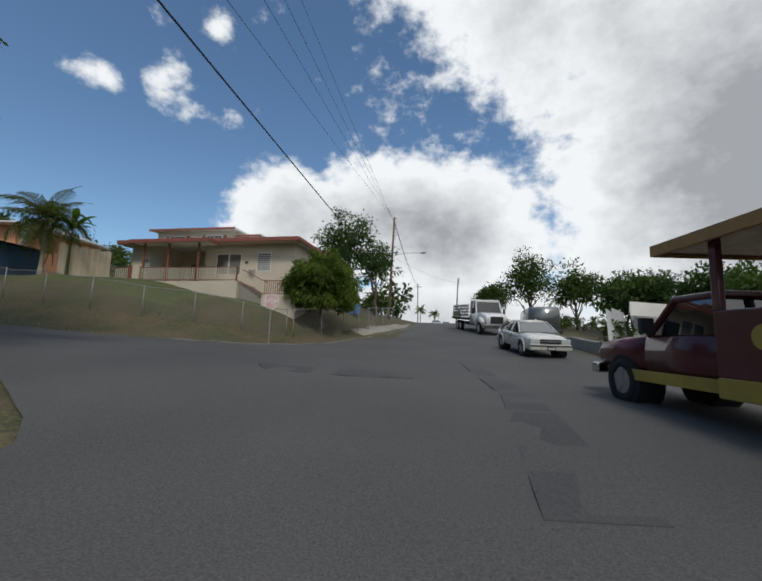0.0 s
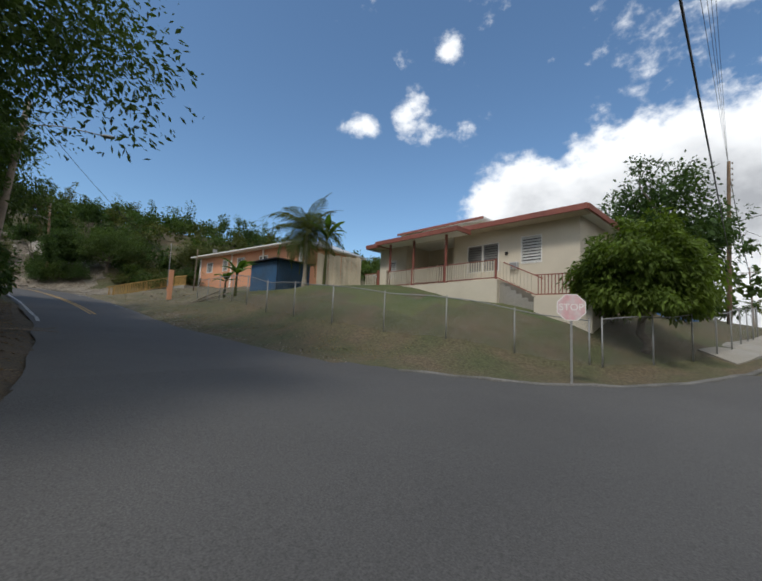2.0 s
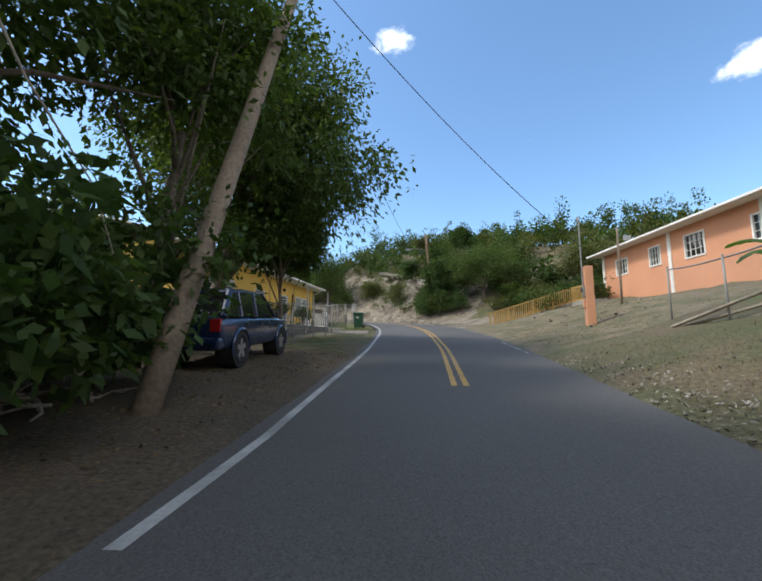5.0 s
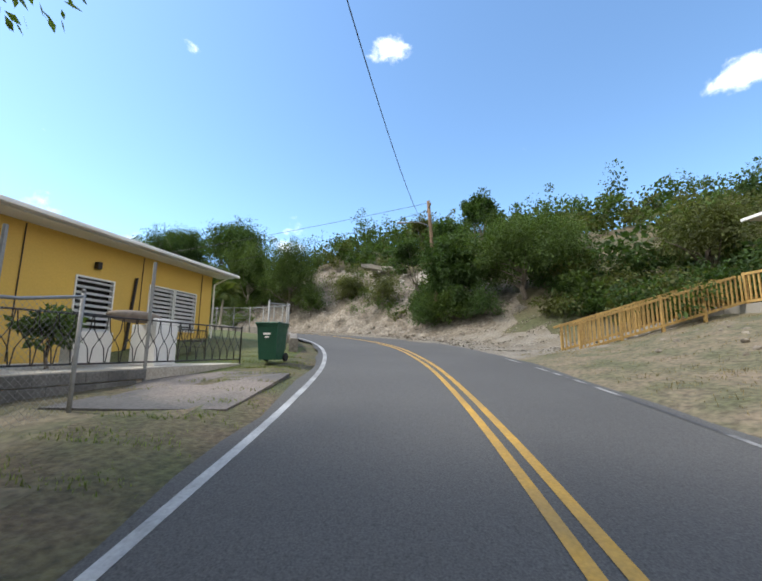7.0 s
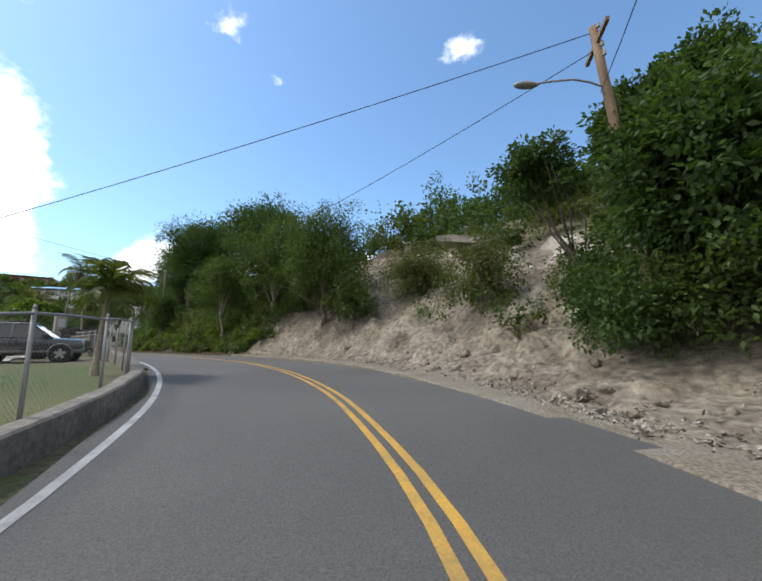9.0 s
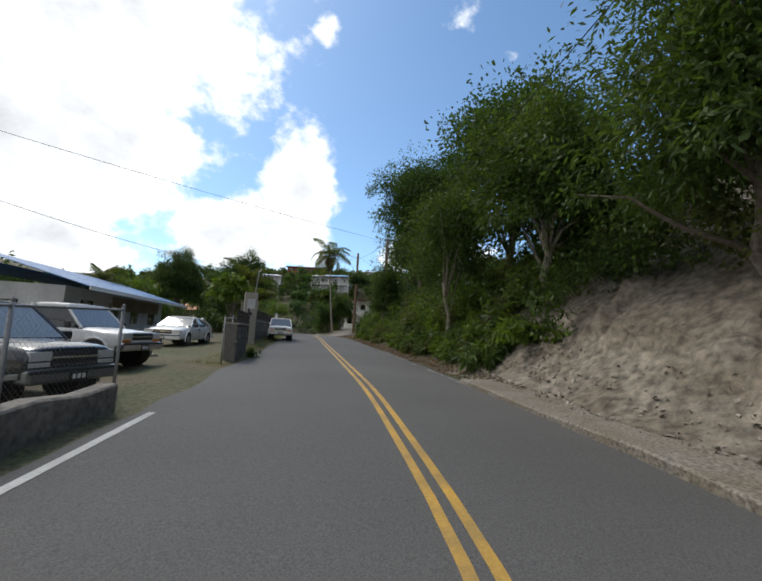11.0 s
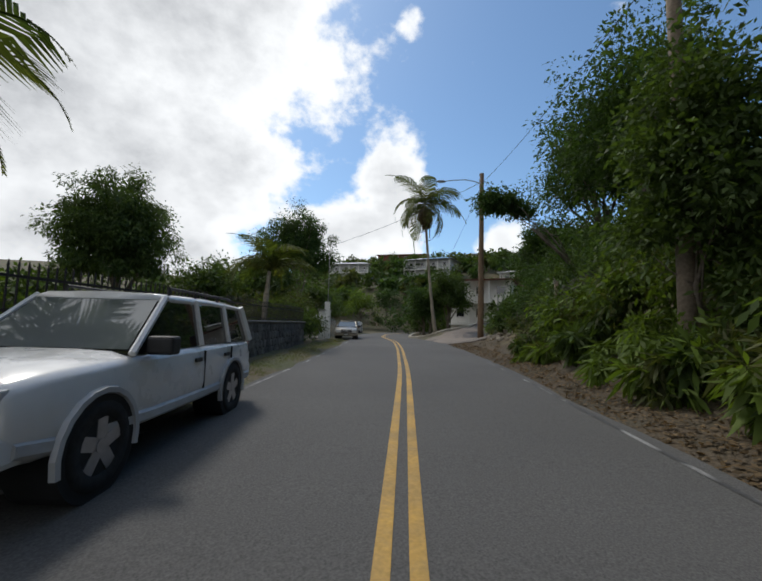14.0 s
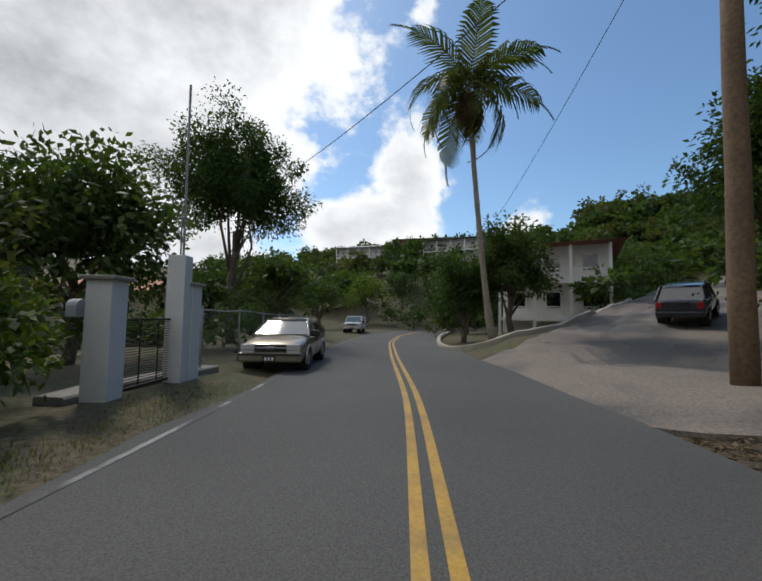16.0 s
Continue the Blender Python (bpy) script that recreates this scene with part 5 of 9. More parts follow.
def yellow_house():
    """The long yellow house with louvred windows, behind a railed terrace."""
    a, b = Vector((-53.2, 6.5)), Vector((-38.9, 3.45))
    turn = math.degrees(math.atan2(b.y - a.y, b.x - a.x))
    h = thing("house", "long yellow house with white hurricane louvres and metal roof", "house", (*a, 4.2), turn + 180)
    # local x runs back along the wall from the corner; the front faces -y after the half turn
    L, D, T = 16.0, 8.0, 3.55
    holes = [(-3.4, -.95, .95, 2.5), (-6.0, -4.75, .0, 2.35), (-9.2, -8.1, 1.5, 2.3), (-13.6, -11.4, 1.0, 2.4)]
    part("wall", wall_with_holes(-L, 0, -.6, T, holes), yellow_wall, h, "bright yellow painted wall")
    for x0, x1, y0, y1 in ((-.2, 0, .2, D), (-L, -L + .2, .2, D), (-L + .2, -.2, D - .2, D)):
        part("wall", boxes((x0, x1, y0, y1, -.6, T)), yellow_wall, h)
    for x0, x1, z0, z1 in (holes[0], holes[3]):
        louvre_window(h, x0, (x0 + x1) / 2 - .02, z0, z1, 10, .02, tilt=48)
        louvre_window(h, (x0 + x1) / 2 + .02, x1, z0, z1, 10, .02, tilt=48)
    louvre_window(h, -9.2, -8.1, 1.5, 2.3, 6, .02, tilt=48)
    louvre_window(h, -6.0, -4.75, .02, 2.35, 13, .02, tilt=60, label="white louvred door")
    bm = bmesh.new()
    vs = [bm.verts.new(p) for p in [(-L - .5, -.8, T - .05), (.55, -.8, T - .05), (.55, D / 2, T + 1.25), (-L - .5, D / 2, T + 1.25), (.55, D + .7, T - .05), (-L - .5, D + .7, T - .05)]]
    for f in ((0, 1, 2, 3), (3, 2, 4, 5)):
        bm.faces.new([vs[i] for i in f])
    made = bmesh.ops.extrude_face_region(bm, geom=bm.faces[:])
    for v in [g for g in made["geom"] if isinstance(g, bmesh.types.BMVert)]:
        v.co.z += .07
    part("roof", bm, roof_metal, h, "pale metal roof")
    part("soffit", boxes((-L - .45, .5, -.72, 0, T - .16, T - .09)), white_paint, h)
    g = part("gutter", boxes((-L - .5, .6, -.95, -.81, T - .14, T - .02), bevel=.03), white_paint, h, "white rain gutter")
    bm = bmesh.new()
    tube(bm, (.06, -.86, T - .15), (.06, -.08, T - .5), .035, .035, 7)
    tube(bm, (.06, -.08, T - .5), (.06, -.08, -.4), .035, .035, 7)
    part("downpipe", bm, white_paint, h)
    bm = bmesh.new()
    tube(bm, (-4.2, -.06, .2), (-4.0, -.06, 2.6), .05, .05, 7)
    part("vent_pipe", bm, black_iron, h, "rusty dark pipe up the wall")
    for x in (-.7, -3.75, -7.4):
        bm = bmesh.new()
        tube(bm, (x, -.025, .0), (x, -.025, T - .2), .014, .014, 6)
        part("conduit", bm, black_iron, h)
    part("wall_lamp", boxes((-5.5, -5.35, -.16, 0, 2.6, 2.82), bevel=.03), black_iron, h)
    return h


yellow_house()


def terrace():
    """The block-walled terrace in front of the yellow house with its wrought-iron railing."""
    pts = [(-47.4, 9.9), (-44.6, 9.0), (-42.2, 8.2), (-39.0, 7.0)]
    z = 4.15
    fl = slab("terrace", "pale concrete terrace before the yellow house", "terrace", [(-52.2, 6.4), (-50.2, 9.8), (-47.4, 9.9), (-44.6, 9.0), (-42.2, 8.2), (-39.0, 7.0), (-37.9, 3.4)], pale_concrete, 0, .9, z_at=lambda x, y: z)
    # blocks of the retaining wall
    t = thing("block_wall", "dark stained concrete-block retaining wall of the terrace", "wall", (*pts[1], z))
    me = finish(boxes((-.195, .195, -.06, .06, -.093, .093), bevel=.01), "block", dark_block)
    cores = bmesh.new()
    for a, b in zip(pts[1:], pts[2:]):
        a, b = Vector(a), Vector(b)
        d = b - a
        turn = math.degrees(math.atan2(d.y, d.x))
        n = int(d.length / .41)
        for r in range(4):
            for i in range(n):
                u = (i + .5 + (.5 if r % 2 else 0)) / (n + .5)
                q = a + d * u - Vector(pts[1])
                ob = part("block", me, None, t)
                ob.matrix_basis = pose(q.x, q.y, -.11 - r * .2, 0, 0, turn)
    bars = thing("iron_railing", "low black wrought-iron railing of crossed hoops on the terrace", "railing", (-47.4, 9.9, z))
    o = Vector((-47.4, 9.9, z))
    run = [Vector((*p, z)) - o for p in pts]
    for a, b in zip(run, run[1:]):
        d = b - a
        bm = bmesh.new()
        for h in (.12, .95):
            tube(bm, a + Vector((0, 0, h)), b + Vector((0, 0, h)), .016, .016, 6)
        part("rail", bm, black_iron, bars)
        turn = math.degrees(math.atan2(d.y, d.x))
        n = max(2, int(d.length / .26))
        hoop_pts = [(0, 0, .12), (.03, 0, .38), (.13, 0, .55), (.23, 0, .38), (.26, 0, .12)]
        v, f = bent_tube(hoop_pts, [.009] * 5, 5)
        v2, f2 = bent_tube([(0, 0, .95), (.03, 0, .70), (.13, 0, .52), (.23, 0, .70), (.26, 0, .95)], [.009] * 5, 5)
        k = len(v)
        hoop = mesh_from("hoop", list(v) + list(v2), list(f) + [tuple(i + k for i in q) for q in f2], black_iron)
        for i in range(n):
            ob = part("hoop", hoop, None, bars)
            ob.matrix_basis = Matrix.Translation(a + d * i / n) @ pose(0, 0, 0, 0, 0, turn)
        bm = bmesh.new()
        tube(bm, a, a + Vector((0, 0, 1.0)), .022, .022, 6)
        part("upright", bm, black_iron, bars)
    for q in run[1:3]:
        bm = bmesh.new()
        tube(bm, (q.x, q.y, -.6), (q.x, q.y, 2.15), .035, .035, 8)
        part("pole", bm, galvanised, bars, "tall grey pipe")
    return bars


terrace()


def corrugated_wall():
    """Old pale sheet-metal fence under the trees."""
    t = thing("sheet_fence", "old pale corrugated-metal fence with dark posts under the trees", "fence", (-17.0, 4.6, ground_z(-20, 4.6)), 178)
    for i in range(5):
        s = part("sheet", corrugated(2.0 - .1 * (i % 2), 1.85, white_metal, .14), None, t)
        s.matrix_basis = pose(i * 1.98 + 1.85, .0, -.05 + i * .1, 0, -90, random.uniform(-1.5, 1.5))
        part("post", boxes((i * 1.98 + 1.86, i * 1.98 + 1.96, .02, .1, -.4 + i * .1, 2.15 + i * .1), bevel=.01), black_iron, t)
    part("panel", boxes((10.0, 10.6, 0, .05, -.2, 1.5)), yellow_wall, t, "yellow-painted panel")
    return t


corrugated_wall()


def far_house(label, at, turn, w, d, floors, wall_mat, roof_mat, hip=True, cols=4, foot=4.0, balcony=True):
    """A house on the hillside: storeys with windows, balcony and roof."""
    h = thing("hillside_house", label, "house", at, turn)
    T = floors * 2.9
    part("wall", boxes((-w / 2, w / 2, 0, d, -foot, T)), wall_mat, h)
    for f in range(floors):
        for c in range(cols):
            x = -w / 2 + w * (c + .5) / cols
            win = part("window", boxes((x - .5, x + .5, -.06, .02, f * 2.9 + .9, f * 2.9 + 2.1)), glass, h)
            part("frame", boxes((x - .6, x - .5, -.1, .01, f * 2.9 + .85, f * 2.9 + 2.2), (x + .5, x + .6, -.1, .01, f * 2.9 + .85, f * 2.9 + 2.2), (x - .6, x + .6, -.1, .01, f * 2.9 + 2.1, f * 2.9 + 2.2)), white_paint, win)
        if balcony:
            part("balcony", boxes((-w / 2, w / 2, -1.4, -.02, f * 2.9 - .15, f * 2.9)), white_paint, h)
            railing(h, (-w / 2, -1.35, f * 2.9), (w / 2, -1.35, f * 2.9), .95, .5, white_paint, white_paint, .06, .07)
            for c in range(cols + 1):
                x = -w / 2 + w * c / cols
                part("column", boxes((x - .1, x + .1, -1.4, -1.2, f * 2.9 - (2.8 if f == 0 else 0), (f + 1) * 2.9 - .15)), white_paint, h)
    bm = bmesh.new()
    e, rise = 1.0, (1.3 if hip else .25)
    vs = [bm.verts.new(p) for p in [(-w / 2 - e, -1.9, T), (w / 2 + e, -1.9, T), (w / 2 + e, d + e, T), (-w / 2 - e, d + e, T), (-w / 2 + d * .35, d / 2, T + rise), (w / 2 - d * .35, d / 2, T + rise)]]
    for q in ((0, 1, 5, 4), (1, 2, 5), (2, 3, 4, 5), (3, 0, 4), (3, 2, 1, 0)):
        bm.faces.new([vs[i] for i in q])
    part("roof", bm, roof_mat, h)
    return h


far_house("grey two-storey house with white balcony rails on the far hillside", (-134, -133, 24.5), 137, 13, 8, 1, white_metal, roof_metal)
far_house("long red-brown house on the ridge", (-174, -166, 37.0), 137, 22, 9, 1, rust_paint, rust_paint, False, 6, balcony=False)
far_house("pale house with a low grey gable on the hillside", (-149, -110, 24.5), 125, 14, 8, 1, white_metal, car_grey)
far_house("small pale house among the hillside trees", (-186, -128, 33), 125, 12, 8, 1, white_paint, roof_metal)
far_house("small pink-roofed house beyond the stone wall", (-88, -68, 7.0), 175, 9, 7, 1, cream_paint, salmon_paint, cols=3, balcony=False)
far_house("white house on the rise above the parking", (-160, -84, 19), 118, 11, 8, 1, white_paint, roof_metal)
far_house("white two-storey house with arched verandah beside the drive", (-118.6, -55.2, 8.3), 126, 7.8, 8, 2, white_paint, rust_paint, False, 3, foot=2)


def blue_roof_house():
    """Low building with a sheet-metal roof painted blue, behind the gate."""
    t = thing("house", "low dark building with a long blue metal roof behind the gate", "house", (-76.3, -31.6, 6.6), 239.3)
    part("wall", boxes((-14, 0, 0, 7, -1, 2.5)), white_metal, t)
    part("lattice", boxes((-9, -1.0, -.06, -.01, 1.5, 2.35)), grey_wood, t)
    for i in range(4):
        part("window", boxes((-12.5 + i * 3.2, -11.3 + i * 3.2, -.05, .02, .7, 1.9)), glass, t)
    n = 26
    for i in range(n):
        x = -15 + i * 16.2 / n
        bm = bmesh.new()
        vs = [bm.verts.new(p) for p in [(x, -1.5, 2.45), (x + 16.2 / n - .03, -1.5, 2.45), (x + 16.2 / n - .03, 3.6, 3.9), (x, 3.6, 3.9)]]
        bm.faces.new(vs)
        made = bmesh.ops.extrude_face_region(bm, geom=bm.faces[:])
        for v in [g for g in made["geom"] if isinstance(g, bmesh.types.BMVert)]:
            v.co.z += .04
        part("roof_sheet", bm, blue_metal, t, "blue painted roof sheet")
    part("roof_back", boxes((-15, 1.2, 3.62, 7.5, 3.4, 3.5)), blue_metal, t)
    part("fascia", boxes((-15, 1.2, -1.56, -1.51, 2.3, 2.5)), white_paint, t)
    return t


blue_roof_house()

# ---- poles, wires, signs ----


def utility_pole(label, foot, top, r0=0.15, r1=0.10, mat=None, lamp_to=None, arms=0, knobs=4):
    """A leaning wooden pole, with its street lamp on a curved arm and its insulators."""
    foot, top = Vector(foot), Vector(top)
    t = thing("utility_pole", label, "utility pole", tuple(foot))
    d = top - foot
    pts = [(d * (i / 6) + Vector((noise.noise((i, foot.x, 0)) * .03, noise.noise((i, 5, foot.y)) * .03, 0))) for i in range(7)]
    pts[0] = pts[0] - d.normalized() * .5
    v, f = bent_tube([tuple(p) for p in pts], [r0 + (r1 - r0) * i / 6 for i in range(7)], 12)
    me = mesh_from("shaft", v, f, mat or grey_wood)
    me.shade_smooth()
    part("shaft", me, None, t)
    for i in range(knobs):
        q = d * (1 - .035 * (i + .4))
        bm = bmesh.new()
        tube(bm, q + Vector((.0, 0, 0)), q + Vector((.22, .05, .02)), .02, .02, 6)
        tube(bm, q + Vector((.22, .05, -.06)), q + Vector((.22, .05, .1)), .05, .035, 8)
        part("insulator", bm, concrete, t)
    for i in range(arms):
        q = d * (1 - .06 - .05 * i)
        part("cross_arm", boxes((q.x - .9, q.x + .9, q.y - .05, q.y + .05, q.z - .06, q.z + .06)), mat or grey_wood, t)
    if lamp_to:
        e = Vector(lamp_to) - foot
        f0 = max(.5, min(.97, (e.z - .15) / d.z))
        a = d * f0
        m = a.lerp(e, .45) + Vector((0, 0, .22))
        v, f = bent_tube([tuple(a), tuple(a.lerp(m, .5) + Vector((0, 0, .05))), tuple(m), tuple(m.lerp(e, .6) + Vector((0, 0, .02))), tuple(e)], [.03] * 5, 7)
        me = mesh_from("lamp_arm", v, f, galvanised)
        me.shade_smooth()
        arm = part("lamp_arm", me, None, t, "galvanised lamp arm")
        bm = bmesh.new()
        bmesh.ops.create_uvsphere(bm, u_segments=14, v_segments=8, radius=1, matrix=Matrix.Diagonal((.36, .15, .09, 1)))
        turn = math.degrees(math.atan2(e.y - a.y, e.x - a.x))
        bmesh.ops.transform(bm, matrix=Matrix.Translation(e + (e - m).normalized() * .25) @ pose(0, 0, 0, 0, 0, turn), verts=bm.verts[:])
        part("lamp_head", bm, galvanised, arm, "grey cobra-head lamp", smooth=True)
    return t


def wire(label, a, b, sag, r=0.012, mat=None):
    a, b = Vector(a), Vector(b)
    n = 24
    pts = [a.lerp(b, i / n) - Vector((0, 0, sag * 4 * (i / n) * (1 - i / n))) for i in range(n + 1)]
    v, f = bent_tube([tuple(p) for p in pts], [r] * (n + 1), 5)
    return tagged(new("overhead_wire", mesh_from("overhead_wire", v, f, mat or black_plastic)), label, "wire")


utility_pole("weathered grey utility pole leaning over the lane, with street lamp", (-26.0, 9.3, ground_z(-26.0, 9.3)), (-29.7, 10.3, 13.0), .18, .12, lamp_to=(-27.2, 12.9, 11.6))
utility_pole("dark utility pole wrapped in leaves below the cut, with street lamp", (-64.4, 18.2, ground_z(-64.4, 18.2)), (-64.8, 17.6, 15.95), .16, .12, brown_pole, lamp_to=(-64.3, 15.7, 14.0), arms=1)
utility_pole("brown utility pole with street lamp at the drive mouth", (-101.8, -37.2, ground_z(-101.8, -37.2)), (-101.75, -37.1, 18.8), .21, .14, brown_pole, lamp_to=(-99.5, -38.4, 18.2))
utility_pole("grey utility pole standing in creepers", (-92.2, -21.2, ground_z(-92.2, -21.2)), (-92.4, -21.3, 16.6), .17, .13)
utility_pole("tall brown utility pole beside the street, with crossarm and lamp", (-1.1, 45.6, ground_z(-1.1, 45.6)), (-.7, 45.4, 16.3), .17, .11, brown_pole, lamp_to=(2.6, 43.8, 11.5), arms=0, knobs=7)
utility_pole("slim utility pole beyond the crest of the street", (4.2, 82, 1), (4.0, 82.4, 13.6), .14, .09, arms=1)
utility_pole("slim utility pole on the far side of the street", (9.3, 62, 3), (9.6, 62, 11.6), .13, .09)
utility_pole("short grey post with meter boxes among the bushes", (-97.3, -28.0, ground_z(-97.3, -28.0)), (-97.4, -28.0, 10.1), .09, .08, knobs=2)
utility_pole("slim pipe standing behind the salmon house", (-40.4, 24.6, 5.5), (-40.3, 24.6, 9.2), .06, .05, knobs=0)
wire("thick black cable crossing the junction", (-.85, 45.4, 8.2), (-8.0, -30, 7.4), .1, .024)
for k, (z, x, e) in enumerate([(16.9, -7.2, 5.6), (16.8, -7.0, 8.2), (16.7, -6.8, 10.2), (16.6, -6.5, 12.1)]):
    wire("thin overhead wire following the street", (-.72, 45.4, z - 1.0), (x, -20.2, e), .3, .008)
    wire("thin overhead wire going on beyond the crest", (-.72, 45.4, z - 1.0), (4.0, 82.4, 13.2 - k * .3), .8, .012)
wire("thin wire to the far side of the street", (-.75, 45.4, 11.3), (9.6, 62, 10.8), .5, .012)
wire("overhead wire from the leaning pole", (-29.7, 10.3, 12.8), (-36.9, 20.8, 7.3), .5, .014)
wire("overhead wire along the lane", (-29.7, 10.3, 12.2), (-64.8, 17.6, 13.8), 2.3, .012)
wire("overhead wire behind the trees", (-29.7, 10.3, 12.7), (-6, -30, 12), 1.0, .012)
wire("overhead wire round the bend", (-64.8, 17.6, 15.8), (-61.5, -20, 7.4), .5, .014)
wire("overhead wire round the bend", (-64.8, 17.6, 15.2), (-92.4, -21.3, 15.7), 1.2, .014)
wire("service wire to the gate column", (-55, -16, 15.0), (-77.2, -17.2, 10.8), .8, .012)
wire("overhead wire from the creeper pole across the lane", (-92.4, -21.3, 16.3), (-45, -19, 16.6), .5, .012)
wire("overhead wire between the poles", (-92.4, -21.3, 16.4), (-101.75, -37.1, 18.1), .3, .012)
wire("overhead wire going on down the lane", (-101.75, -37.1, 18.2), (-96, -60, 16.0), .6, .018)
wire("overhead wire over the drive", (-101.75, -37.1, 18.0), (-122, -70, 16), 1.0, .012)
wire("overhead wire into the trees", (-101.75, -37.1, 18.3), (-118, -34, 14), .6, .012)


def stop_sign(label, foot, tall, faces_to, worn=True, back=False):
    z = ground_z(*foot)
    t = thing("stop_sign", label, "road sign", (*foot, z), faces_to)
    bm = bmesh.new()
    box(bm, -.03, .03, -.02, .02, -.3, tall + .35)
    part("post", bm, galvanised, t, "galvanised steel post")
    bm = bmesh.new()
    bmesh.ops.create_cone(bm, cap_ends=True, segments=8, radius1=.41, radius2=.41, depth=.006, matrix=Matrix.Translation((0, -.03, tall)) @ pose(0, 0, 0, 90, 0, 0) @ pose(0, 0, 0, 0, 0, 22.5))
    plate = part("plate", bm, galvanised if back else white_paint, t)
    if not back:
        bm = bmesh.new()
        bmesh.ops.create_cone(bm, cap_ends=True, segments=8, radius1=.385, radius2=.385, depth=.004, matrix=Matrix.Translation((0, -.037, tall)) @ pose(0, 0, 0, 90, 0, 0) @ pose(0, 0, 0, 0, 0, 22.5))
        part("field", bm, sign_faded, plate, "sun-bleached red field")
        text = bpy.data.curves.new("letters", "FONT")
        text.body, text.size, text.align_x, text.align_y, text.extrude = "STOP", .27, "CENTER", "CENTER", .002
        ob = new("letters", text)
        me = bpy.data.meshes.new_from_object(ob.evaluated_get(bpy.context.evaluated_depsgraph_get()))
        bpy.data.objects.remove(ob)
        me.materials.append(white_paint)
        part("letters", me, None, plate).matrix_basis = pose(0, -.043, tall, 90, 0, 0)
    return t


stop_sign("faded octagonal stop sign, bleached pink, at the grassy corner", (-6.4, 19.3), 2.15, 18)


def give_way_back(foot):
    """A triangular road sign, point down, seen from behind."""
    t = thing("give_way_sign", "white triangular road sign seen from behind, point down", "road sign", (*foot, ground_z(*foot)), 100)
    part("post", boxes((-.03, .03, -.02, .02, -.3, 2.75)), galvanised, t)
    bm = bmesh.new()
    pts = [bm.verts.new((x, y, z)) for y in (.024, .030) for x, z in ((-.42, 2.75), (.42, 2.75), (0, 2.02))]
    for q in ((0, 1, 2), (5, 4, 3), (0, 3, 4, 1), (1, 4, 5, 2), (2, 5, 3, 0)):
        bm.faces.new([pts[i] for i in q])
    part("plate", bm, white_paint, t)
    part("footing", boxes((-.3, .3, -.25, .25, -.5, .28), bevel=.04), concrete, t, "rough concrete block")
    return t


give_way_back((-102.4, -36.2))

# ---- trees, palms and scrub ----
rs = np.random.default_rng(7)
greens0 = [leaf_mid, leaf_dark, leaf_olive, leaf_mid]
tree("tree", "tall dark spreading tree overhanging the lane", (-17.5, 3.0), 8.4, (6.4, 5.2, 6.6), leaf_mid, 300, 200, .17, .30, 11, (-1.0, 2.2), limb_count=16, clump_size=.26)
tree("tree", "dense dark tree behind the leaning pole", (-24.5, 3.6), 6.4, (5.0, 4.2, 6.2), leaf_mid, 190, 170, .18, .24, 12, (0, 1.0), limb_count=12, clump_size=.28)
for x, y, up, r, out in ((-14.6, 3.2, 6.4, 3.0, 2.0), (-19.2, 3.6, 6.6, 2.8, 2.4), (-23.0, 4.0, 5.6, 2.4, 2.2), (-11.6, 2.4, 8.8, 2.8, 1.2)):
    tree("tree", "leafy tree crowding out of the wood over the sheet fence", (x, y), up, (r, r * .8, r), leaf_mid, 110, 120, .16, .10, int(-x * 10), (0, out), limb_count=7, clump_size=.3, group="trees along the sheet fence")
tree("tree", "slender leafy tree beside the leaning pole", (-29.0, 7.2), 6.6, (2.6, 2.2, 3.4), leaf_mid, 110, 110, .16, .13, 13, (0, .8), clump_size=.32)
tree("tree", "dark leafy tree close to the street corner", (-11.0, 1.0), 6.2, (3.6, 3.4, 4.0), leaf_mid, 150, 130, .17, .2, 14, (-1.0, .4), clump_size=.3)
tree("tree", "big broad-leaved tree leaning over the verge", (-36.0, 5.2), 6.7, (4.8, 4.4, 4.8), leaf_mid, 230, 190, .18, .26, 15, (.2, 2.2), limb_count=12, clump_size=.27, slim=.42, droop=.6)
tree("bush", "large-leaved shrub hanging low beside the yard", (-36.2, 8.2), 4.2, (3.0, 1.6, 2.0), leaf_mid, 140, 140, .17, .07, 16, limb_count=8, slim=.5, droop=.5)
tree("mango_tree", "round bright-green mango tree at the corner of the fence", (-5.1, 25.7), 2.6, (2.35, 2.3, 2.3), leaf_bright, 200, 150, .22, .15, 17, slim=.32, droop=.9, clump_size=.24)
tree("tree", "dark tree behind the round mango", (-4.7, 34.6), 5.2, (3.2, 3.0, 3.4), leaf_dark, 70, 70, .24, .18, 18, clump_size=.32)
tree("tree", "dark tree further up the street", (-2.5, 41.2), 4.6, (2.4, 2.4, 3.0), leaf_dark, 50, 70, .24, .16, 19, clump_size=.32)
tree("tree", "bushy tree on the roadside beyond the parked truck", (13.5, 40), 4.4, (2.6, 2.6, 3.0), leaf_mid, 55, 65, .26, .16, 20)
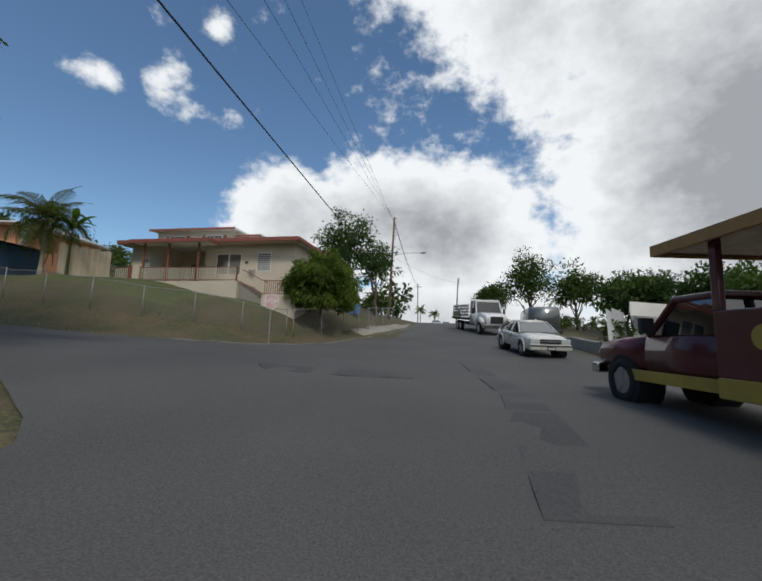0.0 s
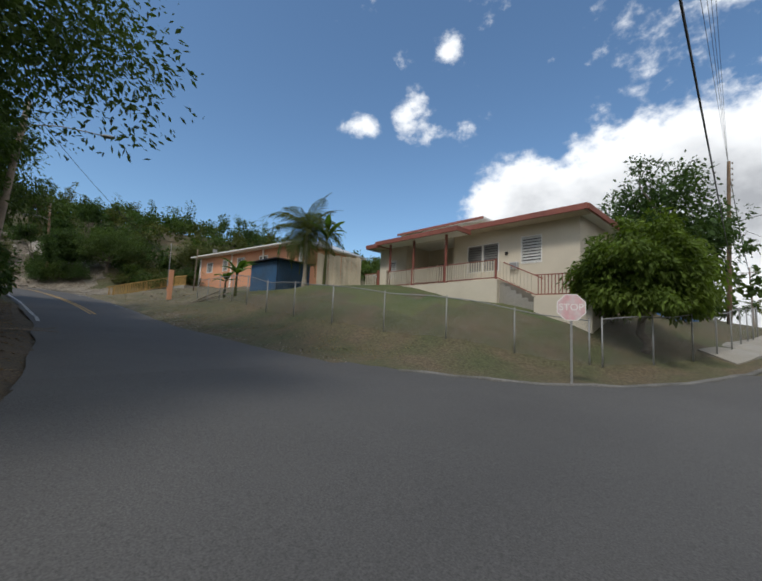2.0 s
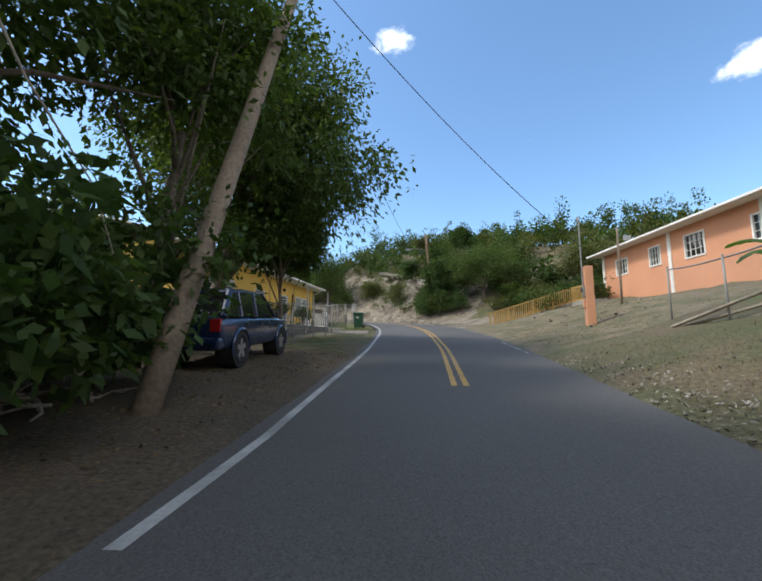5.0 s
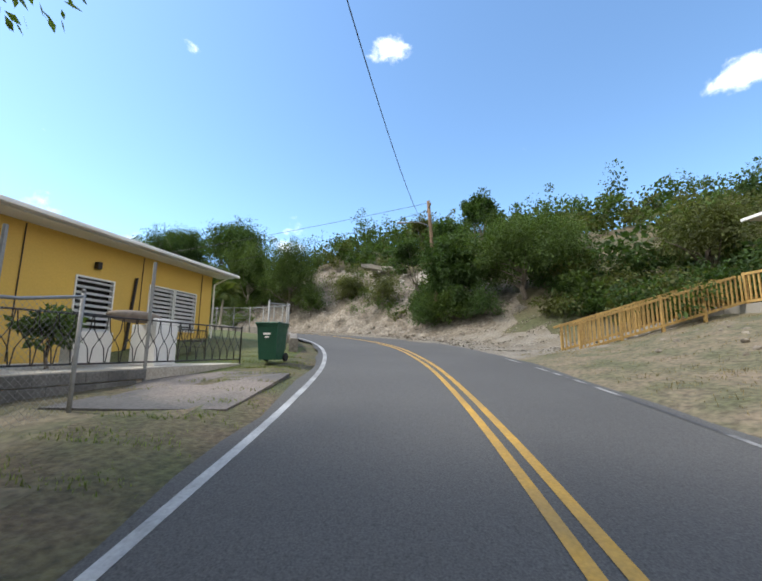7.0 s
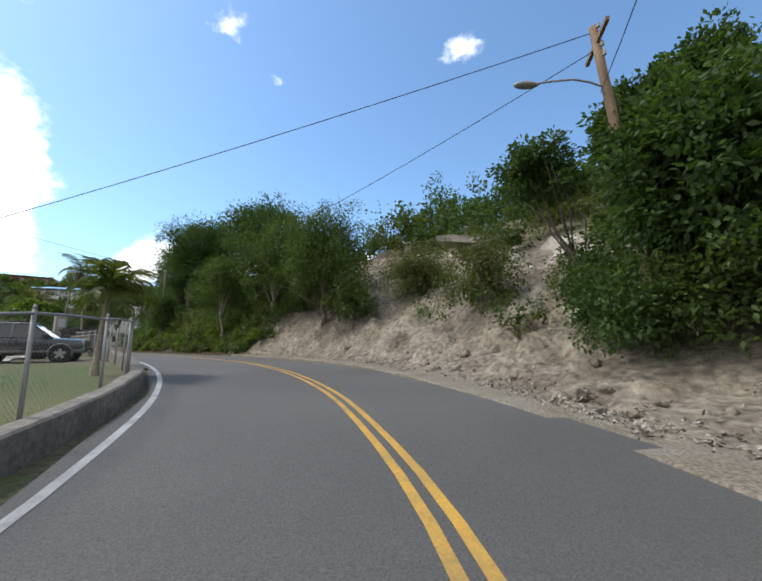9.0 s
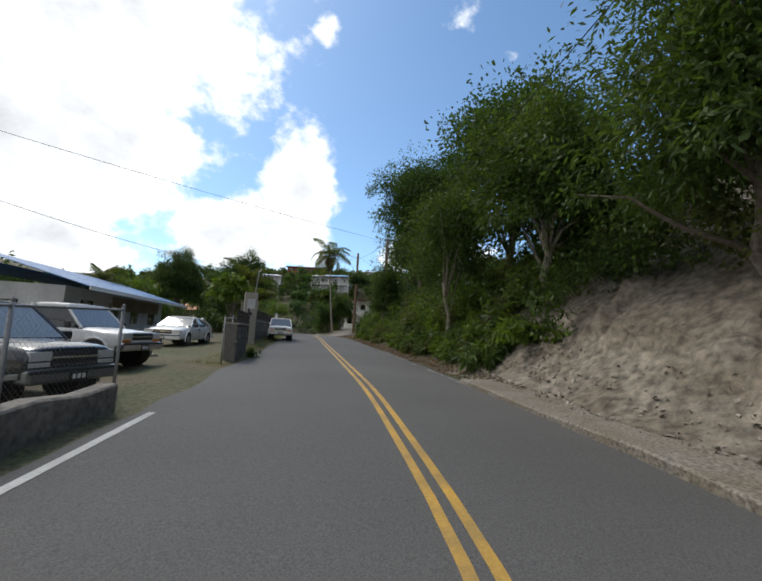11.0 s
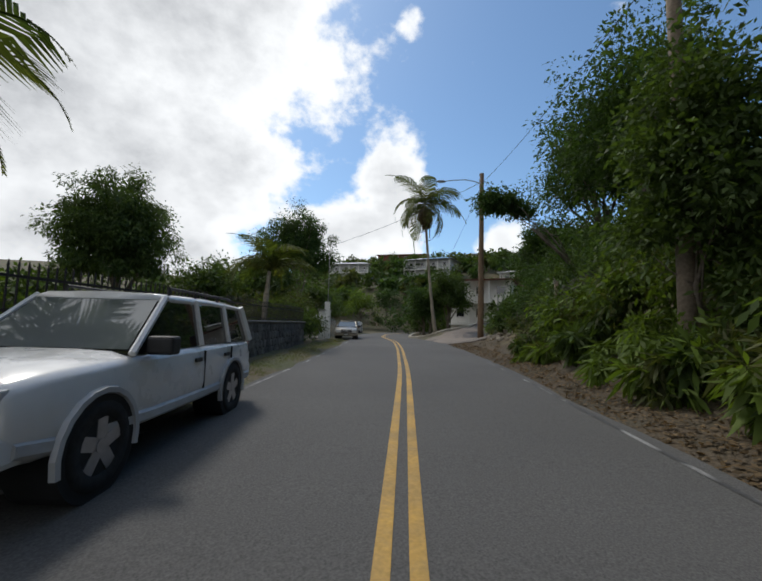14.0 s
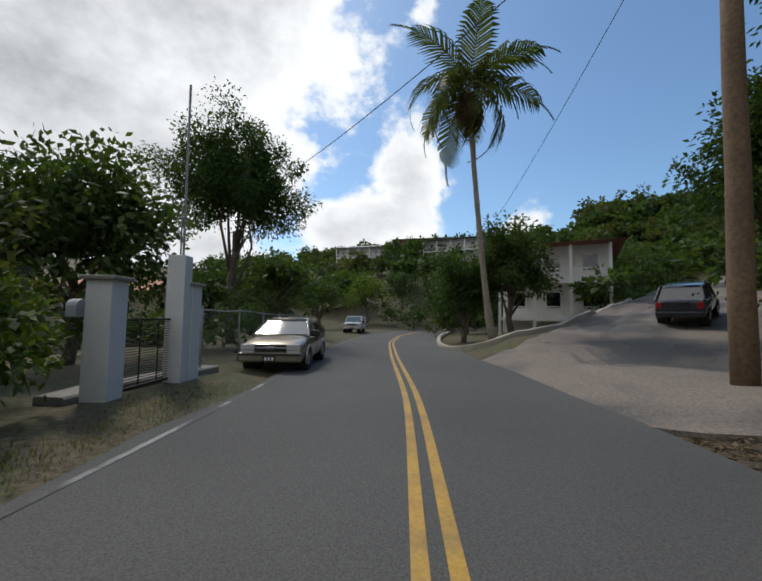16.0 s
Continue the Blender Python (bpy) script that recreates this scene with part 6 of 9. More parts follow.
for i, (x, y, r, h) in enumerate([(17, 37, 2.6, 3.4), (19.5, 33, 2.4, 3.0), (18.5, 29, 2.4, 3.0), (20, 25, 2.6, 3.2), (19, 20.5, 2.2, 2.8), (22, 17, 2.6, 3.2), (24, 40, 3, 3.6), (27, 30, 3, 3.4), (11.5, 47, 2.2, 3.2)]):
    tree("tree", "leafy green tree in the row beyond the street", (x, y), h, (r, r, r * .85), (leaf_mid, leaf_dark)[i % 2], 54, 64, .26, .13, 30 + i, group="row of trees beyond the street")
for i, (x, y) in enumerate([(5.0, 88), (8.5, 92), (13, 86)]):
    palm("palm_tree", "small palm beyond the crest of the street", (x, y, 4), (x, y, 8.2 - i * .5), 11, 1.8, .5, .6, .11, 50 + i)
palm("palm_tree", "leaning coconut palm with yellowing fronds beside the house", (-24.1, 24.3), (-24.6, 24.7, 8.9), 28, 3.5, .85, .68, .14, 61, dead=2, low=-35)
banana("banana plant with broad torn leaves by the shed", (-28.4, 21.8), 1.9, 9, 1.8, 62)
banana("banana plant beside the chain-link fence", (-30.0, 21.9), 1.5, 7, 1.4, 63)
banana("tall banana plant behind the palm", (-22.9, 25.0), 3.9, 8, 2.0, 64)
# the cut and the bend
scrub("pole_bushes", "dark leafy bushes at the foot of the lamp pole", [(-63.2, 18.0, 1.2, 2.6), (-64.8, 19.0, 1.3, 3.4), (-62.0, 19.4, 1.2, 2.6), (-66.0, 17.9, .9, 1.8), (-60.8, 20.6, 1.2, 2.4), (-62.8, 21.4, 1.6, 3.6), (-65.6, 17.2, 1.1, 2.8), (-64.6, 16.9, 1.1, 2.4), (-63.4, 17.0, 1.0, 2.4), (-67.4, 17.8, .9, 2.0)], [leaf_dark, leaf_mid], 70, .13, 2400)
scrub("slope_bushes", "shaded bushes between the lamp pole and the wooden stair", [(rs.uniform(-62, -51), rs.uniform(24.0, 30), rs.uniform(1.0, 1.8), rs.uniform(1.2, 2.6)) for _ in range(34)], [leaf_dark, leaf_mid, leaf_olive], 71, .2, 700)
scrub("drive_woods", "dark bushes on the slope above the drive", [(rs.uniform(-150, -116), rs.uniform(-36, -12), rs.uniform(1.4, 3.0), rs.uniform(2.4, 5.0)) for _ in range(70)], greens0, 72, .32, 180)
scrub("drive_woods", "shaded undergrowth beneath the dark trees by the drive", [(rs.uniform(-117, -102.5), rs.uniform(-36.5, -27), rs.uniform(1.4, 2.2), rs.uniform(3.2, 6.4)) for _ in range(34)], [leaf_dark], 77, .18, 520)
scrub("drive_woods", "garden trees and bushes beyond the drive", [(rs.uniform(-152, -116), rs.uniform(-84, -58), rs.uniform(1.4, 3.0), rs.uniform(2.4, 5.0)) for _ in range(60)], greens0, 73, .34, 170)
scrub("drive_woods", "bushes on the bank beside the drive", [(x, -43.2 - (x + 110) * -.17 + q, r, h) for x, q, r, h in [(rs.uniform(-146, -112), rs.uniform(3.4, 10), rs.uniform(1.0, 2.0), rs.uniform(1.6, 3.4)) for _ in range(40)]], greens0, 76, .26, 220)
scrub("far_woods", "wooded hill above the concrete drive", [(rs.uniform(-250, -126), rs.uniform(-46, 20), rs.uniform(2.4, 4.6), rs.uniform(3, 6.5)) for _ in range(170)], greens0, 74, 1.0, 46)
scrub("far_woods", "wooded slope behind the verandah house", [(rs.uniform(-240, -134), rs.uniform(-100, -56), rs.uniform(2.4, 4.6), rs.uniform(3, 6)) for _ in range(120)], greens0, 75, 1.0, 46)
tree("tree", "dark tree smothering the lamp pole with leaves", (-63.6, 19.2), 3.3, (1.9, 1.9, 3.0), leaf_dark, 150, 130, .19, .14, 71, clump_size=.28)
tree("tree", "dark creeper mass at the head of the lamp pole", (-65.6, 18.9), 5.4, (1.4, 1.3, 1.3), leaf_dark, 70, 110, .18, .10, 72, clump_size=.34)
tree("tree", "dark broad-leaved tree leaning out above the cut", (-66.6, 17.4), 11.9 - ground_z(-66.6, 17.4), (1.7, 1.2, 1.3), leaf_dark, 34, 120, .15, .07, 83, (.1, -1.4), clump_size=.36)
tree("tree", "tall tree rising behind the lamp pole", (-68.6, 22.6), 16.4 - ground_z(-68.6, 22.6), (1.5, 1.4, 1.8), leaf_dark, 60, 100, .2, .11, 84, clump_size=.36)
tree("tree", "wide feathery green tree above the stony drive", (-61.4, 23.4), 3.0, (4.2, 3.6, 2.7), leaf_mid, 220, 130, .15, .16, 73, slim=.3, clump_size=.28)
tree("tree", "feathery tree on the slope behind the salmon house", (-56.5, 31.5), 2.8, (3.0, 2.8, 2.2), leaf_olive, 80, 75, .18, .14, 74, slim=.3)
tree("tree", "bright feathery tree at the end of the cut", (-77.6, 4.4), 3.9, (3.2, 3.0, 4.0), leaf_mid, 230, 110, .16, .14, 75, slim=.3, clump_size=.28)
tree("tree", "broad-leaved roadside tree with a pale trunk", (-82.0, -1.6), 13.2 - ground_z(-82.0, -1.6), (3.2, 3.0, 3.6), leaf_mid, 200, 110, .17, .16, 76, bark_mat=pale_bark, clump_size=.3)
tree("tree", "tall dark tree on the hill above the bend", (-86.6, -5.2), 17.0 - ground_z(-86.6, -5.2), (4.6, 4.2, 4.0), leaf_dark, 220, 100, .22, .2, 77, clump_size=.27)
tree("tree", "slim tree with pale leaning trunk beside the lane", (-82.6, -6.6), 4.8, (2.2, 2.2, 2.9), leaf_mid, 130, 120, .13, .10, 78, bark_mat=pale_bark)
tree("tree", "lone thin tree on the skyline of the cut", (-80.0, 19.0), 3.8, (1.5, 1.5, 1.6), leaf_olive, 34, 60, .2, .09, 79)
tree("bush", "yellow-green bush growing out of the cut", (-75.0, 11.0), 1.0, (2.2, 1.8, 1.7), leaf_olive, 110, 90, .12, .05, 80)
tree("bush", "ragged bush on the ledge of the cut", (-70.6, 14.2), 1.5, (2.0, 1.7, 1.7), leaf_olive, 50, 70, .13, .05, 81)
scrub("foot_bushes", "green bushes crowding the foot of the cut", [(-77.4, 5.4, 1.3, 2.6), (-78.4, 3.9, 1.4, 2.8), (-76.6, 7.0, 1.1, 2.0), (-79.6, 2.2, 1.4, 2.8), (-78.6, 6.2, 1.4, 3.0), (-80.4, .6, 1.3, 2.6)], [leaf_mid, leaf_olive], 29, .13, 1100)
tree("bush", "drooping bush at the foot of the cut", (-75.6, 7.0), 1.5, (1.7, 1.5, 1.8), leaf_mid, 50, 70, .14, .05, 82)
# beside the stone wall
tree("tree", "great dark tree arching over the lane from the bank", (-94.0, -11.5), 17.4 - ground_z(-94.0, -11.5), (4.3, 4.1, 3.5), leaf_dark, 330, 150, .17, .28, 91, (3.5, -3.0), limb_count=16, bark_mat=pale_bark, clump_size=.26)
tree("tree", "tree wrapped in creepers round the grey pole", (-92.2, -21.0), 3.0, (1.5, 1.4, 3.6), leaf_mid, 130, 100, .14, .05, 92, clump_size=.3)
tree("tree", "dark tree on the bank behind the meter post", (-105.5, -28.5), 8.4, (4.6, 4.4, 5.4), leaf_dark, 190, 95, .23, .22, 93, clump_size=.28)
tree("tree", "dark tree with a long bough reaching out over the lane", (-101.5, -28.0), 13.7 - ground_z(-101.5, -28.0), (1.5, .8, .6), leaf_dark, 50, 90, .14, .07, 85, (5.0, -2.0), limb_count=7, clump_size=.42)
tree("tree", "dark spreading tree over the drive", (-110.8, -33.5), 7.8, (4.8, 4.6, 5.6), leaf_dark, 200, 95, .23, .26, 94, (.0, -.6), limb_count=14, clump_size=.26)
tree("tree", "leafy tree on the bank above the bushes", (-96.5, -17.5), 3.6, (2.6, 2.6, 2.4), leaf_mid, 80, 75, .24, .15, 95)
tree("tree", "smaller dark tree on the bank of the drive", (-111.2, -39.4), 5.6, (2.6, 2.5, 3.4), leaf_dark, 150, 90, .22, .18, 89, clump_size=.3)
tree("tree", "rounded tree beside the leaning palm", (-110.6, -51.6), 4.4, (2.3, 2.2, 2.9), leaf_mid, 100, 70, .24, .18, 96)
tree("tree", "dark tree before the verandah house", (-108.8, -54.0), 3.2, (2.2, 2.2, 2.6), leaf_dark, 80, 70, .24, .16, 97)
palm("palm_tree", "tall leaning coconut palm with hanging dead fronds on the island", (-107.4, -49.6), (-105.6, -49.6, 20.6), 16, 5.2, 1.15, .86, .16, 98, dead=6, low=-30, high=62, bend=.7, width=.13)
palm("palm_tree", "stout arching palm behind the railed wall", (-79.9, -23.9), (-79.9, -23.7, 10.8), 11, 3.0, .75, .98, .095, 99, low=30, high=76, bulge=1.3, width=.075)
palm("palm_tree", "arching palm behind the dark railings", (-87.3, -37.3), (-87.5, -37.3, 10.6), 11, 3.2, .8, .98, .12, 100, low=28, high=76, bulge=1.4, width=.085)
palm("palm_tree", "short full palm beside the parking", (-62.8, 3.1), (-62.9, 3.2, 8.2), 12, 1.7, .55, .9, .09, 101, low=5, high=75)
palm("palm_tree", "small palm in the gardens beyond the parking", (-72, -32), (-72, -32, 10.5), 13, 2.2, .6, .65, .12, 102, low=-10)
tree("mango_tree", "dense upright tree with drooping leaves beyond the wall", (-80.4, -42.4), 11.6 - ground_z(-80.4, -42.4), (2.8, 2.7, 3.9), leaf_mid, 260, 130, .19, .2, 103, slim=.3, droop=1.0, clump_size=.24)
tree("tree", "big open tree behind the white gateposts", (-95.0, -58.5), 8.6, (4.2, 4.0, 4.6), leaf_dark, 150, 190, .19, .22, 104, clump_size=.24)
tree("tree", "broad green tree behind the gate", (-89.6, -48.5), 3.6, (3.2, 3.0, 3.0), leaf_mid, 120, 75, .24, .16, 105)
tree("tree", "low tree full of reddish seed pods beyond the wall", (-85.4, -45.0), 3.2, (2.6, 2.4, 2.2), leaf_mid, 70, 70, .22, .14, 106)
tree("tree", "papaya tree with broad splayed leaves behind the gate column", (-77.6, -20.0), 3.2, (1.3, 1.3, 1.0), leaf_bright, 22, 40, .28, .08, 107, slim=.7, limb_count=10)
scrub("hedge", "leafy garden hedge grown over the end of the wall", [(-88.6, -36.9, .8, 1.9), (-89.3, -37.4, .9, 2.1), (-89.8, -38.1, 1.0, 2.2), (-90.2, -38.9, 1.0, 2.3), (-90.7, -39.6, .9, 2.1), (-91.0, -40.3, .7, 1.8), (-88.4, -38.4, 1.3, 2.9), (-89.2, -40.0, 1.4, 3.2), (-90.0, -41.5, 1.3, 3.0), (-87.4, -39.8, 1.5, 3.2)], [leaf_mid, leaf_bright, leaf_olive], 108, .13, 900)
tree("bush", "low weedy bush at the foot of the wall", (-74.4, -9.6), .28, (.3, .3, .28), leaf_mid, 9, 30, .09, .02, 110)
for i, (x, y, r, h, mat) in enumerate([(-98, -62, 3, 4, leaf_mid), (-101, -72, 3.4, 4.4, leaf_dark), (-108, -84, 3.6, 4.6, leaf_mid), (-116, -86, 3.4, 4.0, leaf_bright), (-123, -88, 3.4, 4.6, leaf_dark), (-122, -74, 3.0, 4.2, leaf_dark), (-128, -76, 3.2, 4.2, leaf_mid),
                                       (-117, -64, 2.8, 3.8, leaf_dark), (-126, -66, 3.2, 4.6, leaf_mid), (-94, -70, 3, 4.2, leaf_dark), (-134, -84, 3.4, 5, leaf_dark), (-104, -92, 3.6, 5, leaf_dark), (-76, -46, 2.4, 2.8, leaf_mid), (-70, -40, 2.8, 3.6, leaf_dark), (-82, -56, 2.6, 3.2, leaf_mid), (-66, -33, 2.6, 3.6, leaf_dark), (-75, -36, 2.4, 3.2, leaf_bright), (-130, -56, 3, 4, leaf_mid), (-136, -62, 3.4, 5, leaf_dark)]):
    tree("tree", "leafy tree in the gardens where the lane bends away", (x, y), h, (r, r, r * .85), mat, 46, 60, .30, .16, 130 + i, group="garden trees at the far bend")

def bank_spots(count, x0, x1, lo, hi, r0, r1, h0, h1, side=1):
    out = []
    while len(out) < count:
        i = lane_i[int(rs.uniform(x0, x1))]
        past = rs.uniform(lo, hi)
        d = side * ((LANE_RIGHT if side > 0 else LANE_LEFT)[i] + past)
        x, y = LANE[i, :2] + LANE_N[i] * d + rs.normal(0, .4, 2)
        k, q = nearest(LANE, LANE_N, [x], [y])
        if abs(q[0]) < 3.6 + lo * .8:
            continue
        kd, qd = nearest(DRIVE, side_normals(DRIVE), [x], [y])
        if abs(qd[0]) < 4.6 and x < -97:
            continue
        if side > 0 and -53.5 < x < -30 and 19 < y < 42:
            continue
        if -63 < x < -49 and 17 < y < 25:
            continue
        f = rs.random()
        out.append((x, y, r0 + (r1 - r0) * f, h0 + (h1 - h0) * rs.random()))
    return out


greens = [leaf_mid, leaf_dark, leaf_olive, leaf_mid]
scrub("hillside_scrub", "dense green scrub covering the hill above the lane", bank_spots(330, -112, -50, 11, 58, 1.6, 3.2, 2.2, 5.0), greens, 5, .44, 105)
scrub("hillside_scrub", "scrub on the hill behind the salmon and cream houses", [(rs.uniform(-75, 0), rs.uniform(46, 95), rs.uniform(1.8, 3.4), rs.uniform(2.5, 5.5)) for _ in range(140)], greens, 6, .5, 95)
scrub("ledge_scrub", "thin dry bushes clinging to the cut", bank_spots(60, -79, -62, 3.4, 10, .6, 1.4, .9, 2.2), [leaf_olive, leaf_mid], 8, .13, 260)
scrub("cut_top_scrub", "bushes hanging over the top of the cut", bank_spots(110, -86, -58, 9, 18, 1.0, 2.0, 1.6, 3.6), [leaf_olive, leaf_mid, leaf_dark], 9, .21, 260)
scrub("bank_bushes", "dense leafy bushes crowding the bank beside the lane", bank_spots(145, -91, -75.5, 1.6, 6.5, .7, 1.4, 1.0, 2.8), [leaf_mid, leaf_bright, leaf_mid, leaf_olive], 10, .20, 430, slim=.32, droop=.7)
scrub("bank_bushes", "taller bushes higher on the bank", bank_spots(85, -92, -75, 6, 13, 1.2, 2.0, 1.4, 2.8), greens, 11, .24, 420)
scrub("garden_scrub", "mixed garden bushes beyond the walls", [(x, y, rs.uniform(1.0, 2.2), rs.uniform(1.4, 3.2)) for x, y in [(rs.uniform(-100, -66), rs.uniform(-75, -34)) for _ in range(90)] if y < -36 and nearest(LANE, LANE_N, [x], [y])[1][0] < -7], greens, 12, .26, 260)
scrub("far_woods", "wooded hillside with houses beyond the bend", [(x, y, rs.uniform(2.2, 4.5), rs.uniform(3, 7)) for x, y in [(rs.uniform(-215, -95), rs.uniform(-215, -80)) for _ in range(330)] if y < -92 or x < -130], greens, 13, 1.05, 34)
scrub("valley_woods", "wooded slopes beyond the parking", [(rs.uniform(-95, 10), rs.uniform(-190, -62), rs.uniform(2.2, 4.2), rs.uniform(3, 6)) for _ in range(140)], greens, 14, .8, 60)
scrub("yard_shrubs", "tangled undergrowth behind the sheet fence", [(rs.uniform(-34, -10), rs.uniform(-1.5, 3.2), rs.uniform(1.2, 2.0), rs.uniform(3.0, 6.0)) for _ in range(60)], [leaf_mid, leaf_dark, leaf_mid], 15, .19, 420)
scrub("yard_shrubs", "leafy undergrowth round the foot of the leaning pole", [(rs.uniform(-27.5, -22.6), rs.uniform(6.4, 9.3), rs.uniform(.6, 1.3), rs.uniform(1.4, 3.6)) for _ in range(34)], [leaf_mid, leaf_dark], 16, .17, 420)
scrub("yard_shrubs", "tall dark shrubs between the fence and the yellow house", [(rs.uniform(-32, -25), rs.uniform(2.5, 6.0), rs.uniform(1.2, 1.8), rs.uniform(3.0, 4.6)) for _ in range(16)], [leaf_dark, leaf_mid], 18, .2, 360)
scrub("hillside_scrub", "thin taller trees standing out of the scrub", bank_spots(56, -86, -50, 18, 46, .8, 1.5, 5.0, 8.0), [leaf_olive, leaf_dark, leaf_mid], 19, .30, 190)
scrub("wall_weeds", "weeds along the foot of the retaining wall", [(*along(rs.uniform(-95.2, -91.5), rs.uniform(5.6, 7.4)), rs.uniform(.4, .8), rs.uniform(.5, 1.4)) for _ in range(36)], [leaf_dark, leaf_olive, leaf_mid], 20, .16, 300, slim=.25, droop=.6)
scrub("wall_creeper", "dark creeper hanging over the mossy retaining wall", [(-101.0 + 4.6 * f - .15, -35.4 + 9.6 * f + .2, .55, 1.6 + 1.2 * f) for f in np.linspace(0, 1, 16)] + [(-102.2 + 4.6 * f, -34.6 + 9.6 * f, 1.1, 2.6 + f) for f in np.linspace(0, 1, 12)], [leaf_dark, leaf_mid], 28, .13, 900)
scrub("yard_trees", "dark wood standing behind the sheet fence", [(rs.uniform(-42, -8), rs.uniform(-9, -1), rs.uniform(2.2, 3.2), rs.uniform(4.5, 7.5)) for _ in range(30)], [leaf_mid, leaf_olive], 21, .30, 300)
scrub("street_shrubs", "weeds and bushes along the far side of the street", [(rs.uniform(11.5, 17), rs.uniform(6, 44), rs.uniform(.5, 1.2), rs.uniform(.6, 1.6)) for _ in range(50)], [leaf_mid, leaf_olive], 17, .17, 320)


def grass(name, label, spots, tall, mat, seed, width=.012):
    """Blades of grass as one object; spots of x, y."""
    r = np.random.default_rng(seed)
    spots = np.asarray(spots, float)
    z = height(spots[:, 0], spots[:, 1])
    n = len(spots)
    base = np.stack([spots[:, 0], spots[:, 1], z - .01], 1)
    a = r.uniform(0, 2 * np.pi, n)
    h = tall * r.uniform(.4, 1.3, (n, 1))
    w = np.stack([np.cos(a), np.sin(a), 0 * a], 1) * width
    lean = np.stack([np.cos(a + 1.3), np.sin(a + 1.3), 0 * a], 1) * h * r.uniform(.1, .7, (n, 1))
    tip = base + lean + np.array([0, 0, 1]) * h
    mid = base + lean * .35 + np.array([0, 0, 1]) * h * .55
    q = np.stack([base - w, base + w, mid + w * .8, mid - w * .8], 1).reshape(-1, 3)
    q2 = np.stack([mid - w * .8, mid + w * .8, tip + w * .1, tip - w * .1], 1).reshape(-1, 3)
    v = np.concatenate([q, q2])
    return tagged(new(name, fast_mesh(name, v, quad_faces(len(v)), mat)), label, "grass", kind="stuff")


def tufts(count, x0, x1, lo, hi, side, per=14, spread=.12):
    out = []
    for _ in range(count):
        st = rs.uniform(x0, x1)
        edge = np.interp(-st, -LANE[:, 0], LANE_RIGHT if side > 0 else LANE_LEFT)
        p = np.array(along(st, side * (edge + spread + rs.uniform(lo, hi))))
        out += [tuple(p + rs.normal(0, spread, 2)) for _ in range(per)]
    return out


grass("verge_grass", "dry grass tufts on the bank below the lawn", tufts(1200, -32, -12, .2, 7, 1, 9, .2), .06, grass_dry, 21, .006)
grass("verge_grass", "short green grass beside the yard of the yellow house", tufts(1150, -50, -33, .15, 2.4, -1, 9, .2), .05, grass_green, 22, .006)
grass("verge_grass", "dry grass on the earth bank", tufts(1150, -50, -33, .3, 8, 1, 9, .22), .06, grass_dry, 23, .006)
grass("verge_grass", "grass along the foot of the stone wall", tufts(1350, -97, -76, .12, 1.0, -1, 9, .16), .055, grass_green, 24, .006)
scrub("bank_bushes", "drooping long-leaved plants at the foot of the bank", bank_spots(150, -91.5, -76, .8, 2.4, .35, .7, .5, 1.1), [leaf_mid, leaf_olive, leaf_bright], 25, .34, 420, slim=.16, droop=1.1)
grass("island_grass", "dry grass on the island with the palm", [(x, y) for x, y in zip(rs.uniform(-119, -105, 2600), rs.uniform(-62, -49, 2600)) if (x + 112) * .8 - (y + 55) * -.2 < 9], .08, grass_dry, 26, .007)
grass("corner_grass", "rough grass by the cracked pavement", [(x, y) for x, y in zip(rs.uniform(-13, -2.6, 5200), rs.uniform(-4, 9, 5200)) if .1 < np.interp(x, LOW_X, LOW_Y) - y < (.7 if x > -9 else 3)], .07, grass_green, 27, .006)

# ---- vehicles ----


def loft(rings, cap=True):
    n = len(rings[0])
    verts = [p for r in rings for p in r]
    faces = []
    for i in range(len(rings) - 1):
        for k in range(n):
            faces.append((i * n + k, i * n + (k + 1) % n, (i + 1) * n + (k + 1) % n, (i + 1) * n + k))
    if cap:
        faces += [tuple(range(n))[::-1], tuple((len(rings) - 1) * n + k for k in range(n))]
    bm = bmesh.new()
    vs = [bm.verts.new(v) for v in verts]
    for f in faces:
        bm.faces.new([vs[i] for i in f])
    return bm


def body_ring(x, zb, zt, hw, crown=0.03):
    half = [(hw * .80, zb), (hw * .95, zb + .05), (hw, zb + (zt - zb) * .35), (hw, zb + (zt - zb) * .62), (hw * .965, zt - .07), (hw * .90, zt - .02), (hw * .70, zt + crown * .6), (hw * .35, zt + crown)]
    return [(x, y, z) for y, z in half] + [(x, -y, z) for y, z in half[::-1]]


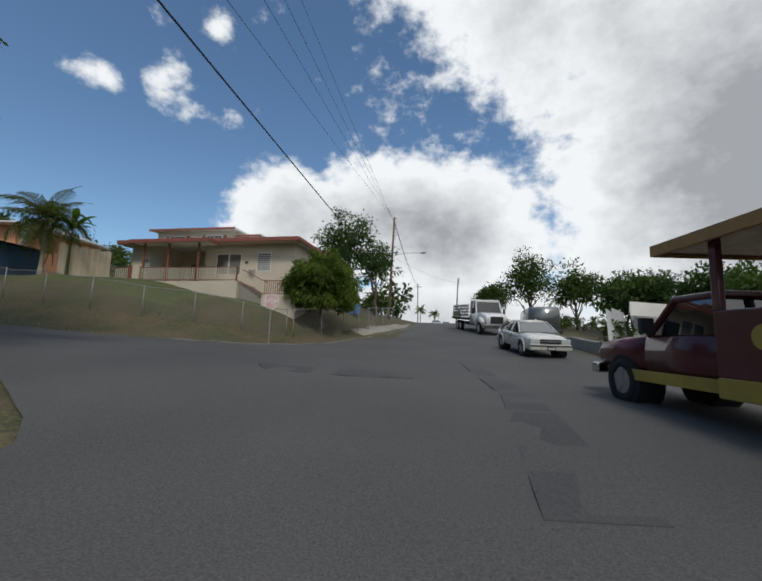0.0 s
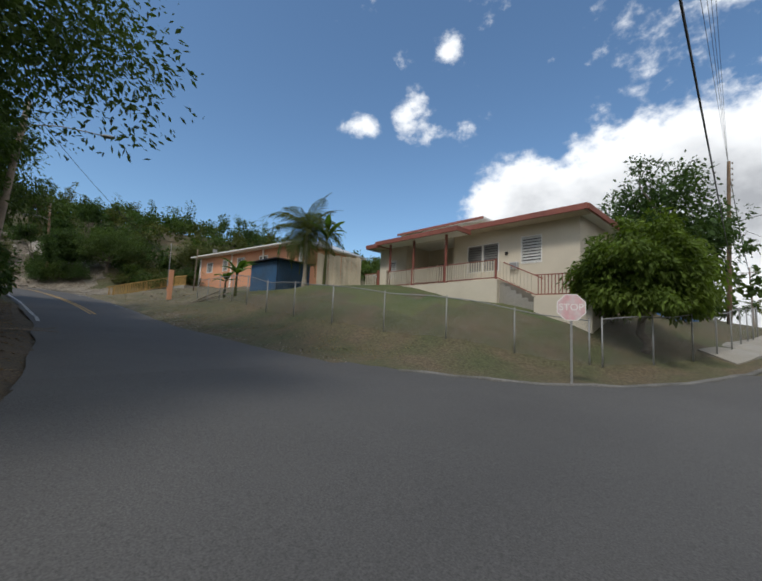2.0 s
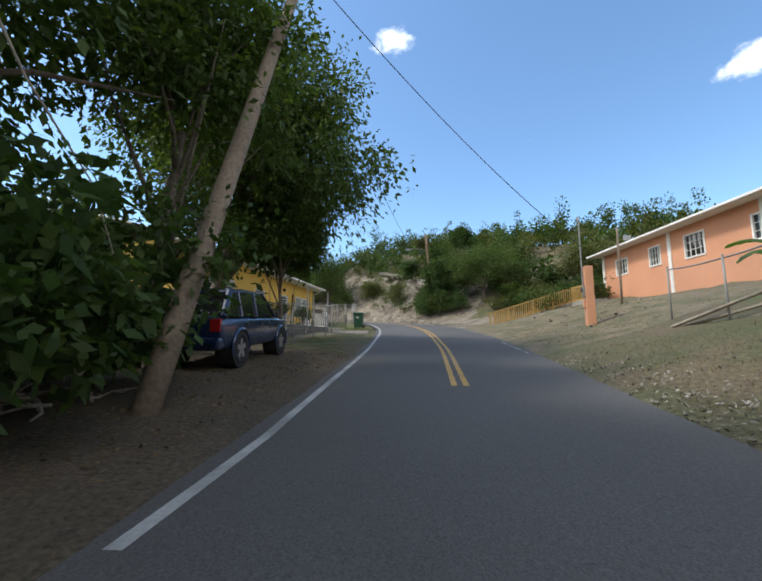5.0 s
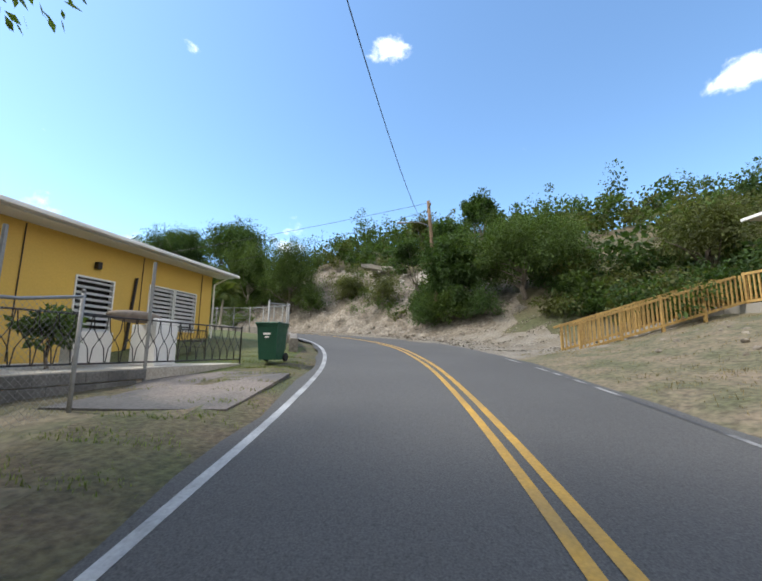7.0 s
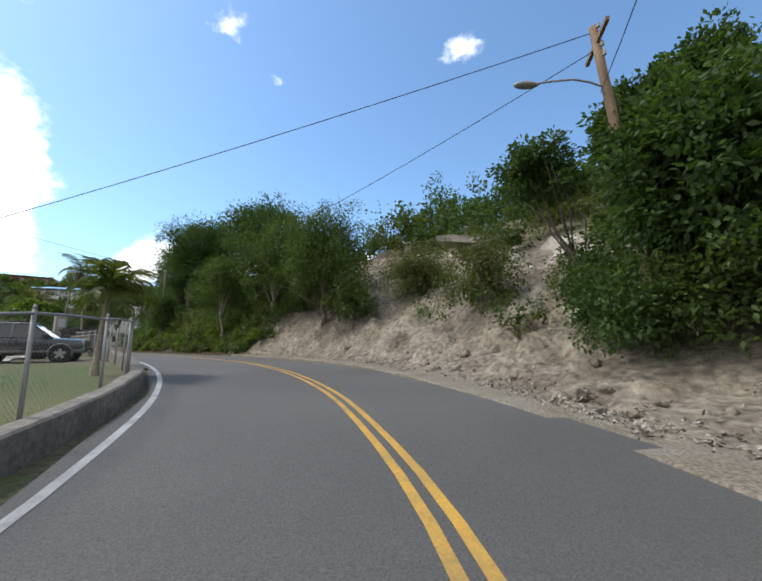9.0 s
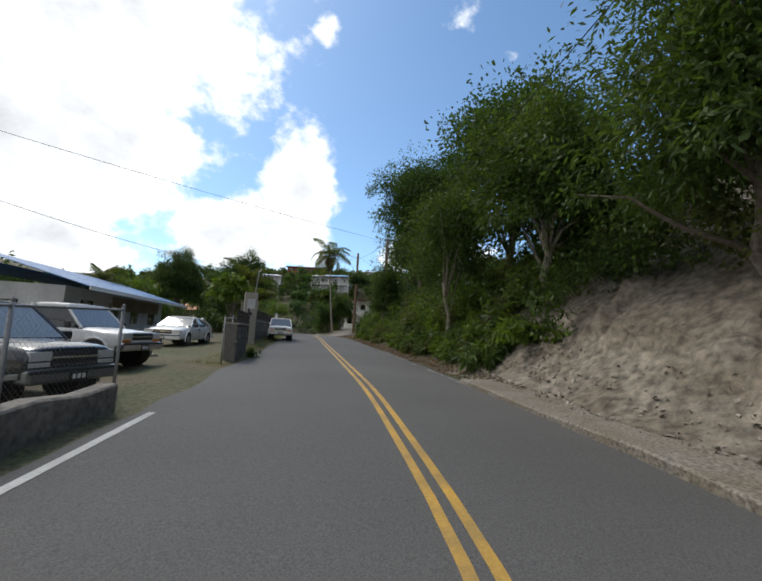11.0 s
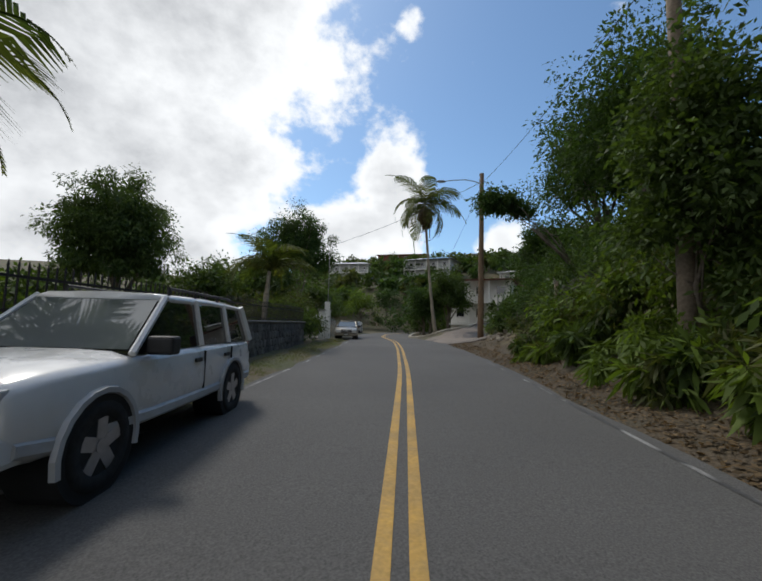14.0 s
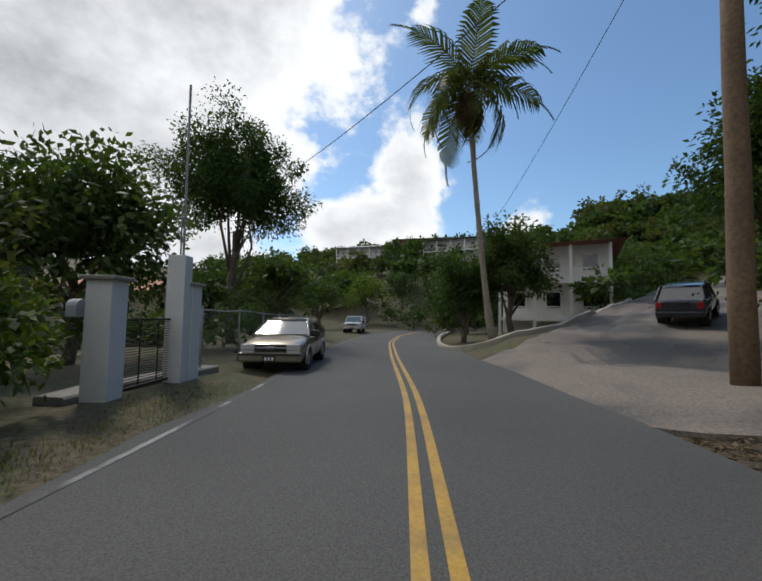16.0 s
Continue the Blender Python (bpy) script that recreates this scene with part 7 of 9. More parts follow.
def wheel_meshes(r, w, alloy):
    bm = bmesh.new()
    prof = [(r * .62, -w / 2), (r * .93, -w / 2), (r, -w * .36), (r, w * .36), (r * .93, w / 2), (r * .62, w / 2)]
    n = 20
    rows = [[bm.verts.new((p[0] * math.cos(2 * math.pi * k / n), p[1], p[0] * math.sin(2 * math.pi * k / n))) for k in range(n)] for p in prof]
    for i in range(len(rows)):
        for k in range(n):
            j = (i + 1) % len(rows)
            bm.faces.new((rows[i][k], rows[i][(k + 1) % n], rows[j][(k + 1) % n], rows[j][k]))
    tyre = finish(bm, "tyre", rubber, True)
    bm = bmesh.new()
    bmesh.ops.create_cone(bm, cap_ends=True, segments=20, radius1=r * .63, radius2=r * .63, depth=w * .84, matrix=pose(0, 0, 0, 90))
    for k in range(5):
        a = 2 * math.pi * k / 5
        m = pose(0, 0, 0, 0, math.degrees(a), 0)
        box(bm, -.055, .055, -w * .47, w * .47, .05, r * .62, turn=m)
    bmesh.ops.create_cone(bm, cap_ends=True, segments=12, radius1=r * .16, radius2=r * .14, depth=w * .98, matrix=pose(0, 0, 0, 90))
    return tyre, finish(bm, "rim", alloy)


def car(name, label, paint, at, heading, spec, group="", alloy=None, lower=None, upper_paint=None, trim_mat=None):
    """A car from its side profile. heading: unit (x, y) that its nose points to."""
    x, y, z = at
    t = thing(name, label, "car", (x, y, z), math.degrees(math.atan2(heading[1], heading[0])), group)
    if spec.get("tip"):
        t.rotation_euler = (0, radians(-spec["tip"]), t.rotation_euler[2])
    hw = spec["W"] / 2
    rings = [body_ring(sx, zb, zt, hw * k, .035) for sx, zb, zt, k in spec["body"]]
    shell = part("body", loft(rings), paint, t, spec.get("body_label", ""), smooth=True)
    crease = shell.modifiers.new("edges", "BEVEL")
    crease.width, crease.segments, crease.angle_limit = .025, 2, radians(28)
    if lower:
        rings = [body_ring(sx, zb - .01, zb + .24, hw * k * 1.012, 0) for sx, zb, zt, k in spec["body"][1:-1]]
        part("lower_trim", loft(rings), lower, t)
    c = spec["cabin"]   # windscreen foot, roof front, roof back, rear foot: (x, z)
    (ax, az), (bx, bz), (cx_, cz), (dx, dz) = c
    wb, wr = hw * .93, hw * spec.get("tumble", .74)

    def side_quad(s, inset):
        return [(ax, s * (wb - inset), az), (bx, s * (wr - inset), bz), (cx_, s * (wr - inset), cz), (dx, s * (wb - inset), dz)]

    bm = bmesh.new()
    L_, R_ = [bm.verts.new(p) for p in side_quad(1, .01)], [bm.verts.new(p) for p in side_quad(-1, .01)]
    bm.faces.new(L_)
    bm.faces.new(R_[::-1])
    for i in range(4):
        j = (i + 1) % 4
        bm.faces.new((L_[i], R_[i], R_[j], L_[j]))
    g = part("glasshouse", bm, glass, t, "dark reflecting windows")
    # a windscreen sheet whose pale tint stands in for the reflected sky
    bm = bmesh.new()
    e = .05
    n = Vector((bz - az, 0, ax - bx)).normalized() * .012
    vs = [Vector(p) + n for p in ((ax - .04, wb - .06, az + .03), (ax - .04, -wb + .06, az + .03), (bx + .05, -wr + .05, bz - .04), (bx + .05, wr - .05, bz - .04))]
    bm.faces.new([bm.verts.new(v) for v in vs])
    part("windscreen", bm, bright_glass, t, "windscreen with sky reflection put into its pale tint")
    up = upper_paint or paint
    bm = loft([[(xx, -w_, zz - .06), (xx, -w_ - .005, zz - .01), (xx, -w_ * .8, zz + .035), (xx, 0, zz + .05), (xx, w_ * .8, zz + .035), (xx, w_ + .005, zz - .01), (xx, w_, zz - .06)] for xx, zz, w_ in ((bx + .05, bz, wr * .97), (bx - .12, bz + .01, wr), ((bx + cx_) / 2, max(bz, cz) + .02, wr), (cx_ + .1, cz + .01, wr), (cx_ - .04, cz, wr * .97))])
    part("roof", bm, up, t, smooth=True)
    for s in (1, -1):
        q = [Vector(p) for p in side_quad(s, 0)]
        out = Vector((0, s * .012, 0))
        for k, (p0, p1, wd) in enumerate([(q[0], q[1], .035), (q[3], q[2], spec.get("rear_pillar", .06))]):
            bm = bmesh.new()
            tube(bm, p0 + out * .0, p1, wd, wd, 6)
            part("pillar", bm, up, t)
        for f in spec["pillars"]:
            lo, hi = q[0].lerp(q[3], f), q[1].lerp(q[2], (f * (q[0].x - q[3].x) - (q[0].x - q[1].x)) / (q[1].x - q[2].x))
            bm = bmesh.new()
            tube(bm, lo, hi, .04, .035, 6)
            part("pillar", bm, up, t)
            bottom = Vector((lo.x, s * hw * 1.003, spec["body"][len(spec["body"]) // 2][1] + .15))
            part("door_seam", boxes((lo.x - .006, lo.x + .006, s * hw * .99 - .008, s * hw * .99 + .012 * s + .004, bottom.z, lo.z - .06)), black_plastic, t)
            h = lo.z - .16
            part("door_handle", boxes((lo.x + .1, lo.x + .26, s * hw * 1.0 - .012, s * hw * 1.0 + .018, h - .025, h + .025), bevel=.006), trim_mat or black_plastic, t)
        m = part("mirror", boxes((ax - .35, ax - .17, s * hw * 1.0 - .05, s * hw * 1.0 + s * .16 + .05, az - .02, az + .16), bevel=.03), trim_mat or black_plastic, t, "door mirror")
    tyre, rim = wheel_meshes(spec["r"], .2, alloy or wheel_alloy)
    for wx in spec["axles"]:
        for s in (1, -1):
            # dark disc painted as the shaded hollow round the wheel; no real opening
            bm = bmesh.new()
            tube(bm, (wx, s * hw * .55, spec["r"]), (wx, s * hw * 1.004, spec["r"]), spec["r"] * 1.17, spec["r"] * 1.17, 22)
            part("wheel_arch", bm, inside_shade, t)
            arc = [(wx + spec["r"] * 1.2 * math.cos(a), s * hw * 1.0, spec["r"] + spec["r"] * 1.2 * math.sin(a)) for a in np.linspace(-.25, math.pi + .25, 13)]
            v, f = bent_tube(arc, [.035] * 13, 5)
            part("fender_lip", mesh_from("fender_lip", v, f, lower or paint), None, t)
            w = part("wheel", tyre, None, t)
            w.location = (wx, s * (hw - .085), spec["r"])
            part("rim", rim, None, w)
    fx = spec["body"][-1][0]
    zb, zt = spec["nose"]
    for s in (1, -1):
        part("headlight", boxes((fx - .16, fx + .012, s * hw * .90 - (.36 if s > 0 else 0), s * hw * .90 + (.36 if s < 0 else 0), zt - .20, zt - .04), bevel=.02), clear_lens, t, "clear headlight")
        part("indicator", boxes((fx - .14, fx + .014, s * hw * .90 - (.34 if s > 0 else 0), s * hw * .90 + (.34 if s < 0 else 0), zt - .29, zt - .215), bevel=.01), spec.get("indicator", amber), t)
        part("tail_light", boxes((spec["body"][0][0] - .012, spec["body"][0][0] + .1, s * hw * .92 - (.22 if s > 0 else 0), s * hw * .92 + (.22 if s < 0 else 0), zt - .2, zt + .06), bevel=.015), lens_red, t)
    part("grille", boxes((fx - .08, fx + .02, -hw * .48, hw * .48, zt - .24, zt - .05), bevel=.015), black_plastic, t, "dark grille")
    part("grille_bar", boxes((fx, fx + .035, -hw * .5, hw * .5, zt - .16, zt - .12), bevel=.008), chrome, t, "bright grille bar")
    b = part("bumper", boxes((fx - .2, fx + .10, -hw * .94, hw * .94, zb, zb + .24), bevel=.05), spec.get("bumper", paint), t, "front bumper")
    part("bumper_strip", boxes((fx + .06, fx + .115, -hw * .95, hw * .95, zb + .17, zb + .22), bevel=.01), spec.get("strip", black_plastic), b)
    p = part("number_plate", boxes((fx + .095, fx + .112, -.17, .17, zb + .02, zb + .16)), black_plastic, b, "dark number plate")
    part("plate_bars", boxes((fx + .112, fx + .115, -.12, -.06, zb + .05, zb + .13), (fx + .112, fx + .115, -.03, .03, zb + .05, zb + .13), (fx + .112, fx + .115, .06, .12, zb + .05, zb + .13)), white_paint, p)
    rx = spec["body"][0][0]
    part("rear_bumper", boxes((rx - .1, rx + .2, -hw * .95, hw * .95, zb, zb + .24), bevel=.05), spec.get("bumper", paint), t)
    if spec.get("rack"):
        for s in (1, -1):
            bm = bmesh.new()
            tube(bm, (bx - .25, s * wr * .85, bz + .12), (cx_ + .15, s * wr * .85, cz + .12), .018, .018, 6)
            for u in (.25, .9, 1.6):
                tube(bm, (bx - u, s * wr * .85, bz + .03), (bx - u, s * wr * .85, bz + .12), .018, .018, 6)
            part("roof_rail", bm, black_plastic, t, "black roof rail")
    if spec.get("badge"):
        part("badge", boxes((fx + .03, fx + .05, -.11, .11, zt - .18, zt - .10), bevel=.01), chrome, t)
    return t


SUV = dict(W=1.74, r=.36, axles=(-1.35, 1.38), nose=(.42, .955), pillars=(.44, .72), rack=True, tumble=.80, rear_pillar=.07, badge=True,
           body=[(-2.2, .45, 1.02, .93), (-2.1, .36, 1.06, .98), (-.4, .34, 1.06, 1), (.7, .34, 1.05, 1), (1.2, .36, 1.03, .995), (1.8, .38, 1.0, .98), (2.08, .42, .965, .955), (2.16, .46, .93, .93)],
           cabin=((.98, 1.04), (.30, 1.60), (-1.95, 1.58), (-2.15, 1.04)), bumper=car_white, strip=chrome)
SEDAN = dict(W=1.72, r=.31, axles=(-1.32, 1.32), nose=(.30, .80), pillars=(.40,), tumble=.70, rear_pillar=.10,
             body=[(-2.2, .42, .92, .86), (-2.05, .30, .98, .95), (-1.2, .26, .97, 1), (0, .25, .94, 1), (1.0, .26, .93, 1), (1.75, .28, .82, .96), (2.12, .34, .72, .86)],
             cabin=((1.08, .93), (.28, 1.38), (-.85, 1.37), (-1.62, .97)), indicator=clear_lens, badge=True)
SALOON = dict(SEDAN, W=1.84, r=.34, nose=(.33, .84), axles=(-1.45, 1.48), body=[(-2.4, .42, .98, .88), (-2.2, .32, 1.03, .96), (-1.2, .28, 1.02, 1), (0, .27, .98, 1), (1.0, .28, .97, 1), (1.95, .3, .86, .97), (2.35, .36, .76, .88)],
              cabin=((1.15, .97), (.3, 1.45), (-.95, 1.43), (-1.75, 1.02)))
CROSS = dict(SUV, nose=(.40, .955), rack=False, cabin=((1.05, 1.04), (.25, 1.66), (-1.6, 1.62), (-2.1, 1.06)), bumper=car_dark, strip=black_plastic, indicator=clear_lens, badge=False)
PICKUP = dict(W=1.8, r=.36, axles=(-1.5, 1.5), nose=(.45, .98), pillars=(), tumble=.78, bumper=chrome,
              body=[(-2.5, .48, 1.0, .96), (-2.4, .42, 1.03, 1), (-.4, .40, 1.03, 1), (.7, .40, 1.04, 1), (1.4, .42, 1.0, .99), (2.2, .46, .93, .94)],
              cabin=((1.05, 1.03), (.45, 1.62), (-.45, 1.62), (-.6, 1.03)))

down = (.495, .869)      # nose pointing back down the lane, towards the bend
car("suv", "white four-wheel drive with amber lamps parked against the stone wall", car_white, (-82.75, -22.9, road_z(-82.75, -22.9)), (.47, .883), SUV, lower=white_metal)
car("sedan", "champagne-silver saloon parked beside the white gateposts", car_silver, (-95.75, -46.0, road_z(-95.75, -46.0)), (.43, .90), dict(SEDAN, bumper=car_silver))
car("sedan", "pearl-white saloon parked at the edge of the street", car_pearl, (6.4, 18.6, road_z(6.4, 18.6) + .04), (.03, -.9995), dict(SALOON, bumper=car_pearl, tip=-5))
car("suv", "dark four-wheel drive standing on the concrete drive", car_dark, (-113.2, -43.4, ground_z(-113.2, -43.4) + .1), (-.95, -.30), dict(CROSS, tip=8))
car("suv", "dark blue car parked on the verge beneath the tree", car_blue, (-31.0, 8.4, ground_z(-31.0, 8.4)), (-.995, .06), dict(CROSS, bumper=car_blue, indicator=amber, tip=4))
car("suv", "dark and silver two-tone four-wheel drive on the parking", car_dark, (-67.2, -5.6, ground_z(-67.2, -5.6) + .06), (-.62, .78), dict(CROSS, bumper=car_grey, rack=True), lower=car_grey, upper_paint=car_dark)
car("pickup", "white pickup truck on the parking", car_white, (-68.8, -9.6, ground_z(-68.8, -9.6) + .06), (-.7, .7), dict(PICKUP))
car("van", "white car standing behind the iron gate", car_white, (-74.2, -18.0, ground_z(-74.2, -18.0)), (.6, .8), dict(SALOON, bumper=car_white))
car("sedan", "small grey car beyond the crest of the street", car_grey, (10.4, 84, 4.1), (-.1, -1), dict(SEDAN, bumper=car_grey))
car("sedan", "small white car beyond the crest of the street", car_white, (7.8, 80, 4.2), (-.1, -1), dict(SEDAN, bumper=car_white))
car("suv", "white car far down the lane at the bend", car_white, (-107.8, -70.5, ground_z(-107.8, -70.5)), (.5, .85), dict(SUV))


def flatbed_truck():
    x, y = 7.4, 33.0
    z = road_z(x, y)
    t = thing("truck", "white stake-bed lorry with black grille parked facing down the street", "truck", (x, y, z), -85)
    t.rotation_euler = (0, radians(4), t.rotation_euler[2])
    # local x forward
    part("bonnet", loft([body_ring(1.3, .75, 1.75, 1.0), body_ring(2.3, .75, 1.68, .98), body_ring(3.1, .75, 1.5, .88), body_ring(3.25, .85, 1.4, .82)]), car_white, t, smooth=True)
    part("cab", loft([body_ring(-.6, .7, 1.7, 1.12), body_ring(1.35, .7, 1.72, 1.12)]), car_white, t, smooth=True)
    bm = bmesh.new()
    pts = [(1.3, 1.05, 1.7), (.85, .95, 2.6), (-.55, .95, 2.65), (-.6, 1.05, 1.7)]
    L_, R_ = [bm.verts.new(p) for p in pts], [bm.verts.new((p[0], -p[1], p[2])) for p in pts]
    bm.faces.new(L_), bm.faces.new(R_[::-1])
    for i in range(4):
        bm.faces.new((L_[i], R_[i], R_[(i + 1) % 4], L_[(i + 1) % 4]))
    part("glasshouse", bm, glass, t)
    part("roof", boxes((-.62, .92, -1.0, 1.0, 2.55, 2.78), bevel=.07), car_white, t)
    for s in (1, -1):
        for a, b in (((1.32, s * 1.06, 1.68), (.88, s * .97, 2.6)), ((-.55, s * 1.06, 1.68), (-.55, s * .97, 2.6)), ((.25, s * 1.07, 1.68), (.2, s * .97, 2.6))):
            bm = bmesh.new()
            tube(bm, a, b, .06, .06, 6)
            part("pillar", bm, car_white, t)
        part("mirror", boxes((1.1, 1.2, s * 1.3 - .1, s * 1.3 + .1, 1.6, 2.1), bevel=.03), black_plastic, t)
        part("headlight", boxes((3.0, 3.22, s * .78 - .14, s * .78 + .14, 1.05, 1.28), bevel=.03), clear_lens, t)
        part("fender", loft([body_ring(1.75, .9, 1.25, .2), body_ring(2.4, 1.0, 1.32, .22), body_ring(3.0, .8, 1.1, .18)]), car_white, t, smooth=True).location = (0, s * .98, 0)
    part("grille", boxes((3.2, 3.29, -.5, .5, .85, 1.42), bevel=.03), black_plastic, t, "black slotted grille")
    part("bumper", boxes((3.1, 3.42, -1.15, 1.15, .5, .82), bevel=.05), chrome, t)
    part("bed", boxes((-6.4, -.75, -1.2, 1.2, 1.05, 1.25), bevel=.02), black_iron, t)
    for s in (1, -1):
        for i in range(9):
            part("stake", boxes((-6.3 + i * .68, -6.2 + i * .68, s * 1.17 - .03, s * 1.17 + .03, 1.25, 2.45)), galvanised, t)
        for k in range(4):
            part("stake_board", boxes((-6.35, -.8, s * 1.12 - .015, s * 1.12 + .015, 1.4 + k * .27, 1.58 + k * .27)), grey_wood, t)
    part("chassis", boxes((-6.2, 3.0, -.45, .45, .6, .9)), black_iron, t)
    tyre, rim = wheel_meshes(.5, .28, car_white)
    for wx in (2.25, -3.6, -4.7):
        for s in (1, -1):
            w = part("wheel", tyre, None, t)
            w.location = (wx, s * 1.0, .5)
            part("rim", rim, None, w)
    return t


flatbed_truck()


def safari_truck():
    """The dark red open-sided passenger truck with a pickup's nose."""
    x, y = 5.8, 5.3
    z = road_z(x, y) + .05
    t = thing("open_bus", "dark red open-sided passenger truck with gold skirts and roof", "bus", (x, y, z), 92)
    part("bonnet", loft([body_ring(2.0, .62, 1.30, .98), body_ring(3.0, .62, 1.26, .98), body_ring(3.6, .66, 1.20, .94), body_ring(3.75, .72, 1.1, .9)]), truck_red, t, smooth=True)
    part("cab", loft([body_ring(.5, .55, 1.32, 1.0), body_ring(2.05, .55, 1.32, 1.0)]), truck_red, t, smooth=True)
    bm = bmesh.new()
    pts = [(2.0, .92, 1.3), (1.45, .85, 1.85), (.6, .85, 1.88), (.55, .92, 1.3)]
    L_, R_ = [bm.verts.new(p) for p in pts], [bm.verts.new((p[0], -p[1], p[2])) for p in pts]
    bm.faces.new(L_), bm.faces.new(R_[::-1])
    for i in range(4):
        bm.faces.new((L_[i], R_[i], R_[(i + 1) % 4], L_[(i + 1) % 4]))
    part("glasshouse", bm, glass, t)
    part("cab_roof", boxes((.5, 1.5, -.9, .9, 1.84, 1.95), bevel=.04), truck_red, t)
    for s in (1, -1):
        for a, b in (((2.02, s * .93, 1.28), (1.46, s * .86, 1.88)), ((.55, s * .93, 1.28), (.58, s * .86, 1.88))):
            bm = bmesh.new()
            tube(bm, a, b, .05, .05, 6)
            part("pillar", bm, truck_red, t)
        part("mirror", boxes((1.75, 1.85, s * 1.12 - .12, s * 1.12 + .12, 1.32, 1.6), bevel=.02), black_plastic, t)
        part("skirt", boxes((.0, 2.6, s * 1.0 - .02, s * 1.0 + .015, .46, .66), bevel=.008), gold_paint, t, "gold-painted skirt")
        part("side_panel", boxes((-4.8, .35, s * 1.12 - .03, s * 1.12 + .03, .70, 1.62), bevel=.02), truck_red, t, "dark red side panel")
        sk = part("skirt", boxes((-4.8, .35, s * 1.13 - .03, s * 1.13 + .03, .42, .70), bevel=.015), gold_paint, t, "gold-painted skirt")
        for i in range(5):
            px = .3 - i * 1.25
            part("post", boxes((px - .06, px + .06, s * 1.1 - .05, s * 1.1 + .05, 1.62, 2.62), bevel=.01), truck_red, t)
        for i, px in enumerate((-.35, -1.6)):
            bm = bmesh.new()
            bmesh.ops.create_cone(bm, cap_ends=True, segments=10 if i else 18, radius1=.16, radius2=.16, depth=.008, matrix=Matrix.Translation((px, s * 1.155, 1.25)) @ pose(0, 0, 0, 90))
            part("emblem", bm, gold_paint, t, "small gold painted emblem")
        part("panel_stripe", boxes((-4.2, -2.3, s * 1.155 - .004, s * 1.155 + .004, 1.12, 1.20), (-4.0, -2.5, s * 1.155 - .004, s * 1.155 + .004, 1.28, 1.42)), gold_paint, t, "gold painted bars of lettering")
    part("floor", boxes((-4.8, .4, -1.1, 1.1, .72, .80)), black_iron, t)
    for i in range(4):
        part("bench", boxes((-.5 - i * 1.2, -.05 - i * 1.2, -1.0, 1.0, .8, 1.25), (-.55 - i * 1.2, -.45 - i * 1.2, -1.0, 1.0, 1.25, 1.75), bevel=.03), black_plastic, t, "dark bench seat")
    part("canopy", boxes((-5.1, 1.2, -1.3, 1.3, 2.62, 2.70), bevel=.02), truck_red, t)
    part("canopy_edge", boxes((-5.15, 1.25, 1.3, 1.36, 2.58, 2.76), (-5.15, 1.25, -1.36, -1.3, 2.58, 2.76), (1.2, 1.26, -1.3, 1.3, 2.58, 2.76)), tan_edge, t, "orange-gold canopy edge")
    part("bumper", boxes((3.65, 3.9, -1.0, 1.0, .5, .72), bevel=.04), chrome, t)
    for s in (1, -1):
        part("headlight", boxes((3.6, 3.77, s * .7 - .13, s * .7 + .13, .86, 1.08), bevel=.03), clear_lens, t)
    tyre, rim = wheel_meshes(.42, .26, wheel_alloy)
    for wx in (2.75, -3.3):
        for s in (1, -1):
            # dark disc behind each wheel, its colour standing for wheel-well shade
            bm = bmesh.new()
            tube(bm, (wx, s * .5, .42), (wx, s * 1.0, .42), .5, .5, 20)
            part("wheel_arch", bm, inside_shade, t)
            w = part("wheel", tyre, None, t)
            w.location = (wx, s * .9, .42)
            part("rim", rim, None, w)
    return t


safari_truck()

# ---- stone wall, gate, gateposts ----


def stone_mesh(seed, mat):
    r = random.Random(seed)
    bm = bmesh.new()
    n = r.randint(5, 7)
    a0 = r.random() * 6.28
    ring = []
    for k in range(n):
        a = a0 + 6.2832 * k / n + r.uniform(-.25, .25)
        ring.append((math.cos(a) * .5 * r.uniform(.8, 1.1), math.sin(a) * .5 * r.uniform(.8, 1.1)))
    back = [bm.verts.new((x, .04, z)) for x, z in ring]
    front = [bm.verts.new((x * .97, -.035, z * .97)) for x, z in ring]
    top = [bm.verts.new((x * .72, -.06 + r.uniform(-.012, .012), z * .72)) for x, z in ring]
    for a, b in ((back, front), (front, top)):
        for k in range(n):
            bm.faces.new((a[k], a[(k + 1) % n], b[(k + 1) % n], b[k]))
    bm.faces.new(top)
    return finish(bm, "stone", mat)


STONES = [stone_mesh(k, wall_stone) for k in range(10)]


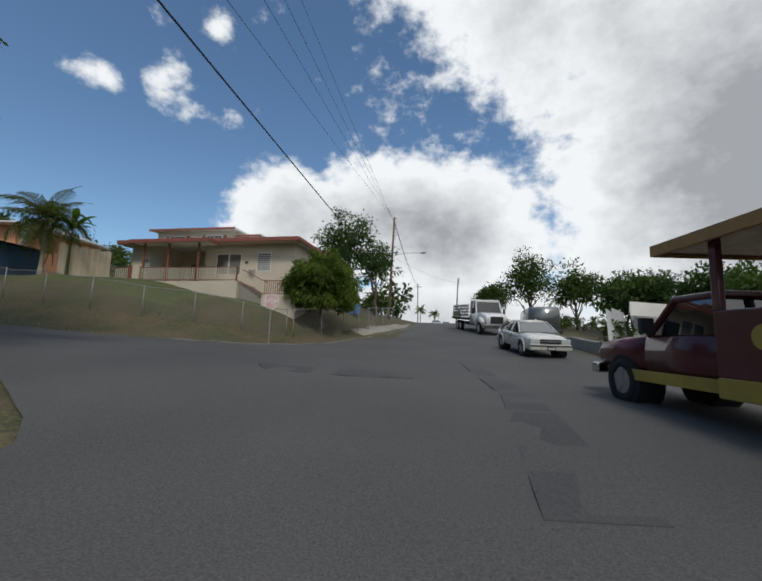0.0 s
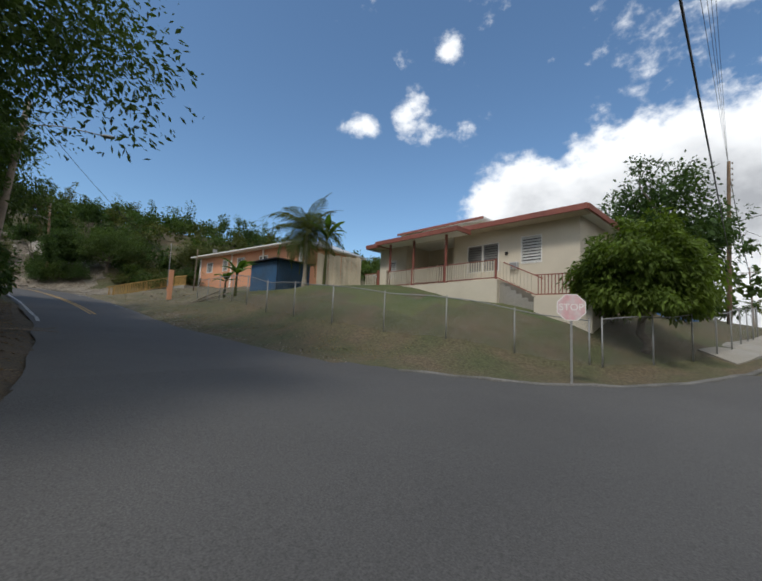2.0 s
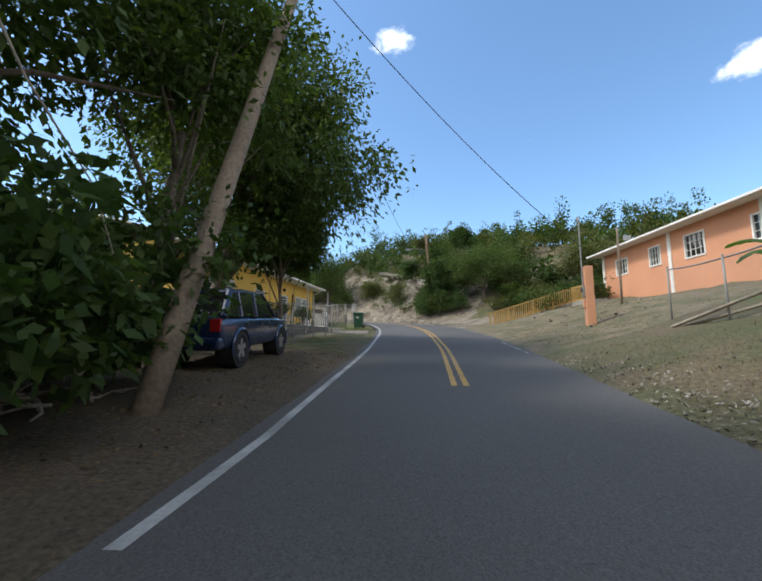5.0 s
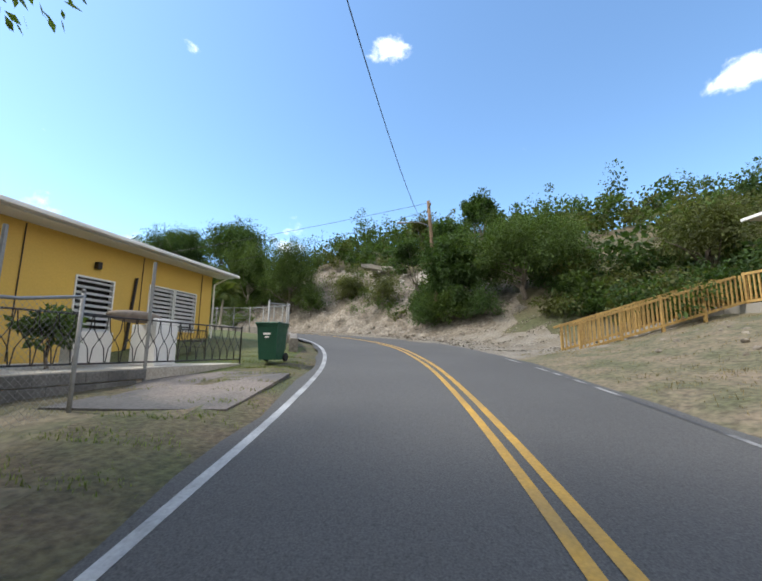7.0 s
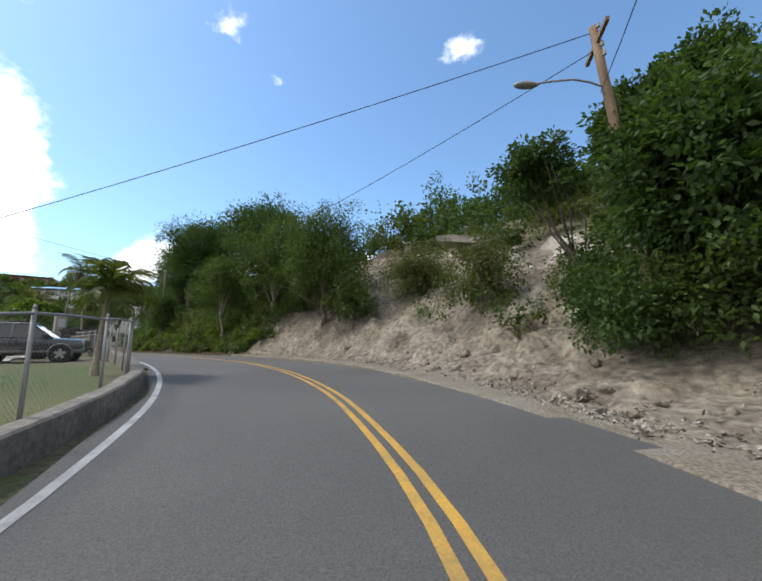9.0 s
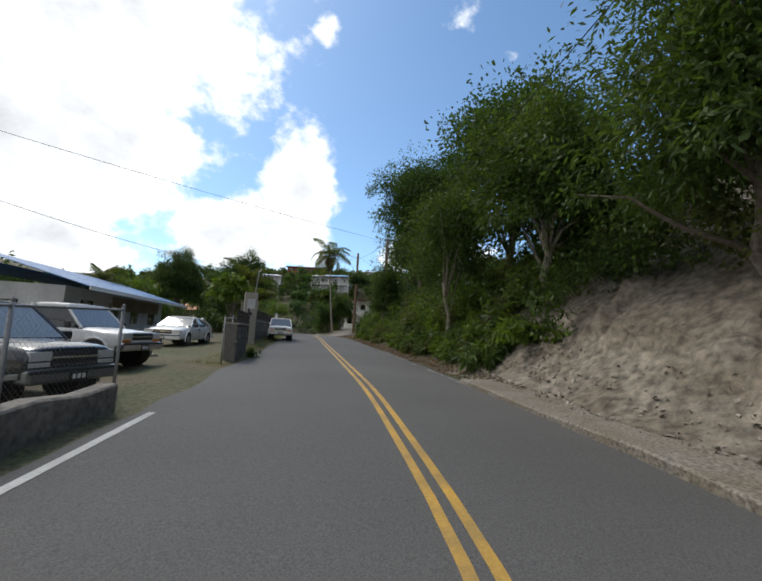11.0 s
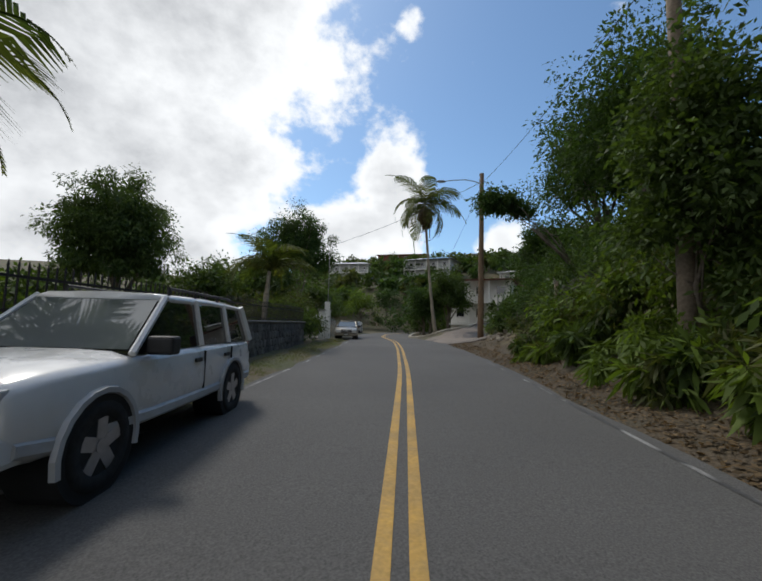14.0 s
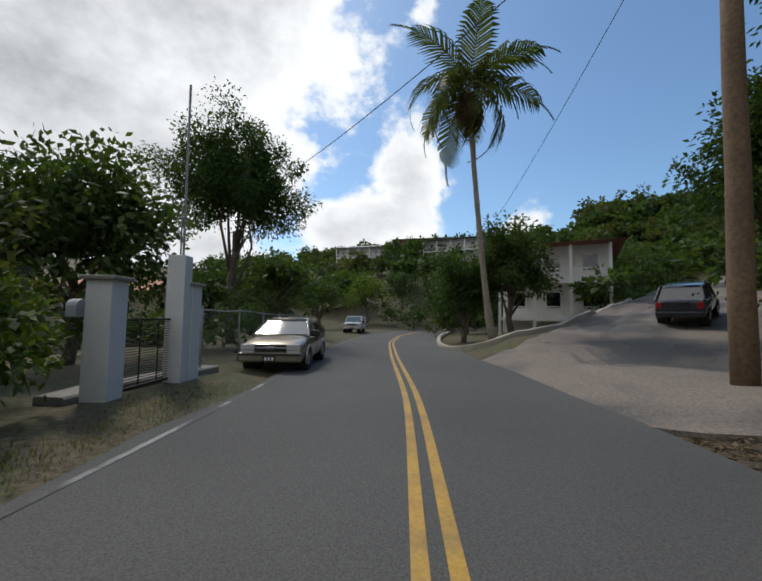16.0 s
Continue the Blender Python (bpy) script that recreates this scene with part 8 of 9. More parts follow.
def rubble_wall(label, a, b, tall, thick=.4, base_drop=.3, pick=300, cell=.34, cap=True):
    """A dark rubble-stone wall from a to b whose road face shows each stone."""
    a, b = Vector(a), Vector(b)
    d = b - a
    turn = math.degrees(math.atan2(d.y, d.x))
    za, zb = ground_z(*a), ground_z(*b)
    z = min(za, zb)
    t = thing("stone_wall", label, "wall", (*a, z), turn)
    top = max(za, zb) - z + tall
    part("core", boxes((0, d.length, 0.02, thick, -base_drop, top)), mortar, t, "dark mortar")
    if cap:
        part("coping", boxes((-.03, d.length + .03, -.06, thick + .04, top, top + .07), bevel=.02), concrete, t, "rough grey coping")
    r = random.Random(int(a.x * 10))
    rows = int((top + .1) / (cell * .82))
    count = 0
    for k in range(rows):
        n = int(d.length / cell)
        for i in range(n):
            if count >= pick:
                break
            ob = part("stone", STONES[r.randrange(10)], None, t)
            s = cell * r.uniform(1.14, 1.45)
            ob.matrix_basis = pose((i + .5 + (.5 if k % 2 else 0)) * d.length / (n + .5) + r.uniform(-.04, .04), .03, -.02 + (k + .5) * top / rows + r.uniform(-.03, .03), 0, r.uniform(-40, 40), 0) @ Matrix.Diagonal((s, .75, s * .86, 1))
            count += 1
    return t


def iron_fence(label, a, b, tall, lift, gap=.13):
    a, b = Vector(a), Vector(b)
    d = b - a
    z = ground_z(*a) + lift
    t = thing("iron_fence", label, "fence", (*a, z), math.degrees(math.atan2(d.y, d.x)))
    bm = bmesh.new()
    for h in (.08, tall - .12):
        box(bm, 0, d.length, -.015, .015, h - .018, h + .018)
    part("rail", bm, black_iron, t)
    bm = bmesh.new()
    box(bm, -.009, .009, -.009, .009, 0, tall)
    tube(bm, (0, 0, tall), (0, 0, tall + .09), .018, .002, 5)
    me = finish(bm, "picket", black_iron)
    n = int(d.length / gap)
    for i in range(n + 1):
        part("picket", me, None, t).location = (i * d.length / n, 0, 0)
    return t


# before the gate, the wall between gate and saloon, and its far end
rubble_wall("dark rubble-stone wall before the iron gate", (-73.4, -8.8), (-75.6, -12.9), 1.15, pick=90)
iron_fence("short iron railing on the wall before the gate", (-75.5, -12.8), (-73.4, -8.9), .45, 1.2)
chainlink("chain-link fence before the stone wall", [(-72.7, -8.2), (-73.9, -10.2), (-75.2, -12.6)], 1.5, 1.5)
rubble_wall("long dark rubble-stone wall beside the lane", (-77.6, -17.2), (-84.1, -27.8), 1.15, pick=300)
iron_fence("black iron railing on the long stone wall", (-84.0, -27.6), (-77.7, -17.4), .62, 1.22)
rubble_wall("dark rubble-stone wall running on to the hedge", (-84.5, -28.6), (-89.3, -36.7), 1.05, pick=260)
iron_fence("black iron railing above the far stone wall", (-89.1, -36.4), (-84.6, -28.8), .62, 1.12)
rubble_wall("stone pier with a rounded cap between two walls", (-84.1, -27.8), (-84.5, -28.6), 1.62, .55, pick=20)


def double_gate(label, a, b, tall):
    a, b = Vector(a), Vector(b)
    d = b - a
    z = max(ground_z(*a), ground_z(*b)) + .06
    t = thing("iron_gate", label, "gate", (*a, z), math.degrees(math.atan2(d.y, d.x)))
    for k in range(2):
        x0, x1 = k * d.length / 2 + .04, (k + 1) * d.length / 2 - .04
        leaf = part("leaf", boxes((x0, x0 + .05, -.025, .025, 0, tall), (x1 - .05, x1, -.025, .025, 0, tall), (x0, x1, -.02, .02, .08, .14), (x0, x1, -.02, .02, tall - .28, tall - .23), (x0, x1, -.02, .02, tall - .06, tall)), black_iron, t, "gate leaf")
        bm = bmesh.new()
        box(bm, -.012, .012, -.012, .012, .1, tall + .02)
        tube(bm, (0, 0, tall + .02), (0, 0, tall + .12), .02, .002, 5)
        me = finish(bm, "bar", black_iron)
        n = 13
        for i in range(1, n):
            part("bar", me, None, leaf).location = (x0 + (x1 - x0) * i / n, 0, 0)
    return t


double_gate("tall black iron double gate, closed, with spear tops", (-77.3, -16.6), (-75.6, -13.0), 1.75)


def meter_column():
    z = ground_z(-77.5, -17.2)
    t = thing("gate_column", "tall grey rendered column with meter and service mast beside the gate", "column", (-77.55, -17.15, z), 163)
    part("column", boxes((-.36, .36, -.2, .2, -.3, 3.0), bevel=.015), concrete, t, "grey rendered column")
    m = part("meter_panel", boxes((-.22, .22, -.235, -.2, 2.05, 2.62), bevel=.01), white_metal, t, "pale meter panel")
    bm = bmesh.new()
    tube(bm, (0, -.28, 1.75), (0, -.2, 1.75), .09, .09, 14)
    part("meter", bm, black_plastic, t, "round dark meter")
    part("breaker_box", boxes((-.1, .1, -.25, -.2, 1.25, 1.5), bevel=.01), galvanised, t)
    bm = bmesh.new()
    tube(bm, (.2, 0, 3.0), (.32, 0, 4.3), .03, .03, 8)
    tube(bm, (.32, 0, 4.3), (.45, 0, 4.42), .05, .05, 8)
    part("service_mast", bm, galvanised, t)
    v, f = bent_tube([(.4, 0, 4.35), (.15, .1, 4.0), (.2, .1, 3.6), (.42, .05, 3.75), (.5, .1, 4.3)], [.009] * 5, 5)
    part("looped_cable", mesh_from("looped_cable", v, f, black_plastic), None, t)
    return t


meter_column()


def gateposts():
    for (x, y, tall, extra, label) in ((-91.8, -41.15, 1.85, False, "white rendered gatepost with flat cap and letter box"), (-92.9, -43.0, 1.95, True, "white rendered gatepost with tall meter box and mast")):
        z = ground_z(x, y)
        t = thing("gatepost", label, "gatepost", (x, y, z), 66)
        part("shaft", boxes((-.2, .2, -.2, .2, -.3, tall), bevel=.012), white_paint, t)
        part("cap", boxes((-.27, .27, -.27, .27, tall, tall + .07), bevel=.02), concrete, t)
        if not extra:
            bm = boxes((.1, .36, -.36, -.2, 1.28, 1.42), bevel=.01)
            tube(bm, (.23, -.36, 1.42), (.23, -.2, 1.42), .13, .13, 14)
            part("letter_box", bm, white_metal, t, "white letter box")
        else:
            part("meter_tower", boxes((.2, .52, -.2, .16, -.2, 2.55), bevel=.012), white_paint, t, "taller white meter tower")
            part("name_plate", boxes((-.12, .18, -.215, -.2, 1.12, 1.24), bevel=.004), dark_block, t, "dark name plate")
            part("slot", boxes((-.02, .02, -.215, -.2, .45, .85)), black_plastic, t)
            part("switch_box", boxes((.26, .44, -.26, -.2, 1.3, 1.95), bevel=.01), galvanised, t)
            bm = bmesh.new()
            tube(bm, (.3, 0, 2.5), (.36, 0, 6.2), .025, .025, 7)
            tube(bm, (.42, 0, 2.5), (.44, 0, 3.6), .018, .018, 7)
            part("service_mast", bm, galvanised, t)
    z = ground_z(-92, -41.6)
    g = thing("mesh_gate", "closed garden gate of dark wire mesh between white posts", "gate", (-91.95, -41.4, z), -119)
    part("frame", boxes((0, .04, -.02, .02, .05, 1.25), (1.46, 1.5, -.02, .02, .05, 1.25), (0, 1.5, -.02, .02, 1.21, 1.25), (0, 1.5, -.02, .02, .05, .09)), black_iron, g)
    for i in range(24):
        part("strand", boxes((.04, 1.46, -.004, .004, .12 + i * .046, .135 + i * .046)), black_iron, g)
    part("upright", boxes((.5, .52, -.008, .008, .1, 1.2), (1.0, 1.02, -.008, .008, .1, 1.2)), black_iron, g)
    ribbon("threshold", "low concrete step at the garden gate", "step", [(-91.2, -41.0), (-92.3, -42.8), (-93.7, -44.7)], .5, .14, concrete, sink=.3)


gateposts()
chainlink("chain-link fence behind the saloon", [(-93.2, -44.0), (-96, -50), (-99.5, -58)], 1.5, 2.6)


def wheelie_bin(label, at, turn):
    z = ground_z(*at) + .02
    t = thing("wheelie_bin", label, "bin", (*at, z), turn)
    bm = bmesh.new()
    rings = []
    for h, a, b in ((.06, .24, .26), (.5, .265, .30), (.92, .29, .335), (.97, .31, .355), (1.0, .31, .355)):
        rings.append([(-a, -b, h), (a, -b, h), (a, b, h), (-a, b, h)])
    bm.free()
    part("tub", loft(rings), bin_green, t, "tapered green tub")
    lid = part("lid", boxes((-.34, .34, -.38, .36, 1.0, 1.06), bevel=.025), bin_green, t, "hinged green lid")
    part("lid_handle", boxes((-.2, .2, .35, .40, 1.0, 1.04), bevel=.01), bin_green, lid)
    part("label_bars", boxes((-.10, .10, -.345, -.338, .72, .77), (-.06, .06, -.335, -.328, .64, .68)), white_paint, t)
    bm = bmesh.new()
    tube(bm, (-.28, .38, .96), (.28, .38, .96), .018, .018, 7)
    part("handle_bar", bm, bin_green, t)
    for s in (-1, 1):
        bm = bmesh.new()
        tube(bm, (s * .24, .30, .12), (s * .31, .30, .12), .12, .12, 14)
        part("wheel", bm, rubber, t)
    return t


wheelie_bin("green wheelie bin on the grass beside the drive", (-47.4, 10.75), 80)


def terrace_things():
    z = 4.15
    t = thing("washing_machine", "white top-loading machine standing on the terrace", "washing machine", (-45.9, 8.4, z), -12)
    part("cabinet", boxes((-.34, .34, -.33, .33, 0, .92), bevel=.02), white_paint, t)
    part("panel", boxes((-.34, .34, .2, .33, .92, 1.06), bevel=.02), white_paint, t)
    t = thing("condenser", "white air-conditioner unit on the terrace", "air conditioner", (-44.9, 7.6, z), -14)
    part("case", boxes((-.42, .42, -.16, .16, .06, .72), bevel=.015), white_paint, t)
    bm = bmesh.new()
    tube(bm, (-.1, -.185, .4), (-.1, -.16, .4), .24, .24, 20)
    part("fan_grille", bm, galvanised, t)
    t = thing("cushion", "brown rolled cushion lying on the white machine", "cushion", (-45.3, 8.3, z + .95), -12)
    bm = bmesh.new()
    bmesh.ops.create_uvsphere(bm, u_segments=14, v_segments=8, radius=1, matrix=Matrix.Diagonal((.75, .2, .14, 1)))
    t2 = part("padding", bm, grey_wood, t, smooth=True)
    t2.location = (0, 0, .12)
    t = thing("bench", "black wrought-iron garden bench against the yellow wall", "bench", (-48.2, 8.0, z), -12)
    part("seat", boxes(*[(-.6, .6, -.25 + k * .1, -.19 + k * .1, .42, .44) for k in range(5)]), black_iron, t)
    for s in (-.58, .58):
        bm = bmesh.new()
        tube(bm, (s, -.25, 0), (s, -.25, .62), .016, .016, 6)
        tube(bm, (s, .22, 0), (s, .28, .92), .016, .016, 6)
        tube(bm, (s, -.25, .62), (s, .25, .62), .016, .016, 6)
        part("side_frame", bm, black_iron, t)
    bm = bmesh.new()
    tube(bm, (-.58, .28, .92), (.58, .28, .92), .016, .016, 6)
    tube(bm, (-.58, .25, .6), (.58, .25, .6), .012, .012, 6)
    for k in range(9):
        tube(bm, (-.5 + k * .125, .25, .6), (-.5 + k * .125, .28, .92), .008, .008, 5)
    part("backrest", bm, black_iron, t)
    t = thing("folding_chair", "white plastic folding chair stood on the terrace", "chair", (-42.6, 7.2, z), 20)
    for s in (-.25, .25):
        bm = bmesh.new()
        tube(bm, (s, -.2, 0), (s, .2, 1.15), .016, .016, 6)
        tube(bm, (s, .25, 0), (s, -.12, .5), .016, .016, 6)
        part("leg_frame", bm, white_paint, t)
    part("seat", boxes((-.24, .24, -.2, .22, .44, .47), bevel=.01), white_paint, t)
    part("backrest", boxes((-.24, .24, .12, .15, .85, 1.1), bevel=.01), white_paint, t)
    for i, (x, y) in enumerate([(-43.9, 7.6), (-41.3, 6.9), (-40.2, 6.4)]):
        tree("bush", "potted shrub standing on the terrace", (x, y, z), .75, (.45, .45, .5), leaf_mid, 18, 40, .14, .03, 210 + i, limb_count=4, group="potted shrubs")


terrace_things()


def retaining_wall():
    """A rough concrete wall whose top slopes down to the mouth of the drive."""
    plan = [(-101.3, -36.0, 8.1), (-100.6, -34.0, 8.5), (-99.4, -31.3, 9.1), (-97.9, -28.4, 9.7), (-96.4, -25.8, 10.2)]
    verts, faces = [], []
    for i, (x, y, top) in enumerate(plan):
        a, b = plan[max(0, i - 1)], plan[min(len(plan) - 1, i + 1)]
        d = Vector((b[0] - a[0], b[1] - a[1], 0)).normalized()
        n = Vector((d.y, -d.x, 0)) * .16
        for s, z in ((1, 6.4), (1, top - .03), (.8, top), (-.8, top), (-1, top - .03), (-1, 6.4)):
            verts.append((x + n.x * s, y + n.y * s, z))
    for i in range(len(plan) - 1):
        for c in range(5):
            k = i * 6 + c
            faces.append((k, k + 1, k + 7, k + 6))
    faces += [tuple(range(5, -1, -1)), tuple(range(len(plan) * 6 - 6, len(plan) * 6))]
    me = mesh_from("retaining_wall", verts, faces, mossy_wall)
    return tagged(new("retaining_wall", me), "mossy concrete retaining wall sloping down to the drive", "wall", kind="structure")


retaining_wall()


def board_wall():
    """A weathered red-brown wall of upright boards, high on the bank."""
    a, b = Vector((-90.6, -11.9)), Vector((-92.9, -10.9))
    d = b - a
    base = min(ground_z(*a.lerp(b, f)) for f in (0, .5, 1)) - .2
    t = thing("board_wall", "weathered red-brown board wall on the bank", "wall", (*a, base), math.degrees(math.atan2(d.y, d.x)))
    n = int(d.length / .16)
    for k in range(n):
        top = 12.4 + 1.1 * k / n + .03 * math.sin(k * 2.3) - base
        part("board", boxes((k * .16 + .006, k * .16 + .154, -.012, .012, 0, top)), red_board, t)
    part("rail", boxes((0, n * .16, .014, .07, 1.0, 1.09)), red_board, t)
    return t


board_wall()


# ---- the rock cut, boulders, fallen branches, litter ----
def rock_cut():
    i0, i1 = lane_i[-58], lane_i[-80]
    line = smooth_line(LANE[i0:i1].tolist(), .3)
    nn = side_normals(line)
    rows, cols = len(line), 44
    xs, ys, ps = [], [], []
    for i in range(rows):
        f = i / (rows - 1)
        for c in range(cols):
            d = 3.3 + .9 + 11.0 * (c / (cols - 1))
            xs.append(line[i, 0] + nn[i, 0] * d)
            ys.append(line[i, 1] + nn[i, 1] * d)
            ps.append((f, c / (cols - 1)))
    zs = height(xs, ys)
    verts = []
    for x, y, z, (f, c) in zip(xs, ys, zs, ps):
        edge = min(1, f * 8, (1 - f) * 8, c * 9, (1 - c) * 7)
        ridge = 1 - abs(noise.noise((x * .55, y * .55, z * .25)))
        crack = abs(noise.noise((x * 1.7, y * 1.7, z * 1.1)))
        n2 = noise.noise((x * 3.6, y * 3.6, z * 2))
        gully = abs(noise.noise((f * 26, c * 1.3, 4))) + .5 * abs(noise.noise((f * 70, c * 3, 7)))
        up = (ridge - .62) * 1.5 + (crack - .25) * .7 + n2 * .2 + (gully - .35) * 1.7 * (1 - c)
        ledge = math.floor((z + noise.noise((x * .3, y * .3, 1)) * .9) * 1.1) / 1.1 - z
        verts.append((x, y, z + edge * (up * .75 + ledge * .35) - (1 - edge) * .25))
    faces, slots = [], []
    for i in range(rows - 1):
        for c in range(cols - 1):
            a = i * cols + c
            faces.append((a, a + 1, a + cols + 1, a + cols))
            x, y, z = verts[a]
            slots.append(0 if noise.noise((x * .16, y * .16, z * .2)) > .0 and c > 14 else 1)
    me = fast_mesh("rock_cut", verts, faces, [pale_rock, rock], slots, smooth=False)
    return tagged(new("rock_cut", me), "pale crumbling rock and earth face cut into the hill", "rock face", kind="structure")


rock_cut()


def boulder_mesh(seed):
    bm = bmesh.new()
    bmesh.ops.create_icosphere(bm, subdivisions=2, radius=.5)
    for v in bm.verts:
        k = 1 + .35 * noise.noise(v.co * 2.1 + Vector((seed * 3.1, 0, 0))) + .12 * noise.noise(v.co * 6 + Vector((0, seed, 0)))
        v.co = v.co * k
        v.co.z *= .72
    return bm


BOULDERS = [finish(boulder_mesh(k), "boulder", rock) for k in range(5)]


def boulders(label, spots, group):
    for k, (x, y, s) in enumerate(spots):
        ob = new("boulder", BOULDERS[k % 5])
        ob.matrix_world = Matrix.Translation((x, y, ground_z(x, y) + s * .02)) @ pose(0, 0, 0, rs.uniform(0, 40), rs.uniform(0, 40), rs.uniform(0, 360)) @ Matrix.Scale(s, 4)
        tagged(ob, label, "rock", group)


boulders("pale broken rock lying on the bank", [(*along(rs.uniform(-73, -57), 4.3 + rs.uniform(.2, 2.0)), rs.uniform(.15, .5)) for _ in range(26)], "rocks below the cut")
boulders("rough rock at the foot of the earth bank", [(*along(rs.uniform(-49, -36), 3.4 + rs.uniform(2.5, 7)), rs.uniform(.07, .24)) for _ in range(70)], "rocks on the earth bank")
boulders("weathered rock below the bushy bank", [(*along(rs.uniform(-95, -91.5), 3.2 + rs.uniform(1.8, 3.4)), rs.uniform(.16, .5)) for _ in range(40)], "rocks below the bushes")


def ledge_slab():
    bm = bmesh.new()
    box(bm, -2.4, 2.2, -.9, .9, -.18, .2)
    bmesh.ops.subdivide_edges(bm, edges=bm.edges[:], cuts=4, use_grid_fill=True)
    for v in bm.verts:
        v.co += Vector((noise.noise(v.co * .9), noise.noise(v.co * .9 + Vector((4, 0, 0))), noise.noise(v.co * .8 + Vector((0, 7, 0))))) * .28
    ob = new("rock_slab", finish(bm, "rock_slab", pale_rock))
    ob.matrix_world = pose(-77.6, 14.6, 13.3, 4, 6, 74)
    return tagged(ob, "long pale overhanging slab at the head of the cut", "rock")


ledge_slab()


def scatter(name, label, spots, size, mat, seed, category, flat=.2):
    """Small chips or dead leaves lying about, as one object."""
    r = np.random.default_rng(seed)
    s = np.asarray(spots, float)
    z = height(s[:, 0], s[:, 1])
    at = np.stack([s[:, 0], s[:, 1], z + .015 + r.uniform(0, .03, len(s))], 1)
    d = unit(r.normal(0, 1, (len(s), 3)) * np.array([1, 1, flat]))
    side = unit(np.cross(d, np.array([0, 0, 1.0]) + r.normal(0, .3, (len(s), 3))))
    k = size * r.uniform(.5, 1.5, (len(s), 1))
    v = np.stack([at - d * k, at + side * k * .5, at + d * k, at - side * k * .5], 1).reshape(-1, 3)
    return tagged(new(name, fast_mesh(name, v, quad_faces(len(v)), mat)), label, category, kind="stuff")


scatter("dead_leaves", "brown dead leaves below the roadside trees", [along(rs.uniform(-33, -12), -(3.1 + abs(rs.normal(0, 2.2)))) for _ in range(9000)], .03, leaf_dry, 41, "dead leaves")
scatter("dead_leaves", "dry leaf litter along the foot of the bushes", [along(rs.uniform(-97, -74), 3.25 + abs(rs.normal(0, 1.1))) for _ in range(16000)], .042, leaf_dry, 42, "dead leaves")
scatter("stone_chips", "stone chips along the edge of the cut", [along(rs.uniform(-76, -54), 3.4 + abs(rs.normal(0, 1.0))) for _ in range(4500)], .06, pale_rock, 43, "gravel", .8)
scatter("stone_chips", "gravel and litter at the edge of the lawn bank", [along(rs.uniform(-32, -12), 2.6 + abs(rs.normal(0, .7))) for _ in range(2600)], .035, pale_rock, 44, "gravel", .8)


scatter("stone_chips", "loose pale stones on the ground beside the wooden stair", [(x, y) for x, y in zip(rs.uniform(-62, -53, 3600), rs.uniform(17.8, 23.5, 3600))], .05, pale_rock, 45, "gravel", .8)


def branch_pile():
    """Cut branches with their twigs, heaped beside the lane."""
    r = np.random.default_rng(55)
    for k in range(290):
        x, y = r.uniform(-26, -13.6), 5.0 + abs(r.normal(0, 1.7))
        if y > 8.8:
            continue
        z = ground_z(x, y) + r.uniform(.05, .75) * (9.4 - y) / 3.6
        a, ln = r.uniform(0, 6.28), r.uniform(.8, 2.2)
        big = .05 if k % 14 == 0 else .021
        verts, faces = [], []

        def limb(p, a, ln, rad, up):
            pts = [p]
            for i in range(5):
                a += r.normal(0, .28)
                pts.append(pts[-1] + Vector((math.cos(a), math.sin(a), up + r.normal(0, .16))) * ln / 5)
            v, f = bent_tube([tuple(q) for q in pts], [rad * (1 - i / 6) + .003 for i in range(6)], 5)
            o = len(verts)
            verts.extend(v)
            faces.extend(tuple(i + o for i in q) for q in f)
            return pts, a

        pts, a2 = limb(Vector((0, 0, 0)), a, ln, big, .02)
        for j in range(3):
            limb(pts[1 + j], a2 + r.choice([-1, 1]) * r.uniform(.4, 1.1), ln * r.uniform(.3, .6), big * .5, r.uniform(-.05, .35))
        me = mesh_from("branch", verts, faces, pale_bark if k % 2 == 0 else bark)
        me.shade_smooth()
        ob = new("branch", me)
        ob.location = (x, y, z)
        tagged(ob, "dry cut branch lying in a heap beside the lane", "branch", "heap of cut branches")


branch_pile()


def bare_limbs():
    """Dead hanging limbs in the tree by the leaning pole."""
    r = np.random.default_rng(77)
    for k in range(9):
        p = Vector((-19.5 - r.uniform(0, 4), 7.4 + r.uniform(-.6, 1.2), 8.4 + r.uniform(-1.5, 1.0)))
        pts = [p]
        for i in range(6):
            pts.append(pts[-1] + Vector((r.normal(-.28, .25), r.normal(.12, .2), -.15 - .16 * i + r.normal(0, .1))))
        v, f = bent_tube([tuple(q - p) for q in pts], [.034, .028, .023, .018, .013, .009, .005], 6)
        ob = new("dead_limb", mesh_from("dead_limb", v, f, pale_bark))
        ob.location = p
        tagged(ob, "pale bare limb hanging from the dark tree", "branch", "dead hanging limbs")
    bm = bmesh.new()
    tube(bm, (0, 0, -.2), (-1.35, .33, 2.1), .03, .03, 7)
    ob = new("guy_sleeve", finish(bm, "guy_sleeve", white_paint))
    ob.location = (-21.7, 8.0, ground_z(-21.7, 8.0))
    tagged(ob, "white plastic guy-wire sleeve leaning beside the pole", "guy wire")


bare_limbs()


